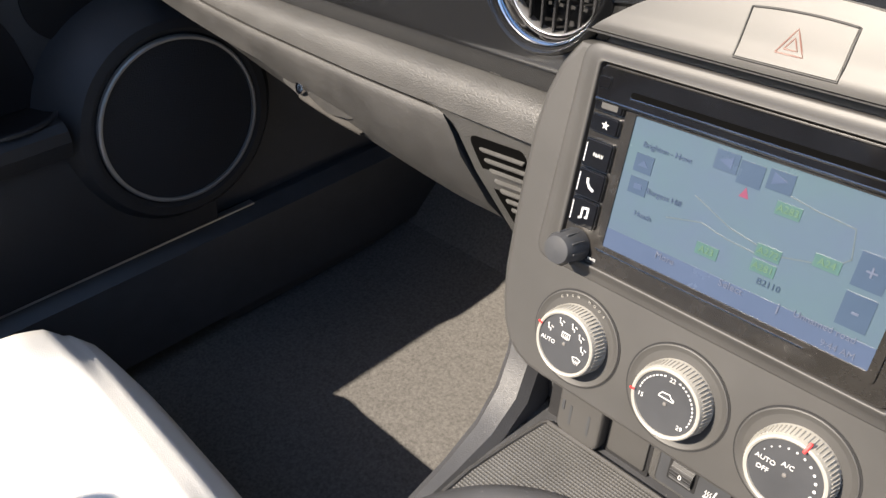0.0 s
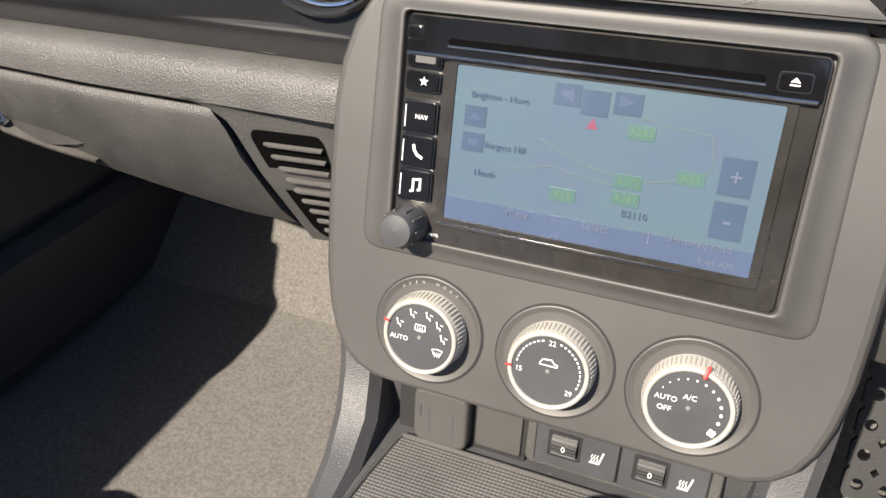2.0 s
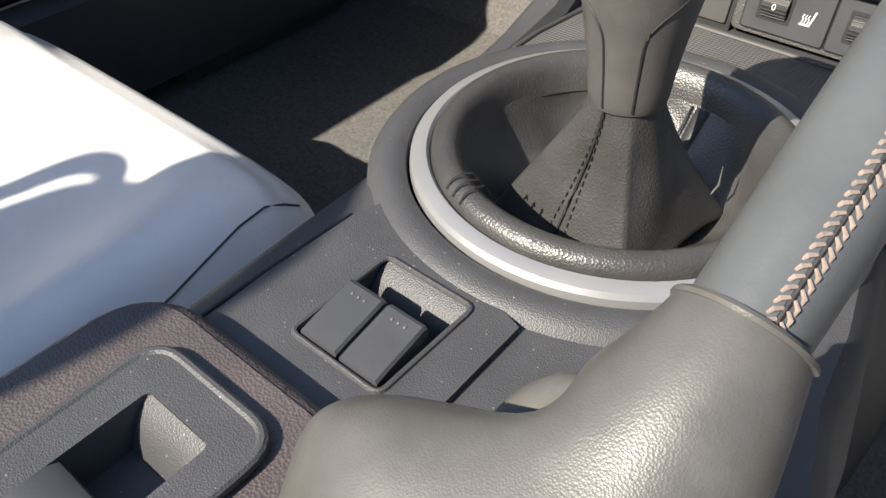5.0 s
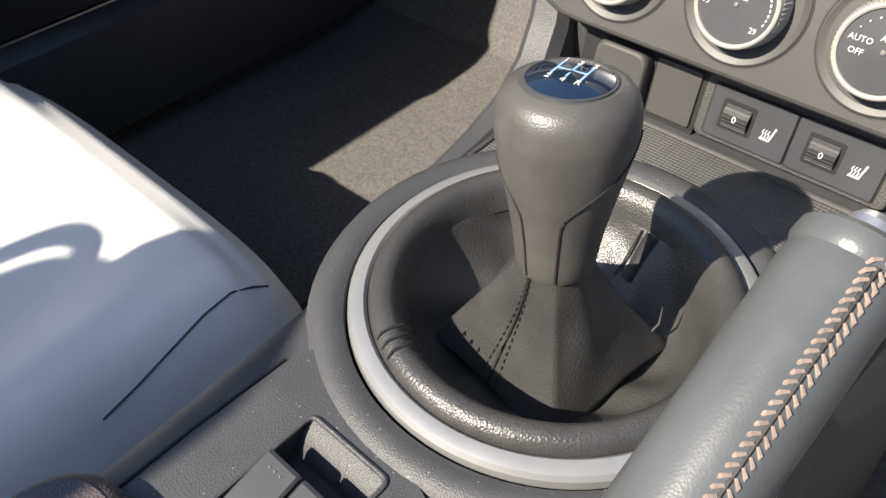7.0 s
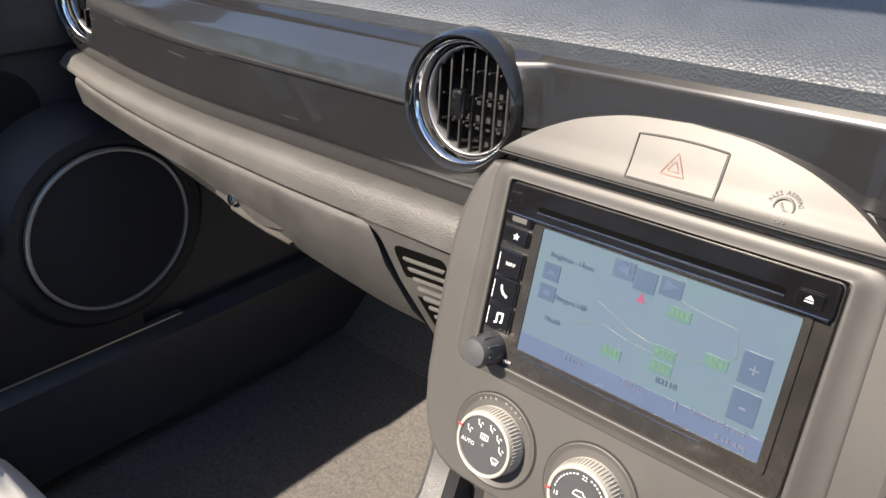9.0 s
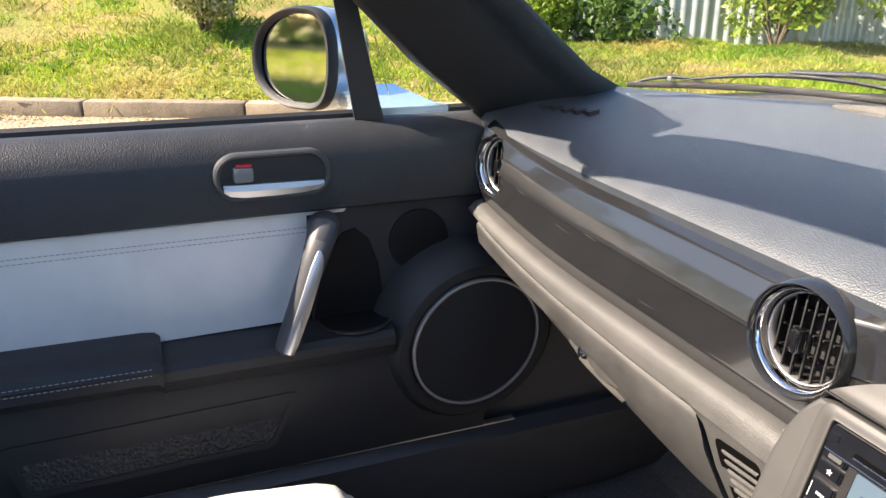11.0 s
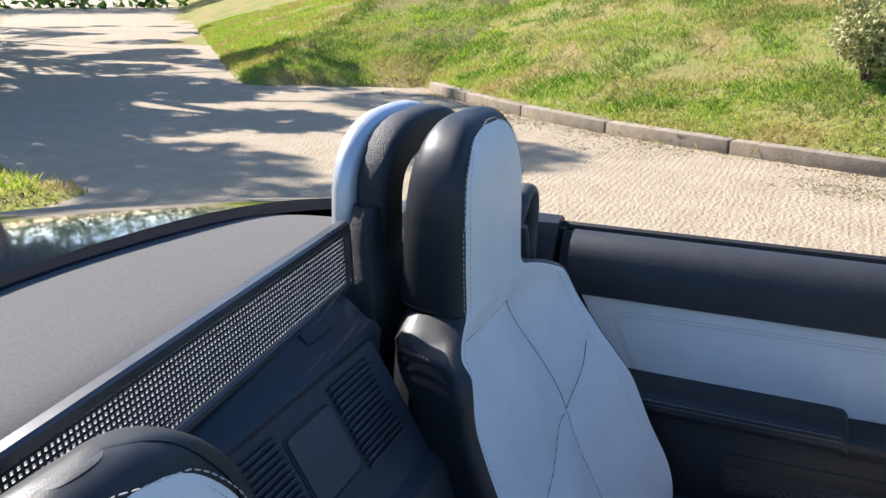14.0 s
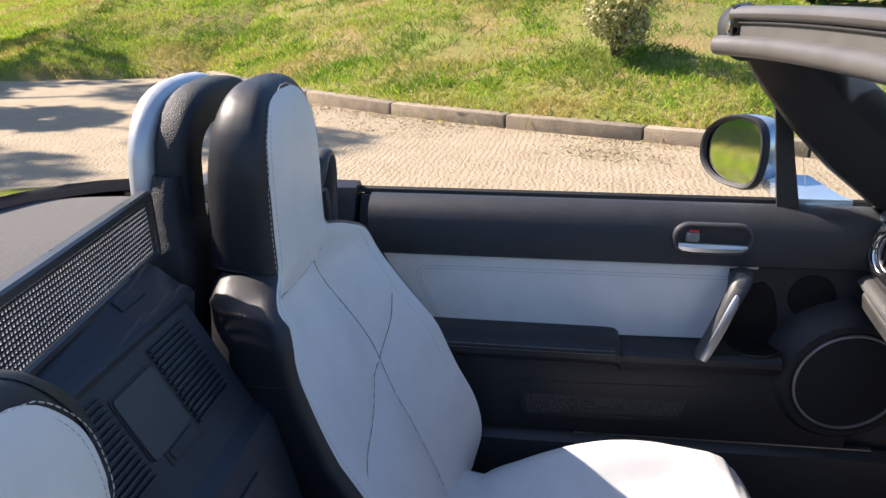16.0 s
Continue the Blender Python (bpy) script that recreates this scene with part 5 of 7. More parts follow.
wp = part("switch_plate", plate_with_hole(plate, wo, 0.506, 0.5118, 0.498), BLACK_PLASTIC, console, smooth=20)
part("switch_well", slab(wo, Matrix(), 0.494, 0.4992, 0.0), RUBBER, wp)
for sx in (-0.0222, -0.0028):
    rings = []
    for y, z in ((0.1085, 0.5105), (0.1095, 0.5135), (0.115, 0.5150), (0.125, 0.5172), (0.1335, 0.5192), (0.1352, 0.5185), (0.1358, 0.5140), (0.1330, 0.500)):
        rings.append([(sx - 0.0090, y, 0.4995), (sx - 0.0090, y, z - 0.001), (sx - 0.0080, y, z), (sx + 0.0080, y, z), (sx + 0.0090, y, z - 0.001), (sx + 0.0090, y, 0.4995)])
    ws = part("window_switch", loft(rings), DARK_PLASTIC, wp, "dark rocker window switch")
    for d in (-0.003, 0, 0.003):
        part("dimple", lathe([(0.0006, 0), (0.0005, 0.0004), (0.0001, 0.0005)], Matrix.Translation((sx + d, 0.1300, 0.5184)), 8), GREY_INK, ws)
part("well_border", sweep([(p[0], p[1], 0.5120) for p in wo + wo[:1]], 0.0012, 8), BLACK_PLASTIC, wp)
part("switch_scoop", loft([[(x, 0.1566, 0.5114), (x, 0.1535, 0.5098), (x, 0.150, 0.5070), (x, 0.147, 0.5035), (x, 0.145, 0.4995), (x, 0.1566, 0.4995)] for x in (-0.0335, 0.0085)]), BLACK_PLASTIC, wp)
part("side_gap", sweep([(-0.0655, 0.168, 0.5092), (-0.0668, 0.12, 0.5092), (-0.0665, 0.08, 0.5092), (-0.0835, 0.05, 0.5092)], 0.0010, 6), RUBBER, console)

# armrest lid
lid = thing("armrest_lid", "dark brown leather armrest lid with a latch", "armrest")
lo_ = rounded_quad([(-0.080, 0.083), (-0.080, -0.30), (0.027, -0.30), (0.027, 0.083)], 0.024, 8)
part("pad", plate_with_hole(lo_, rounded_quad([(-0.046, 0.064), (-0.046, -0.044), (0.000, -0.044), (0.000, 0.064)], 0.010, 6), 0.5165, 0.5240, 0.505), LEATHER_BROWN, lid, smooth=20)
part("pad_roll", sweep([(-0.0265 + (p[0] + 0.0265) * 0.955, p[1] - 0.0022 * (1 if p[1] > 0 else -1), 0.5155) for p in lo_ + lo_[:1]], 0.0085, 14), LEATHER_BROWN, lid)
li = rounded_quad([(-0.052, 0.070), (-0.052, -0.05), (0.006, -0.05), (0.006, 0.070)], 0.012, 6)
lw = rounded_quad([(-0.037, 0.056), (-0.037, 0.006), (-0.007, 0.006), (-0.007, 0.056)], 0.003)
lp = part("latch_plate", plate_with_hole(li, lw, 0.520, 0.5275, 0.506), BLACK_PLASTIC, lid, smooth=20)
part("plate_border", sweep([(p[0], p[1], 0.5262) for p in li + li[:1]], 0.0022, 10), BLACK_PLASTIC, lp)
part("latch_well", slab(lw, Matrix(), 0.505, 0.5085), RUBBER, lp)
part("latch", loft([[(x, 0.0062, 0.510), (x, 0.0062, 0.5275), (x, 0.012, 0.5290), (x, 0.022, 0.5285), (x, 0.0255, 0.5265), (x, 0.0262, 0.5235), (x, 0.022, 0.520), (x, 0.012, 0.510)] for x in (-0.0362, -0.0350, -0.0090, -0.0078)]), DARK_PLASTIC, lp)
part("scoop", loft([[(x, 0.0558, 0.5268), (x, 0.0530, 0.5250), (x, 0.0490, 0.5205), (x, 0.0460, 0.5150), (x, 0.0440, 0.5086), (x, 0.0558, 0.5086)] for x in (-0.0368, -0.0072)]), BLACK_PLASTIC, lp)
for dx in (0.0, 0.0045):
    part("stitching", stitches([(-0.0755 + dx, 0.055, 0.5215 + dx * 0.4), (-0.0755 + dx, -0.28, 0.5215 + dx * 0.4)], 0.0045, 0.0018, 0.0004), THREAD, lid)

# ---- gear lever ----
lever = thing("gear_lever", "black leather gear lever in a silver ringed gaiter", "gear lever")
GAITER = mat("grained_gaiter_leather", (0.046, 0.045, 0.044), 0.38, spec=0.65, var=0.15, vscale=50, bump=0.32, bscale=950, cells=True)
ringm = Matrix.Translation(GC)
part("silver_ring", lathe([(0.0928, -0.002), (0.0923, 0.0022), (0.0908, 0.0042), (0.0878, 0.0054), (0.0850, 0.0056), (0.0836, 0.0042), (0.0832, -0.002)], ringm, 80, ends=False), mat("satin_silver_paint", (0.325, 0.325, 0.325), 0.36, 0.5, var=0.04), lever, "satin silver ring")
part("gaiter_roll", lathe([(0.0832, 0.0), (0.0830, 0.0050), (0.0812, 0.0088), (0.0780, 0.0108), (0.0745, 0.0108), (0.0715, 0.0088), (0.0692, 0.0050), (0.0675, 0.0), (0.0660, -0.006)], ringm, 72, ends=False), GAITER, lever, smooth=80)




def gaiter(u, v):
    """The loose four-cornered skirt, from its hem up to the knob."""
    a = 2 * math.pi * u
    side_ = a - radians(83)
    flat_ = max(abs(math.cos(side_)), abs(math.sin(side_)))
    base = 0.0405 / (flat_ ** 1.0)
    up = max(0.0, (v - 0.12) / 0.88)
    r = 0.0140 + (base - 0.0140) * (1 - up) ** 1.28
    h = -0.029 + 0.073 * up
    if v < 0.12:
        k = 1 - v / 0.12
        r -= 0.008 * k
        h -= 0.0045 * math.sin(k * math.pi / 2)
    corner = (base - 0.0400) / 0.0145
    h += 0.003 * (1 - up) * math.sin(2 * a + 0.6) - 0.006 * corner * (1 - up) ** 2
    r += 0.0013 * math.sin(math.pi * up) * (math.sin(3 * a + 1.0 + 3 * up) + 0.5 * math.sin(7 * a - 4 * up))
    c = up ** 1.2
    return (GC.x + 0.008 * c + r * math.cos(a), GC.y - 0.015 * c + r * math.sin(a), GC.z + h)


def gaiter_bowl(u, v):
    """The sagging leather between the roll and the skirt."""
    a = 2 * math.pi * u
    r, h = smooth_table([(0.0, 0.0668, -0.003), (0.15, 0.0645, -0.0105), (0.3, 0.0605, -0.0185), (0.45, 0.0550, -0.0255), (0.6, 0.0485, -0.031), (0.8, 0.036, -0.036), (1.0, 0.012, -0.039)], v)
    w = math.sin(math.pi * v)
    r += 0.0030 * w * math.sin(3 * a + 0.8) + 0.0016 * w * math.sin(8 * a + 6 * v)
    h += 0.0035 * w * math.sin(4 * a + 2.0) + 0.0015 * w * math.sin(11 * a + 3 * v)
    return (GC.x + r * math.cos(a), GC.y + r * math.sin(a), GC.z + h)


bm = surface(gaiter, 120, 40)
bmesh.ops.remove_doubles(bm, verts=bm.verts, dist=1e-5)
part("gaiter", bm, GAITER, lever, smooth=80)
bm = surface(gaiter_bowl, 96, 24)
bmesh.ops.remove_doubles(bm, verts=bm.verts, dist=1e-5)
part("gaiter_bowl", bm, GAITER, lever, smooth=80)
for off in (-0.10, 0.0, 0.10):
    pth = [Vector(gaiter((radians(263) + off * (0.35 + 0.9 * k / 12)) / (2 * math.pi), 0.98 - 0.86 * k / 12)) + Vector((0, -0.0006, 0.0004)) for k in range(13)]
    if off:
        part("gaiter_stitching", stitches(pth, 0.0026, 0.0016, 0.00035), DARK_THREAD, lever)
    else:
        part("gaiter_seam", sweep(pth, 0.0006, 6), DARK_THREAD, lever)
pth = [Vector(gaiter_bowl(radians(80) / (2 * math.pi), v)) + Vector((0, -0.0006, 0.0006)) for v in (0.02, 0.1, 0.2, 0.3, 0.4, 0.5)]
part("bowl_seam", sweep(pth, 0.0035, 6, flat=0.25), LEATHER_BLACK, lever)
part("bowl_seam", sweep([p + Vector((-0.006, 0, 0)) for p in pth], 0.0006, 6), DARK_THREAD, lever)
# worn tear at one corner
part("tear", sweep([(0.0385, 0.300, 0.507), (0.0400, 0.297, 0.499), (0.0375, 0.294, 0.492), (0.0400, 0.290, 0.487)], [0.0002, 0.0006, 0.0005, 0.0002], 6), COWL, lever)
for a in (243, 247, 251):
    pr = []
    for r, h in ((0.0825, 0.0075), (0.0800, 0.0113), (0.0755, 0.0130), (0.0705, 0.0117), (0.0668, 0.0065)):
        pr.append(GC + Vector((r * math.cos(radians(a)), r * math.sin(radians(a)), h)))
    part("roll_stitching", sweep(pr, 0.0005, 5), DARK_THREAD, lever)
km = frame_of((0.008, 0.255, 0.552), (1, 0.25, 0.05), (-0.25, 0.97, -0.10))
kprof = [(r * 1.02, h * 0.835) for r, h in [(0.0125, -0.003), (0.0150, 0.0), (0.0158, 0.006), (0.0172, 0.020), (0.0195, 0.036), (0.0222, 0.052), (0.0243, 0.066), (0.0250, 0.075), (0.0246, 0.082), (0.0230, 0.0875), (0.0205, 0.0912), (0.0180, 0.0928), (0.0172, 0.0930)]]
fine_k = [(smooth_table([(h, r) for r, h in kprof], h)[0], h) for h in [kprof[0][1] + (kprof[-1][1] - kprof[0][1]) * (k / 40) for k in range(41)]]
knob = part("knob", lathe(fine_k, km, 64), mat("worn_knob_leather", (0.07728, 0.07314, 0.069), 0.40, var=0.15, vscale=60, bump=0.2, bscale=1500, cells=True), lever, "worn leather gear knob")
part("badge_rim", lathe([(0.0163, 0.0770), (0.0160, 0.0783), (0.0151, 0.0785), (0.0148, 0.0775)], km, 56, ends=False), DARK_PLASTIC, knob)
BADGE = mat("glossy_badge", (0.010, 0.018, 0.035), 0.05, var=0.1, coat=1.0)
BLUE_INK = mat("pale_blue_print", (0.26, 0.42, 0.62), 0.4)
part("badge", lathe([(0.0151, 0.0776), (0.0148, 0.0785), (0.0106, 0.0799), (0.0053, 0.0806), (0.0001, 0.0808)], km, 48), BADGE, knob, "glossy shift pattern badge")
bmx = km @ Matrix.Rotation(radians(-6), 4, "Z") @ Matrix.Translation((0.0, 0.0005, 0.0806)) @ Matrix.Scale(0.84, 4)
for x in (-0.0065, 0.0, 0.0065):
    part("pattern_line", strip_bar([(x, -0.0050), (x, 0.0060)], 0.0009, bmx, -0.0030, 0.0002), BLUE_INK, knob)
part("pattern_bar", strip_bar([(-0.0065, 0.0005), (0.0065, 0.0005)], 0.0009, bmx, -0.0030, 0.0002), BLUE_INK, knob)
for word, x, yy in (("2", -0.0065, -0.0078), ("4", 0.0, -0.0078), ("R", 0.0065, -0.0078), ("1", -0.0065, 0.0084), ("3", 0.0, 0.0084), ("5", 0.0065, 0.0084)):
    writing(word, 0.0048, bmx @ Matrix.Translation((x, yy, -0.0003)), WHITE_INK, knob)
for s, a0 in ((1, -68), (-1, 248)):
    pth = []
    for k in range(25):
        t = k / 24
        h = 0.001 + 0.062 * t
        a = radians(a0 + s * 78 * ease((t - 0.42) / 0.58) ** 1.3)
        rr = smooth_table([(hh, rad) for rad, hh in kprof], h)[0]
        pth.append(km @ Vector((rr * math.cos(a), rr * math.sin(a), h)))
    part("knob_seam", sweep(pth, 0.00055, 6), RUBBER, knob)

# ---- handbrake ----
brake = thing("handbrake", "grey leather handbrake lever with pale lacing", "handbrake")
HB_LEATHER = mat("worn_grey_leather", (0.082, 0.087, 0.090), 0.34, var=0.10, vscale=40, bump=0.08, bscale=1400, cells=True)
b0, b1 = Vector((0.1022, 0.118, 0.587)), Vector((0.1070, 0.222, 0.648))
axis = (b1 - b0).normalized()
side = axis.cross(Vector((0, 0, 1))).normalized()
upv = side.cross(axis)
L = (b1 - b0).length
part("grip", sweep([b0 + axis * d for d in (-0.02, 0.0, 0.02, 0.05, 0.08, L - 0.012, L - 0.004, L, L + 0.002)], [0.0122, 0.0132, 0.0137, 0.0140, 0.0140, 0.0138, 0.0132, 0.0112, 0.0085], 32), HB_LEATHER, brake)
part("tip_ring", sweep([b1 + axis * d for d in (-0.006, -0.004, 0.000, 0.002)], [0.0134, 0.0143, 0.0139, 0.0112], 32), HB_LEATHER, brake)
part("button", sweep([b1 + axis * d for d in (-0.002, 0.006, 0.008, 0.0085)], [0.0062, 0.0060, 0.0045, 0.001], 20), SATIN, brake, "silver release button")
LACE = mat("tan_lacing", (0.24, 0.19, 0.16), 0.7, var=0.25, vscale=300)
lace_up = upv * math.cos(radians(28)) + side * math.sin(radians(28))
lace_side = axis.cross(lace_up)
part("lace_groove", sweep([b0 + axis * d + lace_up * 0.0136 for d in (0.0, 0.04, 0.08, L - 0.006)], [0.0007] * 4, 6), RUBBER, brake)
for k in range(46):
    c = b0 + axis * (0.001 + k * 0.00255) + lace_up * 0.0137
    for s in (-1, 1):
        part("lacing", sweep([c + lace_side * s * 0.0024 - axis * 0.0016 - lace_up * 0.0006, c + lace_side * s * 0.0020 - axis * 0.0004 + lace_up * 0.0002, c + lace_side * s * 0.0005 + axis * 0.0008 + lace_up * 0.0003], [0.0004, 0.0006, 0.0004], 6), LACE, brake)


def sleeve(u, v):
    """The loose leather sleeve, which sags and folds towards the console."""
    a = 2 * math.pi * u
    c = b0 + axis * 0.012 - axis * 0.100 * v + Vector((-0.012, 0.0, -0.020)) * v ** 1.5
    inner = max(0.0, math.cos(a - radians(175)))
    r = 0.0158 + 0.0195 * v ** 1.1 + 0.0030 * v * math.sin(2 * a + 4 * v) + 0.0030 * v * math.sin(9 * v + 1.6 * math.sin(a + 0.7))
    r += 0.024 * inner ** 3 * math.exp(-((v - 0.62) / 0.22) ** 2) - 0.010 * inner ** 6 * math.exp(-((v - 0.36) / 0.10) ** 2)
    return c + (side * math.cos(a) * (1 + 0.5 * v) + upv * math.sin(a)) * r


SLEEVE = mat("worn_soft_leather", (0.085, 0.082, 0.076), 0.38, var=0.18, vscale=40, bump=0.16, bscale=1800, cells=True)
bm = surface(sleeve, 80, 44)
bmesh.ops.remove_doubles(bm, verts=bm.verts, dist=1e-5)
part("sleeve", bm, SLEEVE, brake, "crumpled leather sleeve", smooth=80)
part("sleeve_hem", sweep([sleeve(k / 24, 0.0) for k in range(25)], 0.0011, 6), SLEEVE, brake)
fold = [Vector(p) for p in ((0.098, 0.100, 0.560), (0.085, 0.114, 0.560), (0.072, 0.118, 0.553), (0.062, 0.112, 0.542), (0.060, 0.100, 0.533), (0.068, 0.090, 0.531), (0.082, 0.086, 0.536))]
part("fold", sweep(curve_through(fold, 5), [0.004 + 0.0035 * math.sin(math.pi * min(1.0, k / 30 + 0.1)) for k in range(31)], 16), SLEEVE, brake, smooth=80)
part("boot_skirt", loft([[(0.088 + r * 1.05 * math.cos(a), 0.098 + r * math.sin(a), z) for a in (2 * math.pi * k / 40 for k in range(40))] for r, z in ((0.046, 0.507), (0.045, 0.512), (0.040, 0.520), (0.033, 0.530), (0.027, 0.540), (0.024, 0.548))], caps=False), SLEEVE, brake, smooth=80)

# ---- passenger door ----
door = thing("passenger_door", "black and pale grey leather door card of a closed door", "car door")
DP = frame_of((-0.70, 0, 0), (0, 1, 0), (0, 0, 1))


def dp(y, z, n=0.0):
    return DP @ Matrix.Translation((y, z, n))


def door_loft(profile, y0, y1, n=16, bend=0.0):
    return loft([[(x, y, z) for x, z in profile] for y in steps(y0, y1, n)])


part("upper_pad", door_loft([(-0.760, 0.828), (-0.754, 0.839), (-0.742, 0.843), (-0.728, 0.841), (-0.712, 0.832), (-0.700, 0.816), (-0.694, 0.795), (-0.693, 0.760), (-0.696, 0.739), (-0.701, 0.7355), (-0.73, 0.735), (-0.760, 0.735)], -0.435, 0.475), DOOR_PAD, door, "grained black upper door pad")
part("window_seal", door_loft([(-0.772, 0.836), (-0.770, 0.848), (-0.762, 0.850), (-0.757, 0.846), (-0.756, 0.838)], -0.47, 0.475), RUBBER, door)
ins = [(-0.412, 0.7335), (-0.372, 0.660), (-0.330, 0.580), (-0.05, 0.5815), (0.20, 0.586), (0.222, 0.640), (0.262, 0.700), (0.285, 0.7345), (0.0, 0.7340)]
insert = part("insert", slab(ins, DP, -0.04, -0.0085, 0.0035), LEATHER_LIGHT, door, "pale grey leather insert")
for off in (0.0, 0.0062):
    pth = [(-0.300 + off, 0.590), (-0.325 + off, 0.640), (-0.345 + off, 0.685 - off * 0.3), (-0.346 + off, 0.698 - off * 0.6), (-0.336 + off * 0.5, 0.708 - off), (-0.318, 0.711 - off), (-0.1, 0.712 - off), (0.1, 0.7125 - off), (0.255, 0.713 - off)]
    part("stitching", stitches([DP @ Vector((y, z, -0.0082)) for y, z in pth], 0.0045, 0.0018, 0.00055), GREY_THREAD, insert)
arm = part("armrest", loft([[(x, y, z + dz) for x, z in [(-0.73, 0.592), (-0.672, 0.5935), (-0.650, 0.592), (-0.637, 0.586), (-0.631, 0.576), (-0.632, 0.560), (-0.640, 0.548), (-0.66, 0.538), (-0.73, 0.53)]] for y, dz in [(-0.44, 0.012), (-0.35, 0.012), (-0.2, 0.010), (-0.05, 0.009), (0.02, 0.008), (0.034, 0.006), (0.040, 0.0)]]), LEATHER_BLACK, door, "padded black leather armrest")
for q, thread in ((0.580, GREY_THREAD), (0.572, GREY_THREAD)):
    part("stitching", stitches([(-0.6300, -0.43, q + 0.012), (-0.6300, -0.2, q + 0.010), (-0.6300, 0.028, q + 0.008)], 0.0045, 0.0020, 0.0006), thread, arm)
part("seam", sweep([(-0.6305, -0.43, 0.588), (-0.6305, -0.2, 0.586), (-0.6305, 0.030, 0.584)], 0.0010, 6), RUBBER, arm)
part("ledge", door_loft([(-0.73, 0.584), (-0.665, 0.584), (-0.650, 0.581), (-0.643, 0.574), (-0.643, 0.562), (-0.655, 0.542), (-0.68, 0.532), (-0.73, 0.53)], 0.040, 0.325), DOOR_BLACK, door)
part("lower_panel", door_loft([(-0.73, 0.55), (-0.672, 0.545), (-0.667, 0.52), (-0.667, 0.48), (-0.674, 0.42), (-0.680, 0.385), (-0.73, 0.38)], -0.44, 0.47), DOOR_BLACK, door)
po = rounded_quad([(-0.150, 0.498), (-0.132, 0.424), (0.165, 0.430), (0.200, 0.506)], 0.012)
pi_ = rounded_quad([(-0.138, 0.490), (-0.124, 0.432), (0.160, 0.438), (0.188, 0.496)], 0.010)
pocket = part("pocket_rim", rim(po, pi_, DP, 0.015, 0.0345), DOOR_BLACK, door)
NET = mat("black_net", (0.03, 0.03, 0.032), 0.6, bump=1.0, bscale=210, cells=True)
part("pocket_net", slab(pi_, DP, 0.02, 0.0320), NET, pocket, "black mesh door pocket")
part("front_panel", door_loft([(-0.745, 0.7345), (-0.709, 0.7345), (-0.706, 0.70), (-0.706, 0.54), (-0.745, 0.54)], 0.230, 0.475), DOOR_BLACK, door)
# Near-black for the shade in bowl and cup; the tweeter shares it.
SHADE_BLACK = mat("shade_black_plastic", (0.006, 0.006, 0.007), 0.6, spec=0.2, bump=0.2, bscale=900)
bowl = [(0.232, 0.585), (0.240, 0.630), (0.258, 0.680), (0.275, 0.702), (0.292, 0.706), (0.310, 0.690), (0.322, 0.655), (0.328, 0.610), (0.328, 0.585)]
part("grip_bowl", slab(bowl, DP, -0.03, -0.0045, 0.002), SHADE_BLACK, door)
part("cup_ring", lathe([(0.046, 0.0), (0.046, 0.003), (0.043, 0.004), (0.041, -0.002)], Matrix.Translation((-0.690, 0.283, 0.5835)), 36, ends=False, squash=1.1), DOOR_BLACK, door)
part("cup_floor", lathe([(0.0415, -0.003), (0.0415, 0.0), (0.0001, 0.0004)], Matrix.Translation((-0.690, 0.283, 0.5850)), 36, squash=1.1), SHADE_BLACK, door)
spk = frame_of((-0.664, 0.4500, 0.5335), (-0.06, 1, 0), (0.06, 0, 1))
part("speaker_pod", lathe([(0.150, -0.085), (0.140, -0.035), (0.128, -0.010), (0.116, 0.0015), (0.106, 0.0030), (0.101, 0.0005)], spk, 64, ends=False), DOOR_BLACK, door)
GRILLE = mat("fine_speaker_cloth", (0.0161, 0.0161, 0.0184), 0.8, bump=0.8, bscale=700, cells=True)
part("speaker_grille", lathe([(0.1005, -0.004), (0.098, 0.0005), (0.05, 0.0040), (0.0001, 0.005)], spk, 56), GRILLE, door, "round black speaker grille")
part("speaker_ring", lathe([(0.0985, -0.002), (0.0985, 0.0040), (0.0965, 0.0050), (0.0940, 0.0042), (0.0940, -0.002)], spk, 80, ends=False), mat("dull_silver", (0.30, 0.30, 0.30), 0.4, 0.6), door, "thin silver speaker ring")
part("tweeter", lathe([(0.043, -0.006), (0.042, 0.0015), (0.036, 0.0030), (0.0001, 0.0035)], dp(0.379, 0.680, -0.006), 40), SHADE_BLACK, door)
grip = part("pull_handle", sweep([(-0.708, 0.2480, 0.712), (-0.690, 0.2480, 0.722), (-0.672, 0.2430, 0.722), (-0.661, 0.2360, 0.708), (-0.655, 0.2220, 0.675), (-0.652, 0.2040, 0.630), (-0.652, 0.1870, 0.588), (-0.653, 0.1830, 0.578), (-0.655, 0.1810, 0.572)], [0.019, 0.020, 0.0195, 0.019, 0.0175, 0.0165, 0.0155, 0.0145, 0.011], 20, flat=0.8), DARK_PLASTIC, door, "black pull handle with a silver inlay")
part("silver_inlay", sweep([(-0.6445, 0.2335, 0.702), (-0.6385, 0.2260, 0.682), (-0.6355, 0.2080, 0.634), (-0.6360, 0.1910, 0.590), (-0.6375, 0.1850, 0.576)], [0.004, 0.0080, 0.0086, 0.0082, 0.0075], 14, flat=0.45, ref=(1, 0, 0)), SATIN, grip)
hb = rounded(0.1420, 0.0600, 0.029, 8, 0.1905, 0.7885)
hm = rounded(0.1320, 0.0510, 0.025, 8, 0.1905, 0.7885)
hi_ = rounded(0.1240, 0.0440, 0.0215, 8, 0.1905, 0.7885)
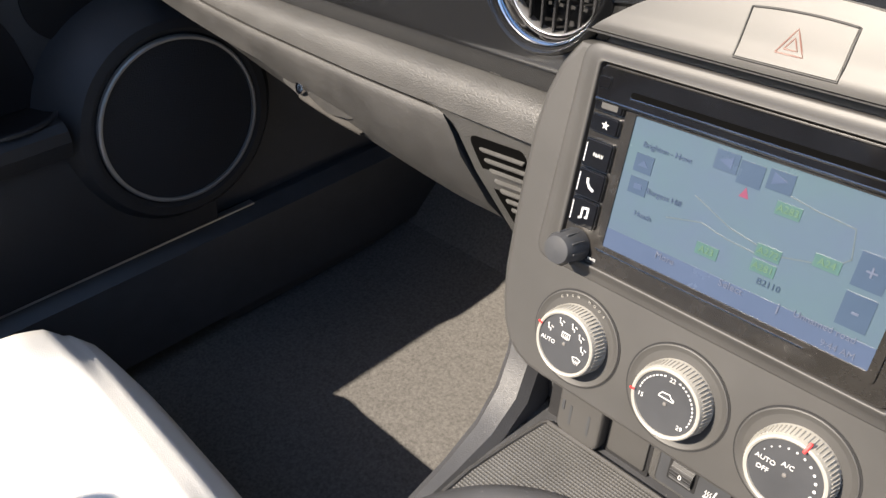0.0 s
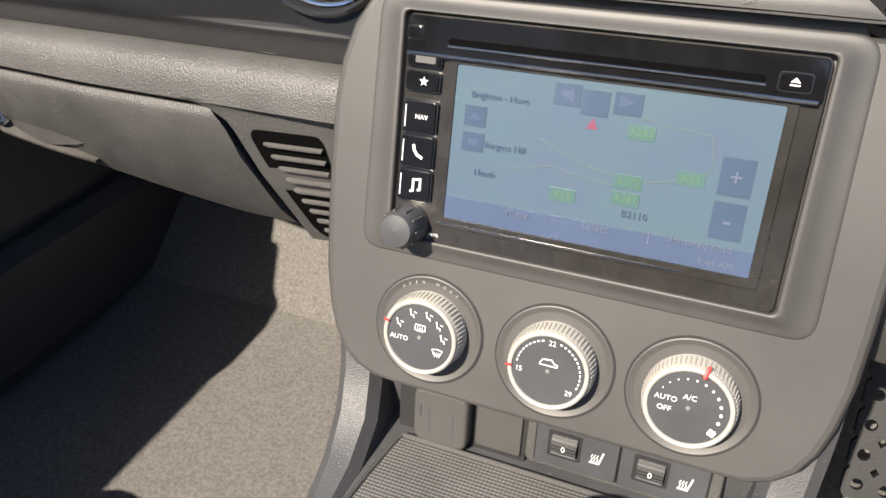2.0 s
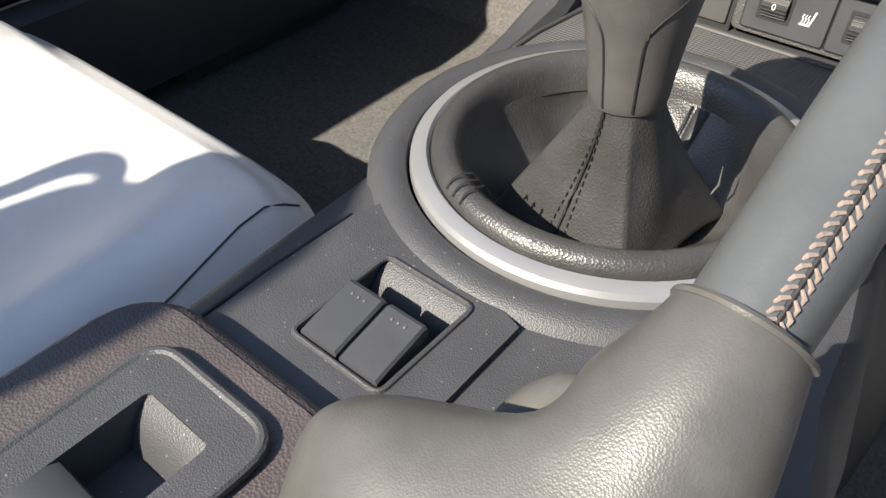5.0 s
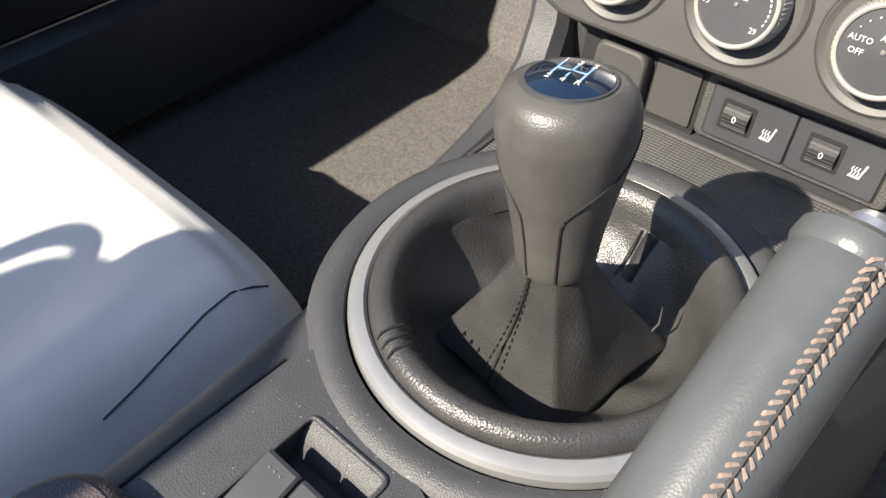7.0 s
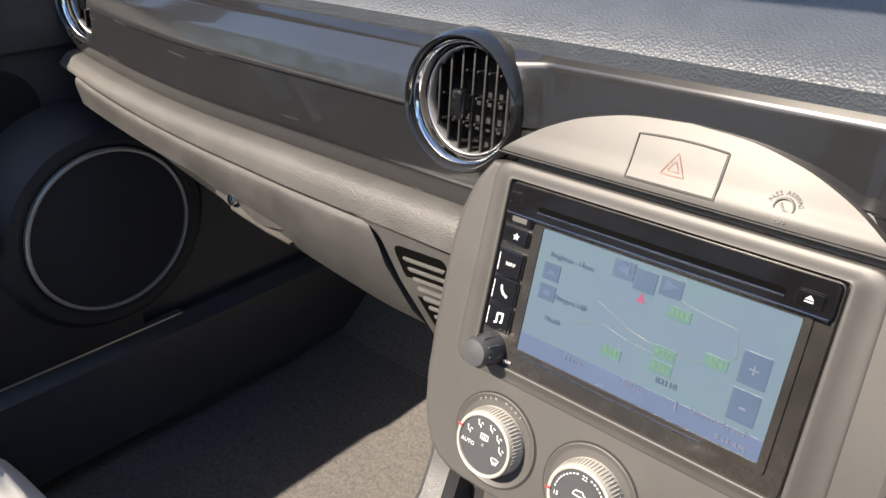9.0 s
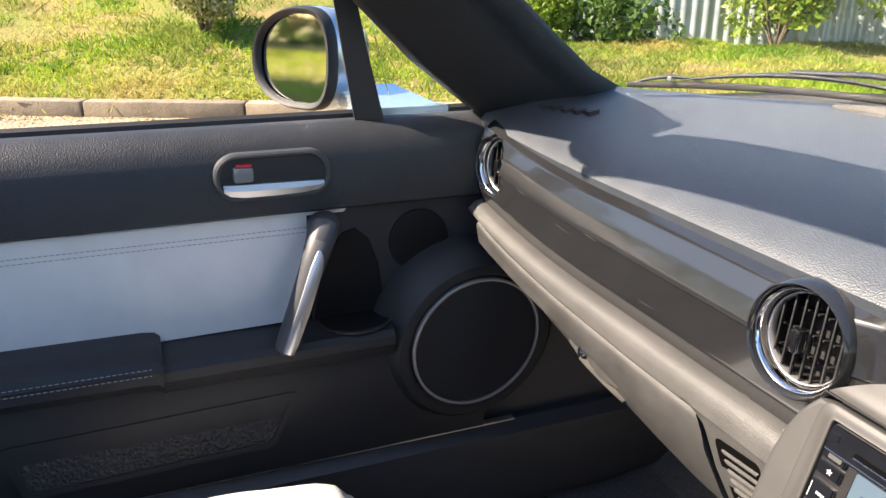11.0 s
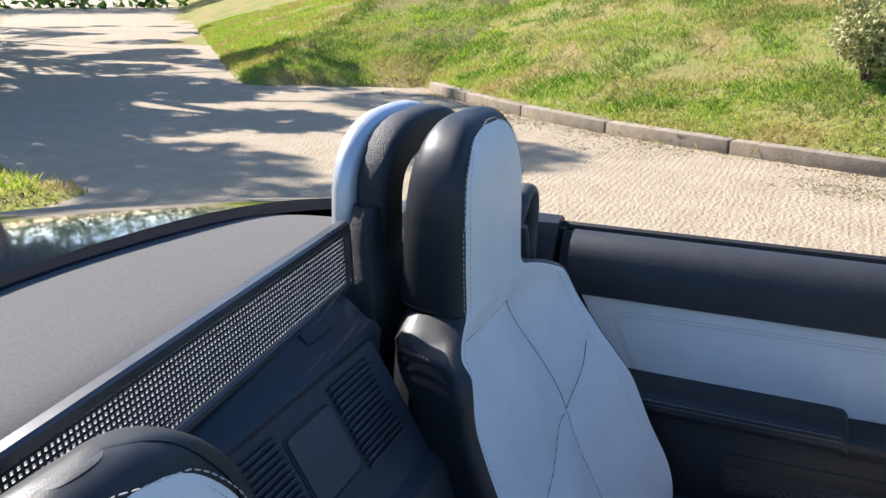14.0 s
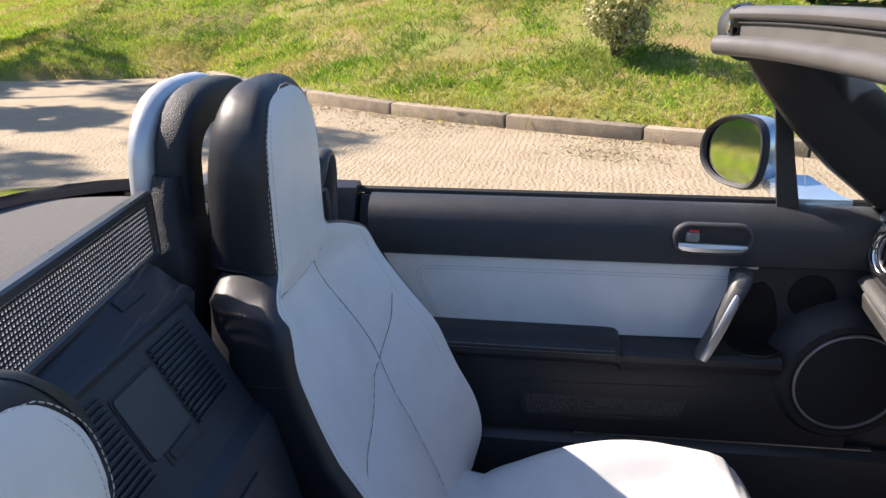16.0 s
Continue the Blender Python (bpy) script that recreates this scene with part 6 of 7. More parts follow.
handle = part("handle_bezel", soft_rim(hb, hi_, DP, [(0, 0.004), (0.15, 0.0105), (0.45, 0.0125), (0.8, 0.0115), (1.0, 0.008)]), DARK_PLASTIC, door, "inner door handle in a black bezel")
part("handle_cup", slab(hi_, DP, -0.03, 0.0085, 0.0), RUBBER, handle)
part("handle_lever", loft([[DP @ Vector((y, zb, 0.0095)), DP @ Vector((y, zb - 0.001, 0.0155)), DP @ Vector((y, (zb + zt) / 2, 0.0180)), DP @ Vector((y, zt, 0.0160)), DP @ Vector((y, zt, 0.0095))] for y, zb, zt in ((0.131, 0.774, 0.7815), (0.138, 0.769, 0.7815), (0.155, 0.7665, 0.781), (0.19, 0.7660, 0.7805), (0.225, 0.767, 0.780), (0.243, 0.7695, 0.7795), (0.250, 0.774, 0.779))]), SATIN, handle)
lock = part("lock_tab", box((-0.690, 0.1545, 0.7925), (0.014, 0.024, 0.019), 0.004), mat("grey_lock_tab", (0.16, 0.16, 0.16), 0.5), handle, "grey lock tab showing red")
part("red_flag", box((-0.6900, 0.1560, 0.8035), (0.010, 0.018, 0.0025), 0.0008), mat("red_flag_paint", (0.70, 0.03, 0.05), 0.4), lock)
part("door_end", door_loft([(-0.770, 0.835), (-0.735, 0.838), (-0.715, 0.80), (-0.70, 0.60), (-0.70, 0.40), (-0.770, 0.40)], -0.455, -0.437, 2), RUBBER, door)

# trim behind the door
quarter = thing("quarter_trim", "black padded trim behind the door", "trim")
rings = []
for y, w in ((-0.462, 0.0), (-0.50, 0.004), (-0.55, 0.012), (-0.60, 0.03), (-0.66, 0.06)):
    rings.append([(-0.775, y, 0.40), (-0.775, y, 0.850), (-0.755, y, 0.862), (-0.725 + w, y, 0.855), (-0.695 + w, y, 0.80), (-0.68 + w, y, 0.60), (-0.68 + w, y, 0.40)])
part("padding", loft(rings), LEATHER_BLACK, quarter)
belt = thing("belt_guide", "black plastic seat belt guide arch on the seat shoulder", "belt guide")
arch_pts = curve_through([(-0.474, -0.500, 0.83), (-0.480, -0.480, 0.89), (-0.485, -0.466, 0.932), (-0.497, -0.462, 0.957), (-0.516, -0.462, 0.966), (-0.536, -0.462, 0.955), (-0.550, -0.464, 0.925), (-0.559, -0.468, 0.885), (-0.562, -0.470, 0.84), (-0.563, -0.470, 0.80)], 5)
part("loop", sweep(arch_pts, 0.0085, 14, flat=1.6, ref=(0, 1, 0)), DARK_PLASTIC, belt, smooth=60)
part("belt_stay", sweep([(-0.540, -0.468, 0.842), (-0.532, -0.466, 0.880), (-0.520, -0.466, 0.905)], 0.005, 10, flat=1.4, ref=(0, 1, 0)), DARK_PLASTIC, belt, smooth=60)
part("base_plate", box((-0.515, -0.500, 0.832), (0.14, 0.022, 0.075), 0.006), DARK_PLASTIC, belt)


# ---- seats ----
seat = thing("bucket_seat", "pale grey leather bucket seat with black sides", "car seat", "two seats")
SX = -0.39
BACK = [  # height, half width, front, back, bolster, middle
    (0.34, 0.215, -0.25, -0.36, 0.03, -0.39), (0.42, 0.225, -0.275, -0.4, 0.07, -0.39), (0.5, 0.229, -0.315, -0.44, 0.09, -0.39), (0.56, 0.229, -0.354, -0.465, 0.092, -0.39), (0.62, 0.2278, -0.39, -0.495, 0.088, -0.3893), (0.68, 0.225, -0.422, -0.523, 0.076, -0.387),
    (0.73, 0.224, -0.443, -0.54, 0.067, -0.384), (0.77, 0.222, -0.457, -0.55, 0.061, -0.381), (0.8, 0.217, -0.462, -0.555, 0.057, -0.377), (0.825, 0.2044, -0.460, -0.558, 0.049, -0.3722), (0.84, 0.1854, -0.456, -0.559, 0.03, -0.3614), (0.85, 0.1632, -0.453, -0.559, 0.019, -0.3562),
    (0.858, 0.1401, -0.45, -0.559, 0.011, -0.3521), (0.866, 0.117, -0.448, -0.558, 0.005, -0.349), (0.88, 0.1095, -0.447, -0.557, 0.002, -0.348), (0.95, 0.11, -0.447, -0.552, 0.0, -0.348), (0.99, 0.11, -0.448, -0.547, 0.0, -0.348), (1.02, 0.107, -0.45, -0.543, 0.0, -0.348),
    (1.045, 0.101, -0.453, -0.538, 0.0, -0.348), (1.065, 0.091, -0.457, -0.532, 0.0, -0.348), (1.082, 0.0777, -0.463, -0.525, 0.0, -0.3497), (1.093, 0.06328, -0.469, -0.518, 0.0, -0.3533), (1.1, 0.04566, -0.476, -0.51, 0.0, -0.3576), (1.104, 0.02002, -0.485, -0.5, 0.0, -0.364)]


SEAM_LINES = [curve_through(p) for p in (
    [(-0.252, 0.822), (-0.30, 0.812), (-0.38, 0.808), (-0.452, 0.808)],
    [(-0.452, 0.808), (-0.480, 0.752), (-0.502, 0.697), (-0.510, 0.650), (-0.506, 0.612), (-0.488, 0.54), (-0.478, 0.46), (-0.482, 0.38)],
    [(-0.508, 0.614), (-0.540, 0.637), (-0.566, 0.664), (-0.588, 0.700)],
    [(-0.500, 0.610), (-0.440, 0.594), (-0.38, 0.578), (-0.32, 0.566), (-0.255, 0.556)])]
SEAM_POINTS = np.array([tuple(q) for line in SEAM_LINES for q in line])


def crease(x, z):
    """How deep the cover is drawn in beside its seams."""
    d = np.hypot(SEAM_POINTS[:, 0] - x, SEAM_POINTS[:, 1] - z).min()
    return 0.0050 * math.exp(-(d / 0.010) ** 2) + 0.0045 * math.exp(-(d / 0.034) ** 2)


def back_front(u, z, lift=0.0):
    w, f, b, bol, mid = smooth_table(BACK, z)
    e = abs(u)
    if u < 0:
        bol *= 1 + 0.38 * math.exp(-((z - 0.68) / 0.10) ** 2)
    else:
        bol *= 1 - 0.42 * min(1.0, max(0.0, (0.80 - z) / 0.16))
    x = mid + u * w
    swell = 0.006 * math.sin(math.pi * min(1.0, max(0.0, (z - 0.44) / 0.36))) * math.cos(u * 2.4)
    return Vector((x, f + bol * max(0.0, (e - 0.30) / 0.70) ** 1.9 - 0.005 * e ** 6 + 0.003 * (1 - u * u) + swell - crease(x, z) + lift, z))


def back_at(x, z, lift=0.0015):
    row = smooth_table(BACK, z)
    return back_front((x - row[4]) / row[0], z, lift)


def back_rear(u, z):
    w, f, b, bol, mid = smooth_table(BACK, z)
    return Vector((mid + u * w, b + 0.03 * abs(u) ** 4, z))


zs = []
for a, b in zip(BACK, BACK[1:]):
    n = max(3, round((b[0] - a[0]) / 0.006))
    zs += [a[0] + (b[0] - a[0]) * k / n for k in range(n)]
zs.append(BACK[-1][0])
us = [-1 + 2 * i / 80 for i in range(81)]


def panel_share(z):
    """How wide the pale panel is: it narrows to a dome under the black edge."""
    if z < 0.98:
        return 1.0
    inset = 0.014 * min(1.0, (z - 0.98) / 0.08)
    return min(1.0, max(0.0, smooth_table(BACK, min(z + inset, 1.1039))[0] / smooth_table(BACK, z)[0]))


zp = [z for z in zs if z <= 1.082] + [1.084, 1.086, 1.088, 1.0895]
top_z = [0.975 + 0.125 * k / 30 for k in range(31)] + [1.102, 1.104]
front = part("backrest_front", loft([[back_front(u * panel_share(z), z, 0.0008 * (z > 0.99)) for u in us] for z in zp], closed=False), LEATHER_LIGHT, seat, "pale grey leather backrest facing", smooth=70)
part("headrest_top", loft([[back_front(u, z, -0.0012) for u in us] for z in top_z], closed=False), LEATHER_BLACK, seat, "black leather headrest edge", smooth=70)
SIDE_LOW = [(0.0, 0.0), (0.7, 0.025), (1.0, 0.07), (1.0, 0.14), (0.90, 0.26), (0.65, 0.40), (0.25, 0.55), (-0.4, 0.70), (-1.4, 0.83), (-2.8, 0.92), (-4.2, 0.97)]
SIDE_HIGH = [(0.0, 0.0), (0.45, 0.03), (0.80, 0.08), (1.0, 0.18), (1.0, 0.32), (0.95, 0.48), (0.7, 0.64), (0.2, 0.78), (-0.8, 0.89), (-2.2, 0.95), (-3.6, 0.98)]


def flare(q, z):
    """The side leans out towards its foot."""
    return 0.004 * min(1.0, max(0.0, (z - 0.71) / 0.13)) * ease(q / 0.25)


def side_point(s, p, q, z):
    w, f, b, bol, mid = smooth_table(BACK, z)
    e = back_front(s, z)
    bulge = min(0.018, (e.y - b) * 0.14, w * 0.16)
    x = e.x + s * (bulge * p - flare(q, z))
    if s > 0 and z > 0.835:
        stand = -0.178 - 0.046 * ((z - 0.835) / 0.037) ** 2.4
        x += max(0.0, stand - x) * ease((q - 0.02) / 0.16) * (1 - ease((q - 0.60) / 0.30))
    return Vector((x, e.y - (e.y - b) * q + 0.008 * q * ease((z - 0.76) / 0.06), z))


rings = []
for z in [k for k in zs if k <= 0.872]:
    rear = [back_rear(u, z) + Vector((0, 0.008 * ease((z - 0.76) / 0.06), 0)) for u in (0.6, 0.3, 0, -0.3, -0.6)]
    rings.append([side_point(1, p, q, z) for p, q in SIDE_LOW] + rear + [side_point(-1, p, q, z) for p, q in reversed(SIDE_LOW)])
bm = loft(rings, closed=False)
bm.faces.new([bm.verts.new(p) for p in rings[-1]])
bmesh.ops.remove_doubles(bm, verts=bm.verts, dist=1e-4)
shell = part("backrest_shell", bm, LEATHER_BLACK, seat, "black leather sides and back", smooth=70)


def head_edge(s, z):
    """The front edge of the headrest cover, carried down over the shoulder."""
    e = back_front(s, max(z, 0.88))
    return e if z >= 0.88 else Vector((e.x, back_at(e.x, z).y - 0.0015, z))


def cover_point(s, p, q, t):
    low = 0.826 + (0.046 * ease(q / 0.32) + 0.004 * q if s > 0 else 0.050 * q)
    z = low + (1.104 - low) * t
    w, f, b, bol, mid = smooth_table(BACK, max(z, 0.88))
    e = head_edge(s, z)
    bulge = min(0.019, (e.y - b) * 0.15, w * 0.17) * (1.5 if s < 0 and p > 0 else 1.0)
    return Vector((e.x + s * bulge * p, e.y - (e.y - b) * q, z))


rings = []
for k in range(61):
    t = 1 - (1 - k / 60) ** 1.5
    rear = [back_rear(u, max(0.876 + (1.104 - 0.876) * t, 0.88)) for u in (0.3, 0.15, 0, -0.15, -0.3)]
    rear = [Vector((p.x, p.y, 0.876 + (1.104 - 0.876) * t)) for p in rear]
    rings.append([cover_point(1, p, q, t) for p, q in SIDE_HIGH] + rear + [cover_point(-1, p, q, t) for p, q in reversed(SIDE_HIGH)])
bm = loft(rings, closed=False)
crown = [back_front(u, zs[-1]) for u in us] + rings[-1][1:-1]
tip = bm.verts.new(sum(crown, Vector()) / len(crown) + Vector((0, 0, 0.0012)))
crown = [bm.verts.new(p) for p in crown]
for a_, b_ in zip(crown, crown[1:] + crown[:1]):
    bm.faces.new((a_, b_, tip))
bmesh.ops.remove_doubles(bm, verts=bm.verts, dist=1e-4)
cover = part("headrest_cover", bm, LEATHER_BLACK, seat, "black leather headrest sides and back", smooth=70)
for s in (1, -1):
    part("hem", sweep([cover_point(s, p, q, 0.0) for p, q in SIDE_HIGH], 0.0013, 8), LEATHER_BLACK, cover)
    edge = [back_front(s, z) + Vector((s * 0.0112, -0.0072, 0)) for z in [0.36 + 0.0125 * k for k in range(40)] if z <= 0.842]
    part("edge_stitching", stitches(edge, 0.0050, 0.0024, 0.0006), THREAD, shell)
    part("side_seam", sweep([side_point(s, lerp_table([(b_, a_) for a_, b_ in SIDE_LOW], q)[0] + 0.03, q, 0.760 - 0.016 * q) for q in [0.05 + 0.09 * k for k in range(10)]], 0.0010, 6), RUBBER, shell)
dome = [0.832 + 0.008 * k for k in range(32)] + [1.0895]


def dome_point(s, z):
    e = head_edge(s, z) if z < 0.98 else back_front(s * panel_share(z), z)
    return e + Vector((s * 0.0042, -0.0012 if z < 0.98 else 0.0012, 0.0))


over = [dome_point(-1, z) for z in dome] + [back_front(u, 1.0935, 0.0010) for u in (-0.2, 0.0, 0.2)] + [dome_point(1, z) for z in reversed(dome)]
part("edge_stitching", stitches(over, 0.0050, 0.0024, 0.0006), THREAD, cover)
for s in (1, -1):
    part("inner_stitching", stitches([back_front(s * 0.93 * panel_share(z), z, 0.0010) for z in [0.50 + 0.012 * k for k in range(48)]], 0.005, 0.002, 0.0003), GREY_THREAD, front)
SEAM = mat("leather_seam", (0.055, 0.055, 0.06), 0.8)
for line in SEAM_LINES:
    part("seam", sweep([back_at(p.x, p.y, 0.0) for p in line], 0.0010, 6), SEAM, front)


CUSHION = [  # along, height of the middle
    (-0.30, 0.372), (-0.25, 0.362), (-0.20, 0.354), (-0.14, 0.352), (-0.08, 0.356), (-0.02, 0.363), (0.04, 0.372), (0.09, 0.380), (0.135, 0.388), (0.17, 0.398), (0.20, 0.408), (0.225, 0.413), (0.246, 0.405), (0.262, 0.385), (0.274, 0.350), (0.281, 0.30)]


def cushion(u, v):
    k = v * (len(CUSHION) - 1)
    i = min(int(k), len(CUSHION) - 2)
    f = k - i
    y, z = (CUSHION[i][n] + (CUSHION[i + 1][n] - CUSHION[i][n]) * f for n in (0, 1))
    e = abs(u)
    along = math.sin(math.pi * min(1.0, max(0.0, (y + 0.20) / 0.44))) ** 0.8
    high = 0.082 if u < 0 else 0.040
    roll = high * along * math.exp(-((e - 0.74) / 0.25) ** 2)
    return Vector((SX + u * 0.214, y - 0.022 * e ** 4 * max(0.0, (v - 0.5) / 0.5), z + roll - 0.050 * max(0.0, (e - 0.76) / 0.24) ** 2.4))


part("cushion", surface(lambda u, v: cushion(2 * u - 1, v), 36, 60), LEATHER_LIGHT, seat, "pale grey leather seat cushion", smooth=70)
rings = []
for k in range(37):
    v = k / 36
    l, r = cushion(-1, v), cushion(1, v)
    rings.append([l, (l.x - 0.010, l.y, l.z - 0.025), (l.x - 0.010, l.y, l.z - 0.06), (l.x + 0.01, l.y, 0.22), (r.x - 0.01, r.y, 0.22), (r.x + 0.010, r.y, r.z - 0.06), (r.x + 0.010, r.y, r.z - 0.025), r])
bm = loft(rings, closed=False)
lo = [cushion(2 * i / 36 - 1, 1) for i in range(37)]
loft([lo, [(p.x, p.y - 0.01, 0.22) for p in lo]], closed=False, bm=bm)
base = part("cushion_base", bm, LEATHER_BLACK, seat, "black leather seat base", smooth=60)
seam_v = [0.50, 0.54, 0.60, 0.66, 0.72, 0.77, 0.81]
part("seam", sweep([cushion(0.90 + 0.03 * math.sin(6 * v), v) + Vector((0, 0, 0.0005)) for v in seam_v], 0.0007, 6), SEAM, base)
copy_thing(seat, Matrix.Translation((0.698, 0.045, -0.090)))

# ---- behind the seats ----
REAR_PLASTIC = mat("rear_panel_plastic", (0.02, 0.024, 0.032), 0.45, spec=0.4, bump=0.25, bscale=1400, cells=True)
hoop = thing("roll_hoop", "black roll hoop with a silver cover behind the seat", "roll hoop", "roll hoops")


def hoop_mesh(y0, y1, t, wide, zt, soft):
    """An upside-down U of rounded section between two depths."""
    pts = [(-wide, 0.76), (-wide, 0.84), (-wide * 0.995, 0.92)]
    for k in range(17):
        a = math.pi - math.pi * k / 16
        pts.append((wide * 0.985 * math.copysign(abs(math.cos(a)) ** 0.75, math.cos(a)), zt - 0.125 + 0.125 * math.sin(a) ** 0.8))
    pts += [(wide * 0.995, 0.92), (wide, 0.84), (wide, 0.76)]
    rings = []
    n = len(pts)
    for i, (x, z) in enumerate(pts):
        a, b = Vector(pts[max(0, i - 1)]), Vector(pts[min(n - 1, i + 1)])
        d = (b - a).normalized()
        nx, nz = -d.y, d.x
        o = [(-soft, y0), (-soft * 0.3, y0 + soft * 0.3), (0, y0 + soft), (0, y1 - soft), (-soft * 0.3, y1 - soft * 0.3), (-soft, y1), (-t, y1), (-t, y0)]
        rings.append([(HX + x + nx * k, yy, z + nz * k) for k, yy in o])
    return loft(rings)


HX = -0.425
part("pad", hoop_mesh(-0.622, -0.576, 0.050, 0.156, 1.092, 0.012), HOOP_SKIN, hoop, "grained black hoop padding", smooth=60)
part("silver_cover", hoop_mesh(-0.656, -0.6225, 0.052, 0.165, 1.096, 0.014), mat("silver_painted_plastic", (0.52, 0.53, 0.54), 0.38, 0.35, var=0.04), hoop, "satin silver hoop cover", smooth=60)
# Foot with an added taper up the leg that blocks sun from the seat shoulder.
rings = []
for z, x1, y0, y1 in ((0.797, -0.2150, -0.648, -0.564), (0.875, -0.2150, -0.648, -0.564), (0.890, -0.2180, -0.645, -0.566), (0.903, -0.2250, -0.640, -0.570), (0.920, -0.2345, -0.632, -0.575), (0.940, -0.2425, -0.626, -0.579), (0.960, -0.2500, -0.622, -0.582), (0.985, -0.2610, -0.620, -0.584)):
    rings.append([(-0.32, y0, z), (x1 - 0.008, y0, z), (x1, y0 + 0.008, z), (x1, y1 - 0.008, z), (x1 - 0.008, y1, z), (-0.32, y1, z)])
part("foot", loft(rings), HOOP_SKIN, hoop, smooth=60)
copy_thing(hoop, Matrix.Translation((0.91, 0, 0)))

bulkhead = thing("bulkhead_panel", "dark plastic rear bulkhead with grilles and a cubby lid", "bulkhead")
BP = frame_of((0.030, -0.506, 0.8105), (-1, 0, 0), (0, -0.5, 0.866))
rings = []
for x in steps(-0.150, 0.25, 6):
    rings.append([(x, -0.560, 0.876), (x, -0.545, 0.872), (x, -0.5385, 0.867), (x, -0.535, 0.861), (x, -0.466, 0.741), (x, -0.461, 0.734), (x, -0.453, 0.729), (x, -0.443, 0.724), (x, -0.438, 0.715), (x, -0.405, 0.58), (x, -0.40, 0.40), (x, -0.62, 0.40), (x, -0.62, 0.876)])
part("panel", loft(rings), REAR_PLASTIC, bulkhead, smooth=20)
rings = []
for x, d in ((-0.174, 0.006), (-0.171, 0.001), (-0.166, 0.0), (0.0, 0.0), (0.10, 0.0), (0.31, 0.0)):
    rings.append([(x, -0.64, 0.903 - d), (x, -0.585, 0.9025 - d), (x, -0.577, 0.8985 - d), (x, -0.556, 0.8815 - d), (x, -0.550, 0.878 - d), (x, -0.538, 0.8745 - d), (x, -0.534, 0.869 - d), (x, -0.536, 0.855), (x, -0.540, 0.80), (x, -0.64, 0.80)])
part("top_shelf", loft(rings), REAR_PLASTIC, bulkhead, smooth=40)
part("rear_shelf", box((0, -0.655, 0.62), (1.44, 0.07, 0.50), 0.01), REAR_PLASTIC, bulkhead)
co = rounded_quad([(-0.018, 0.036), (-0.018, -0.038), (0.060, -0.038), (0.060, 0.036)], 0.006)
cub = part("cubby_lid", slab(co, BP, -0.01, 0.0035, 0.0015), mat("satin_dark_lid", (0.03, 0.033, 0.038), 0.4, bump=0.2, bscale=1500), bulkhead, "satin dark cubby lid")
part("lid_gap", rim(rounded_quad([(-0.0205, 0.0385), (-0.0205, -0.038), (0.0625, -0.038), (0.0625, 0.0385)], 0.007), co, BP, -0.002, 0.0012), RUBBER, cub)
part("finger_well", slab(rounded_quad([(0.000, -0.038), (0.000, -0.056), (0.066, -0.060), (0.066, -0.020), (0.0625, -0.020), (0.0615, -0.038)], 0.002), BP, -0.01, 0.0010), RUBBER, cub)
part("lid_latch", slab(rounded_quad([(0.005, -0.041), (0.008, -0.053), (0.058, -0.056), (0.060, -0.041)], 0.003), BP, -0.01, 0.0024, 0.001), REAR_PLASTIC, cub)
for u0, u1 in ((0.070, 0.150), (-0.110, -0.028)):
    for k in range(14):
        part("grille_rib", box((0, 0, 0), (u1 - u0, 0.0034, 0.006), 0.001), REAR_PLASTIC, bulkhead).matrix_basis = BP @ Matrix.Translation(((u0 + u1) / 2, 0.046 - k * 0.0071, 0.0022))
    part("grille_floor", slab(rounded_quad([(u0 - 0.001, 0.050), (u0 - 0.001, -0.0505), (u1 + 0.001, -0.0505), (u1 + 0.001, 0.050)], 0.003), BP, -0.01, 0.0006), RUBBER, bulkhead)
part("clip", box((-0.085, -0.5685, 0.8925), (0.050, 0.016, 0.0035), 0.0012, Matrix.Rotation(radians(-39), 3, "X")), REAR_PLASTIC, bulkhead)
fl = rounded_quad([(-0.035, 0.03), (-0.035, -0.05), (0.035, -0.05), (0.035, 0.03)], 0.008)
part("lower_flap", slab(fl, frame_of((-0.035, -0.4255, 0.664), (-1, 0, 0), (0, -0.24, 0.97)), -0.005, 0.004, 0.0015), REAR_PLASTIC, bulkhead)

deflector = thing("wind_deflector", "black perforated wind deflector between the roll hoops", "wind deflector")
WD = frame_of((0.027, -0.5378, 0), (-1, -0.109, 0), (0, -0.04, 1))
part("frame", soft_rim(rounded(0.605, 0.087, 0.008, 4, -0.0515, 0.9375), rounded(0.577, 0.0645, 0.004, 4, -0.0475, 0.936), WD, [(0, -0.007), (0.0, 0.004), (0.2, 0.007), (0.8, 0.007), (1.0, 0.004), (1.0, -0.007), (0, -0.007)]), mat("satin_black_rim", (0.035, 0.035, 0.037), 0.3, spec=0.7, bump=0.05, bscale=1500), deflector, "satin black rim")
bm = bmesh.new()
edges = bmesh.new()
NX, NZ = 103, 12
cw, ch = 0.5772 / NX, 0.0660 / NZ
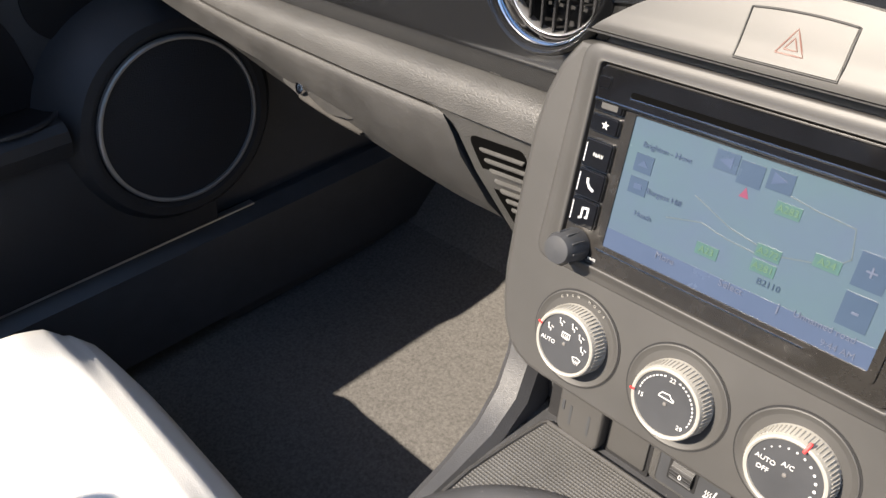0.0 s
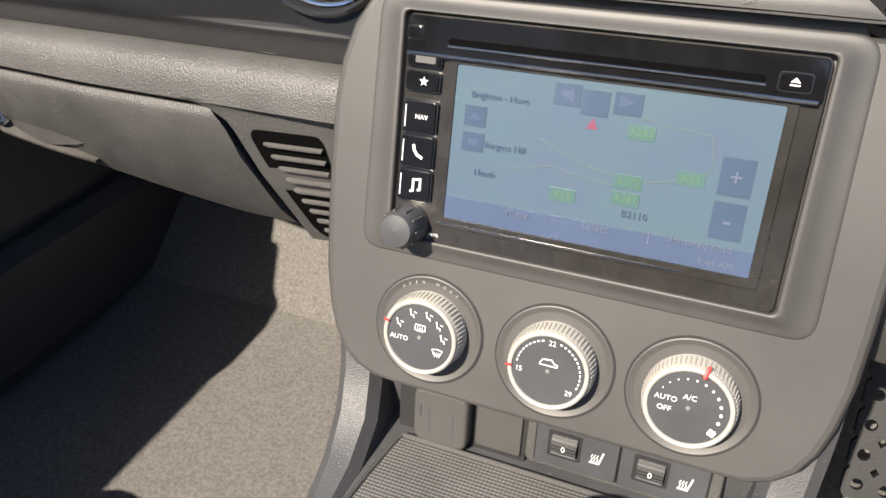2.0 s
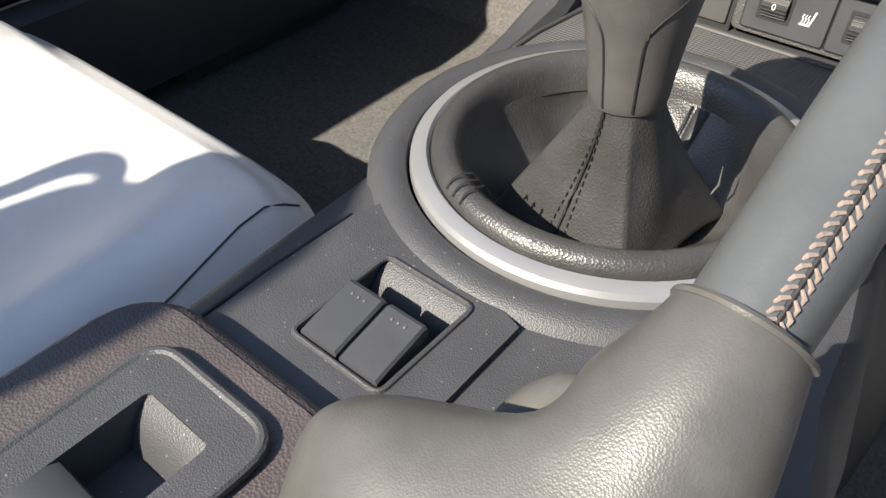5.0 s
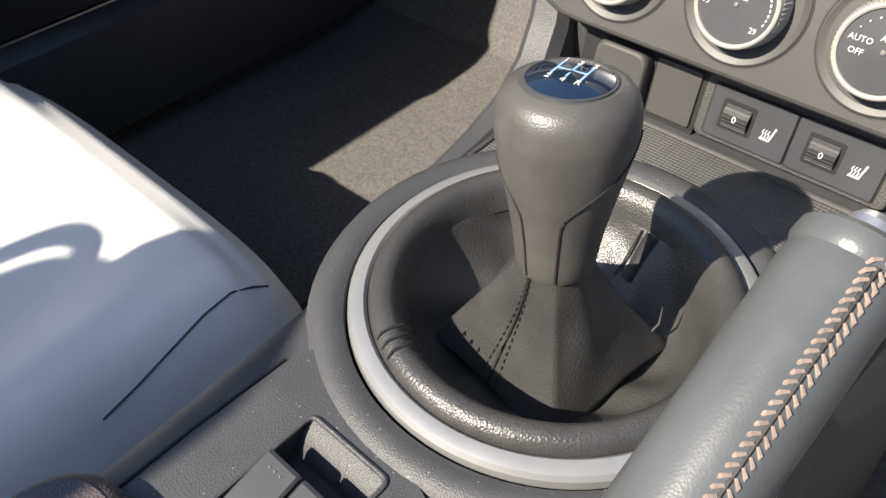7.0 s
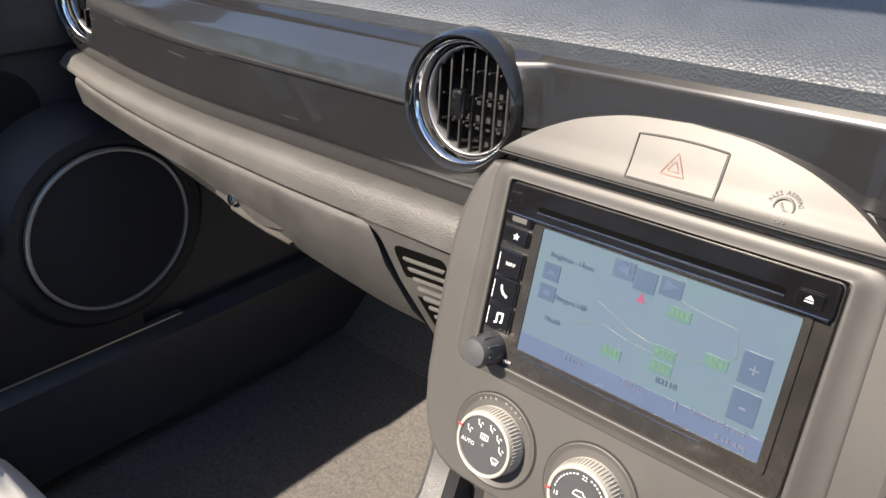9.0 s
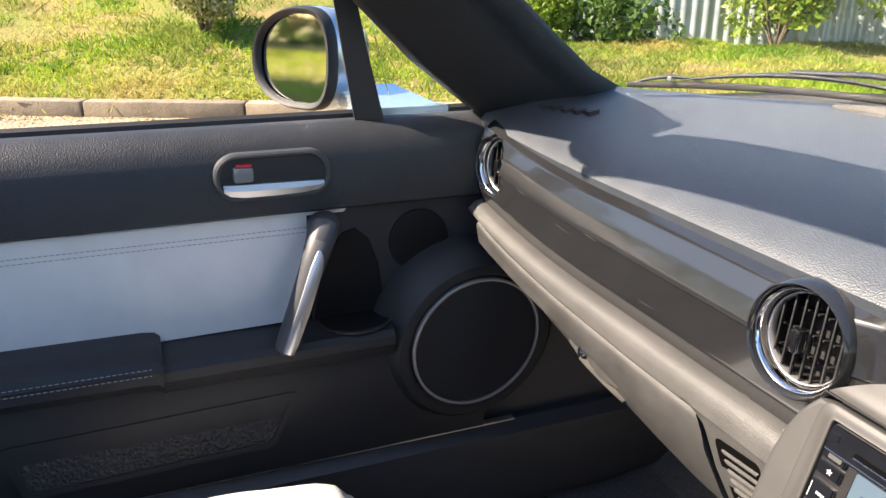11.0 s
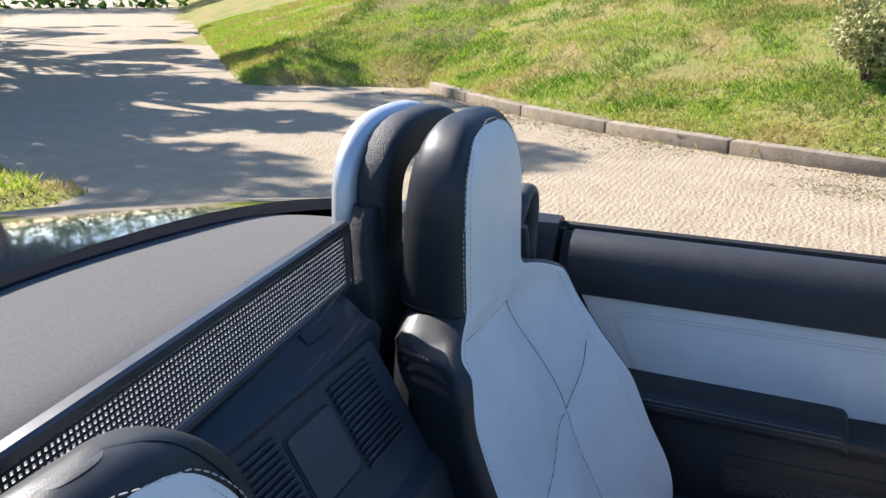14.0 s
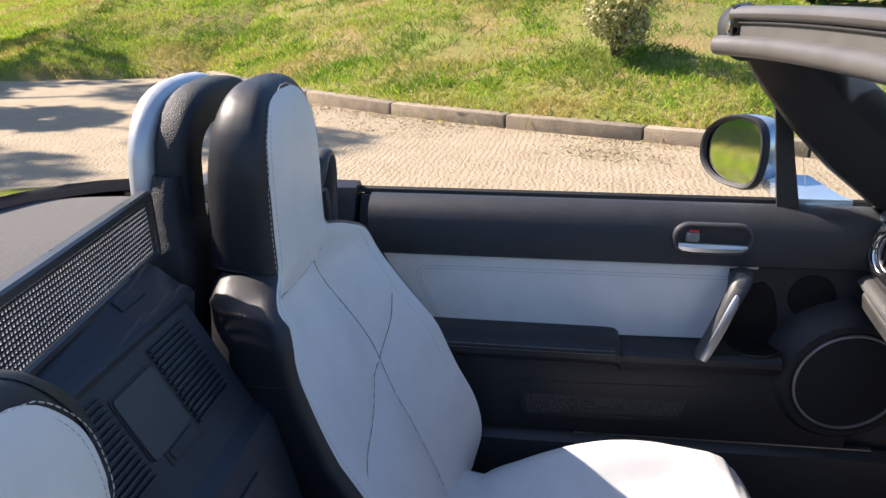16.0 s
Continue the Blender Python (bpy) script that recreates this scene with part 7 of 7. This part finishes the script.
for i in range(NX):
    for j in range(NZ):
        x0, z0 = -0.337 + i * cw, 0.90325 + j * ch
        o = [(x0, z0), (x0 + cw, z0), (x0 + cw, z0 + ch), (x0, z0 + ch)]
        h = 0.25
        q = [(x0 + cw * (0.5 + h * a), z0 + ch * (0.5 + h * b)) for a, b in ((-1, -1), (1, -1), (1, 1), (-1, 1))]
        ov = [bm.verts.new(WD @ Vector((*p, 0.0))) for p in o]
        qv = [bm.verts.new(WD @ Vector((*p, 0.0))) for p in q]
        for k in range(4):
            bm.faces.new((ov[k], ov[(k + 1) % 4], qv[(k + 1) % 4], qv[k]))
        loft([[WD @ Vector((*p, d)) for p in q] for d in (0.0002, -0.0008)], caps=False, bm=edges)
bmesh.ops.remove_doubles(bm, verts=bm.verts, dist=1e-5)
part("mesh_screen", bm, mat("smooth_black_plastic", (0.02, 0.02, 0.022), 0.45), deflector, "finely perforated black screen", smooth=0)
# Pale grey on the black hole walls stands in for sun glints.
part("hole_edges", edges, mat("glint_hole_edge", (0.42, 0.42, 0.43), 0.35), deflector, "hole edges coloured pale for the sun glints in them", smooth=0)

hood = thing("folded_hood", "charcoal fabric hood folded behind the seats", "convertible hood")


def hood_top(u, v):
    e = abs(2 * u - 1)
    x = (-0.55 + 1.10 * u) * (1 - 0.16 * v ** 3)
    y = -0.640 - (0.455 - 0.10 * e ** 2.5) * v
    z = 0.918 - 0.018 * e ** 2 - 0.030 * e ** 8 - 0.025 * math.exp(-v / 0.05) - 0.012 * v ** 6
    return (x, y, z + 0.0015 * math.sin(11 * u + 4 * v))


part("fabric", surface(hood_top, 40, 20, thick=0.02), FABRIC, hood)
part("edge_piping", sweep([Vector(hood_top(k / 40, 1.0)) + Vector((0, -0.004, 0.0)) for k in range(41)], 0.005, 8), RUBBER, hood)

# ---- windscreen ----
screen_frame = thing("windscreen_frame", "black windscreen frame with a padded header", "windscreen")
OUT = [Vector(p) for p in ((-0.750, 0.520, 0.815), (-0.742, 0.460, 0.850), (-0.728, 0.375, 0.915), (-0.705, 0.300, 0.985), (-0.675, 0.235, 1.055), (-0.640, 0.190, 1.110), (-0.600, 0.160, 1.150))]
INN = [Vector(p) for p in ((-0.665, 0.660, 0.862), (-0.660, 0.612, 0.886), (-0.655, 0.545, 0.940), (-0.640, 0.465, 1.005), (-0.615, 0.380, 1.070), (-0.585, 0.305, 1.120), (-0.555, 0.255, 1.155))]
for s in (1, -1):
    rings = []
    for k in range(25):
        t = k / 24 * (len(OUT) - 1)
        i = min(int(t), len(OUT) - 2)
        o, n_ = OUT[i].lerp(OUT[i + 1], t - i), INN[i].lerp(INN[i + 1], t - i)
        up = Vector((-0.012, -0.010, 0.030))
        ring = [o, o.lerp(n_, 0.12) + Vector((0.010, -0.006, -0.010)), o.lerp(n_, 0.5) + Vector((0.012, -0.006, -0.014)), o.lerp(n_, 0.88) + Vector((0.006, -0.004, -0.008)), n_, n_ + up * 0.5, o.lerp(n_, 0.5) + up * 1.2, o + up * 0.6 + Vector((-0.012, 0, 0))]
        rings.append([(s * p.x, p.y, p.z) for p in ring])
    part("pillar", loft(rings), HOOP_SKIN, screen_frame, smooth=60)


def header_line(x, y, z):
    """A line along the header, bowed forward in the middle."""
    e = abs(x / 0.605)
    return (x, y - 0.062 * e ** 2 - 0.035 * e ** 8, z - 0.012 * e ** 3)


def header_roll(x0, x1, y, z, r, flat):
    return sweep([header_line(x, y, z) for x in steps(x0, x1, 48)], r, 14, flat=flat)


TRIM_GREY = mat("grey_brown_trim", (0.0966, 0.09108, 0.08694), 0.45, bump=0.2, bscale=1200)
rings = []
for x in steps(-0.545, 0.545, 48):
    rings.append([header_line(x, 0.235 + dy, 1.16 + dz) for dy, dz in ((-0.030, 0.022), (-0.030, -0.014), (-0.010, -0.024), (0.045, -0.022), (0.060, -0.004), (0.055, 0.014), (0.02, 0.026))])
part("header", loft(rings), TRIM_GREY, screen_frame, "grey padded header", smooth=50)
part("header_seal", header_roll(-0.53, 0.53, 0.208, 1.186, 0.014, 0.75), TRIM_GREY, screen_frame)
part("header_groove", header_roll(-0.53, 0.53, 0.2035, 1.1735, 0.0022, 1.0), RUBBER, screen_frame)
part("header_lip", header_roll(-0.556, 0.556, 0.204, 1.142, 0.016, 0.90), TRIM_GREY, screen_frame)
sock = part("latch_socket", box((-0.530, 0.150, 1.168), (0.030, 0.022, 0.044), 0.006), PIANO, screen_frame, "glossy black hood latch socket")
part("socket_hole", box((-0.534, 0.1385, 1.160), (0.014, 0.004, 0.018), 0.0015), CHROME, sock)
part("corner_cap", lathe([(0.018, -0.055), (0.034, -0.03), (0.038, 0.0), (0.034, 0.028), (0.018, 0.040), (0.0001, 0.043)], frame_of((-0.578, 0.172, 1.150), (0.2, 1, 0.6), (0.3, -0.6, 1)), 28), RUBBER, screen_frame)


def pane(u, v):
    """The glass runs between the two pillars and bows forward in the middle."""
    t = v * (len(OUT) - 1)
    i = min(int(t), len(OUT) - 2)
    side_ = OUT[i].lerp(OUT[i + 1], t - i).lerp(INN[i].lerp(INN[i + 1], t - i), 0.6)
    q = 2 * u - 1
    e = abs(q) ** (3 - v)
    y, z = 0.912 + (0.315 - 0.912) * v, 0.889 + (1.168 - 0.889) * v + 0.02 * math.sin(math.pi * v)
    return (-side_.x * q, y + (side_.y - y) * e, z + (side_.z - z) * e)


g = part("glass", surface(pane, 24, 12, thick=0.005), GLASS, screen_frame, "clear windscreen glass")
g.visible_shadow = False
part("lower_seal", sweep([Vector(pane(u, 0.0)) + Vector((0, 0.004, 0.004)) for u in steps(0, 1, 40)], 0.0095, 8), RUBBER, screen_frame)

wiper = thing("wiper", "black windscreen wiper resting on the scuttle", "wiper", "windscreen wipers")
WA, WE = Vector((-0.612, 0.626, 0.888)), Vector((-0.285, 0.862, 0.883))


def on_blade(t, up=0.0):
    """A place along the blade, which follows the bowed glass."""
    return WA.lerp(WE, t) + Vector((-0.010, 0.014, 0.007)) * math.sin(math.pi * t) + Vector((0.0, 0.002, 1.0)) * up


part("blade", sweep([on_blade(k / 20) for k in range(21)], 0.0026, 8, flat=1.6), RUBBER, wiper)
part("bridge", sweep([on_blade(0.16 + 0.68 * k / 16, 0.006 + 0.012 * math.sin(math.pi * k / 16)) for k in range(17)], [0.0028 + 0.0042 * math.sin(math.pi * k / 16) for k in range(17)], 10, flat=0.5), DARK_PLASTIC, wiper, "black wiper bridge", smooth=60)
for t0 in (0.13, 0.84):
    yoke = part("yoke", sweep([on_blade(t0 - 0.11, 0.002), on_blade(t0 - 0.06, 0.008), on_blade(t0, 0.011), on_blade(t0 + 0.06, 0.008), on_blade(t0 + 0.11, 0.002)], [0.0022, 0.0030, 0.0042, 0.0030, 0.0022], 8, flat=0.7), DARK_PLASTIC, wiper, smooth=60)
    part("pin", sweep([on_blade(t0, 0.008) + Vector((0.004, -0.006, 0)), on_blade(t0, 0.008) + Vector((-0.004, 0.006, 0))], 0.0026, 10), SATIN, yoke)
part("arm", sweep([on_blade(0.46, 0.022), on_blade(0.66, 0.026), (-0.16, 0.985, 0.892), (0.06, 1.02, 0.872)], [0.0045, 0.0060, 0.0065, 0.010], 10, flat=0.6), DARK_PLASTIC, wiper)
copy_thing(wiper, Matrix.Translation((0.52, 0.02, 0.0)))

post = thing("quarter_post", "black quarter light post on the door", "window post")
part("post", loft([[(x - 0.010, y - d, z), (x + 0.012, y - d - 0.004, z), (x + 0.014, y + d, z), (x - 0.010, y + d, z)] for x, y, z, d in ((-0.742, 0.325, 0.835, 0.017), (-0.744, 0.317, 0.88, 0.0155), (-0.745, 0.308, 0.93, 0.0135), (-0.742, 0.298, 0.985, 0.012), (-0.735, 0.286, 1.035, 0.010))]), RUBBER, post)
ql = part("quarter_glass", loft([[(-0.752, 0.36, 0.842), (-0.752, 0.47, 0.845), (-0.750, 0.33, 0.975)], [(-0.748, 0.36, 0.842), (-0.748, 0.47, 0.845), (-0.746, 0.33, 0.975)]]), GLASS, post)
ql.visible_shadow = False

# ---- door mirror ----
mirror = thing("door_mirror", "silver-blue door mirror with a black rim", "door mirror")
MC = Vector((-0.930, 0.268, 0.900))
MM = frame_of(MC, (0.86, 0.51, 0), (0, 0.060, 1))


def mirror_outline(k):
    out = []
    for i in range(48):
        a = 2 * math.pi * i / 48
        c, s = math.cos(a), math.sin(a)
        x = (0.070 if c > 0 else 0.102) * math.copysign(abs(c) ** (0.55 if c > 0 else 1.0), c)
        y = (0.073 if s > 0 else 0.072) * math.copysign(abs(s) ** 0.85, s)
        out.append(((x + 0.012) * k, y * k - 0.006 * (x < 0) * abs(x) / 0.1))
    return out


m0 = mirror_outline(1.0)
rings = [[MM @ Vector((x * f, y * f, h)) for x, y in m0] for f, h in ((1.0, -0.004), (1.03, -0.014), (1.02, -0.035), (0.94, -0.065), (0.78, -0.090), (0.5, -0.105), (0.12, -0.112))]
part("shell", loft(rings), PAINT, mirror, "silver-blue painted mirror shell", smooth=80)
part("rim", soft_rim(mirror_outline(1.01), mirror_outline(0.86), MM, [(0, -0.014), (0.0, 0.002), (0.3, 0.009), (0.8, 0.007), (1.0, 0.0005)]), RUBBER, mirror, smooth=60)
part("mirror_glass", slab(mirror_outline(0.88), frame_of(MC, (0.875, 0.485, 0), (0, 0.050, 1)), -0.0045, -0.0006, 0.0), MIRROR, mirror, "clear mirror glass")
part("stalk", loft([[(-0.90, 0.315, 0.860), (-0.88, 0.40, 0.865), (-0.88, 0.41, 0.835), (-0.90, 0.32, 0.835)], [(-0.80, 0.330, 0.850), (-0.79, 0.43, 0.850), (-0.79, 0.43, 0.832), (-0.80, 0.33, 0.832)], [(-0.755, 0.335, 0.850), (-0.755, 0.44, 0.850), (-0.755, 0.44, 0.832), (-0.755, 0.335, 0.832)]]), PAINT, mirror)
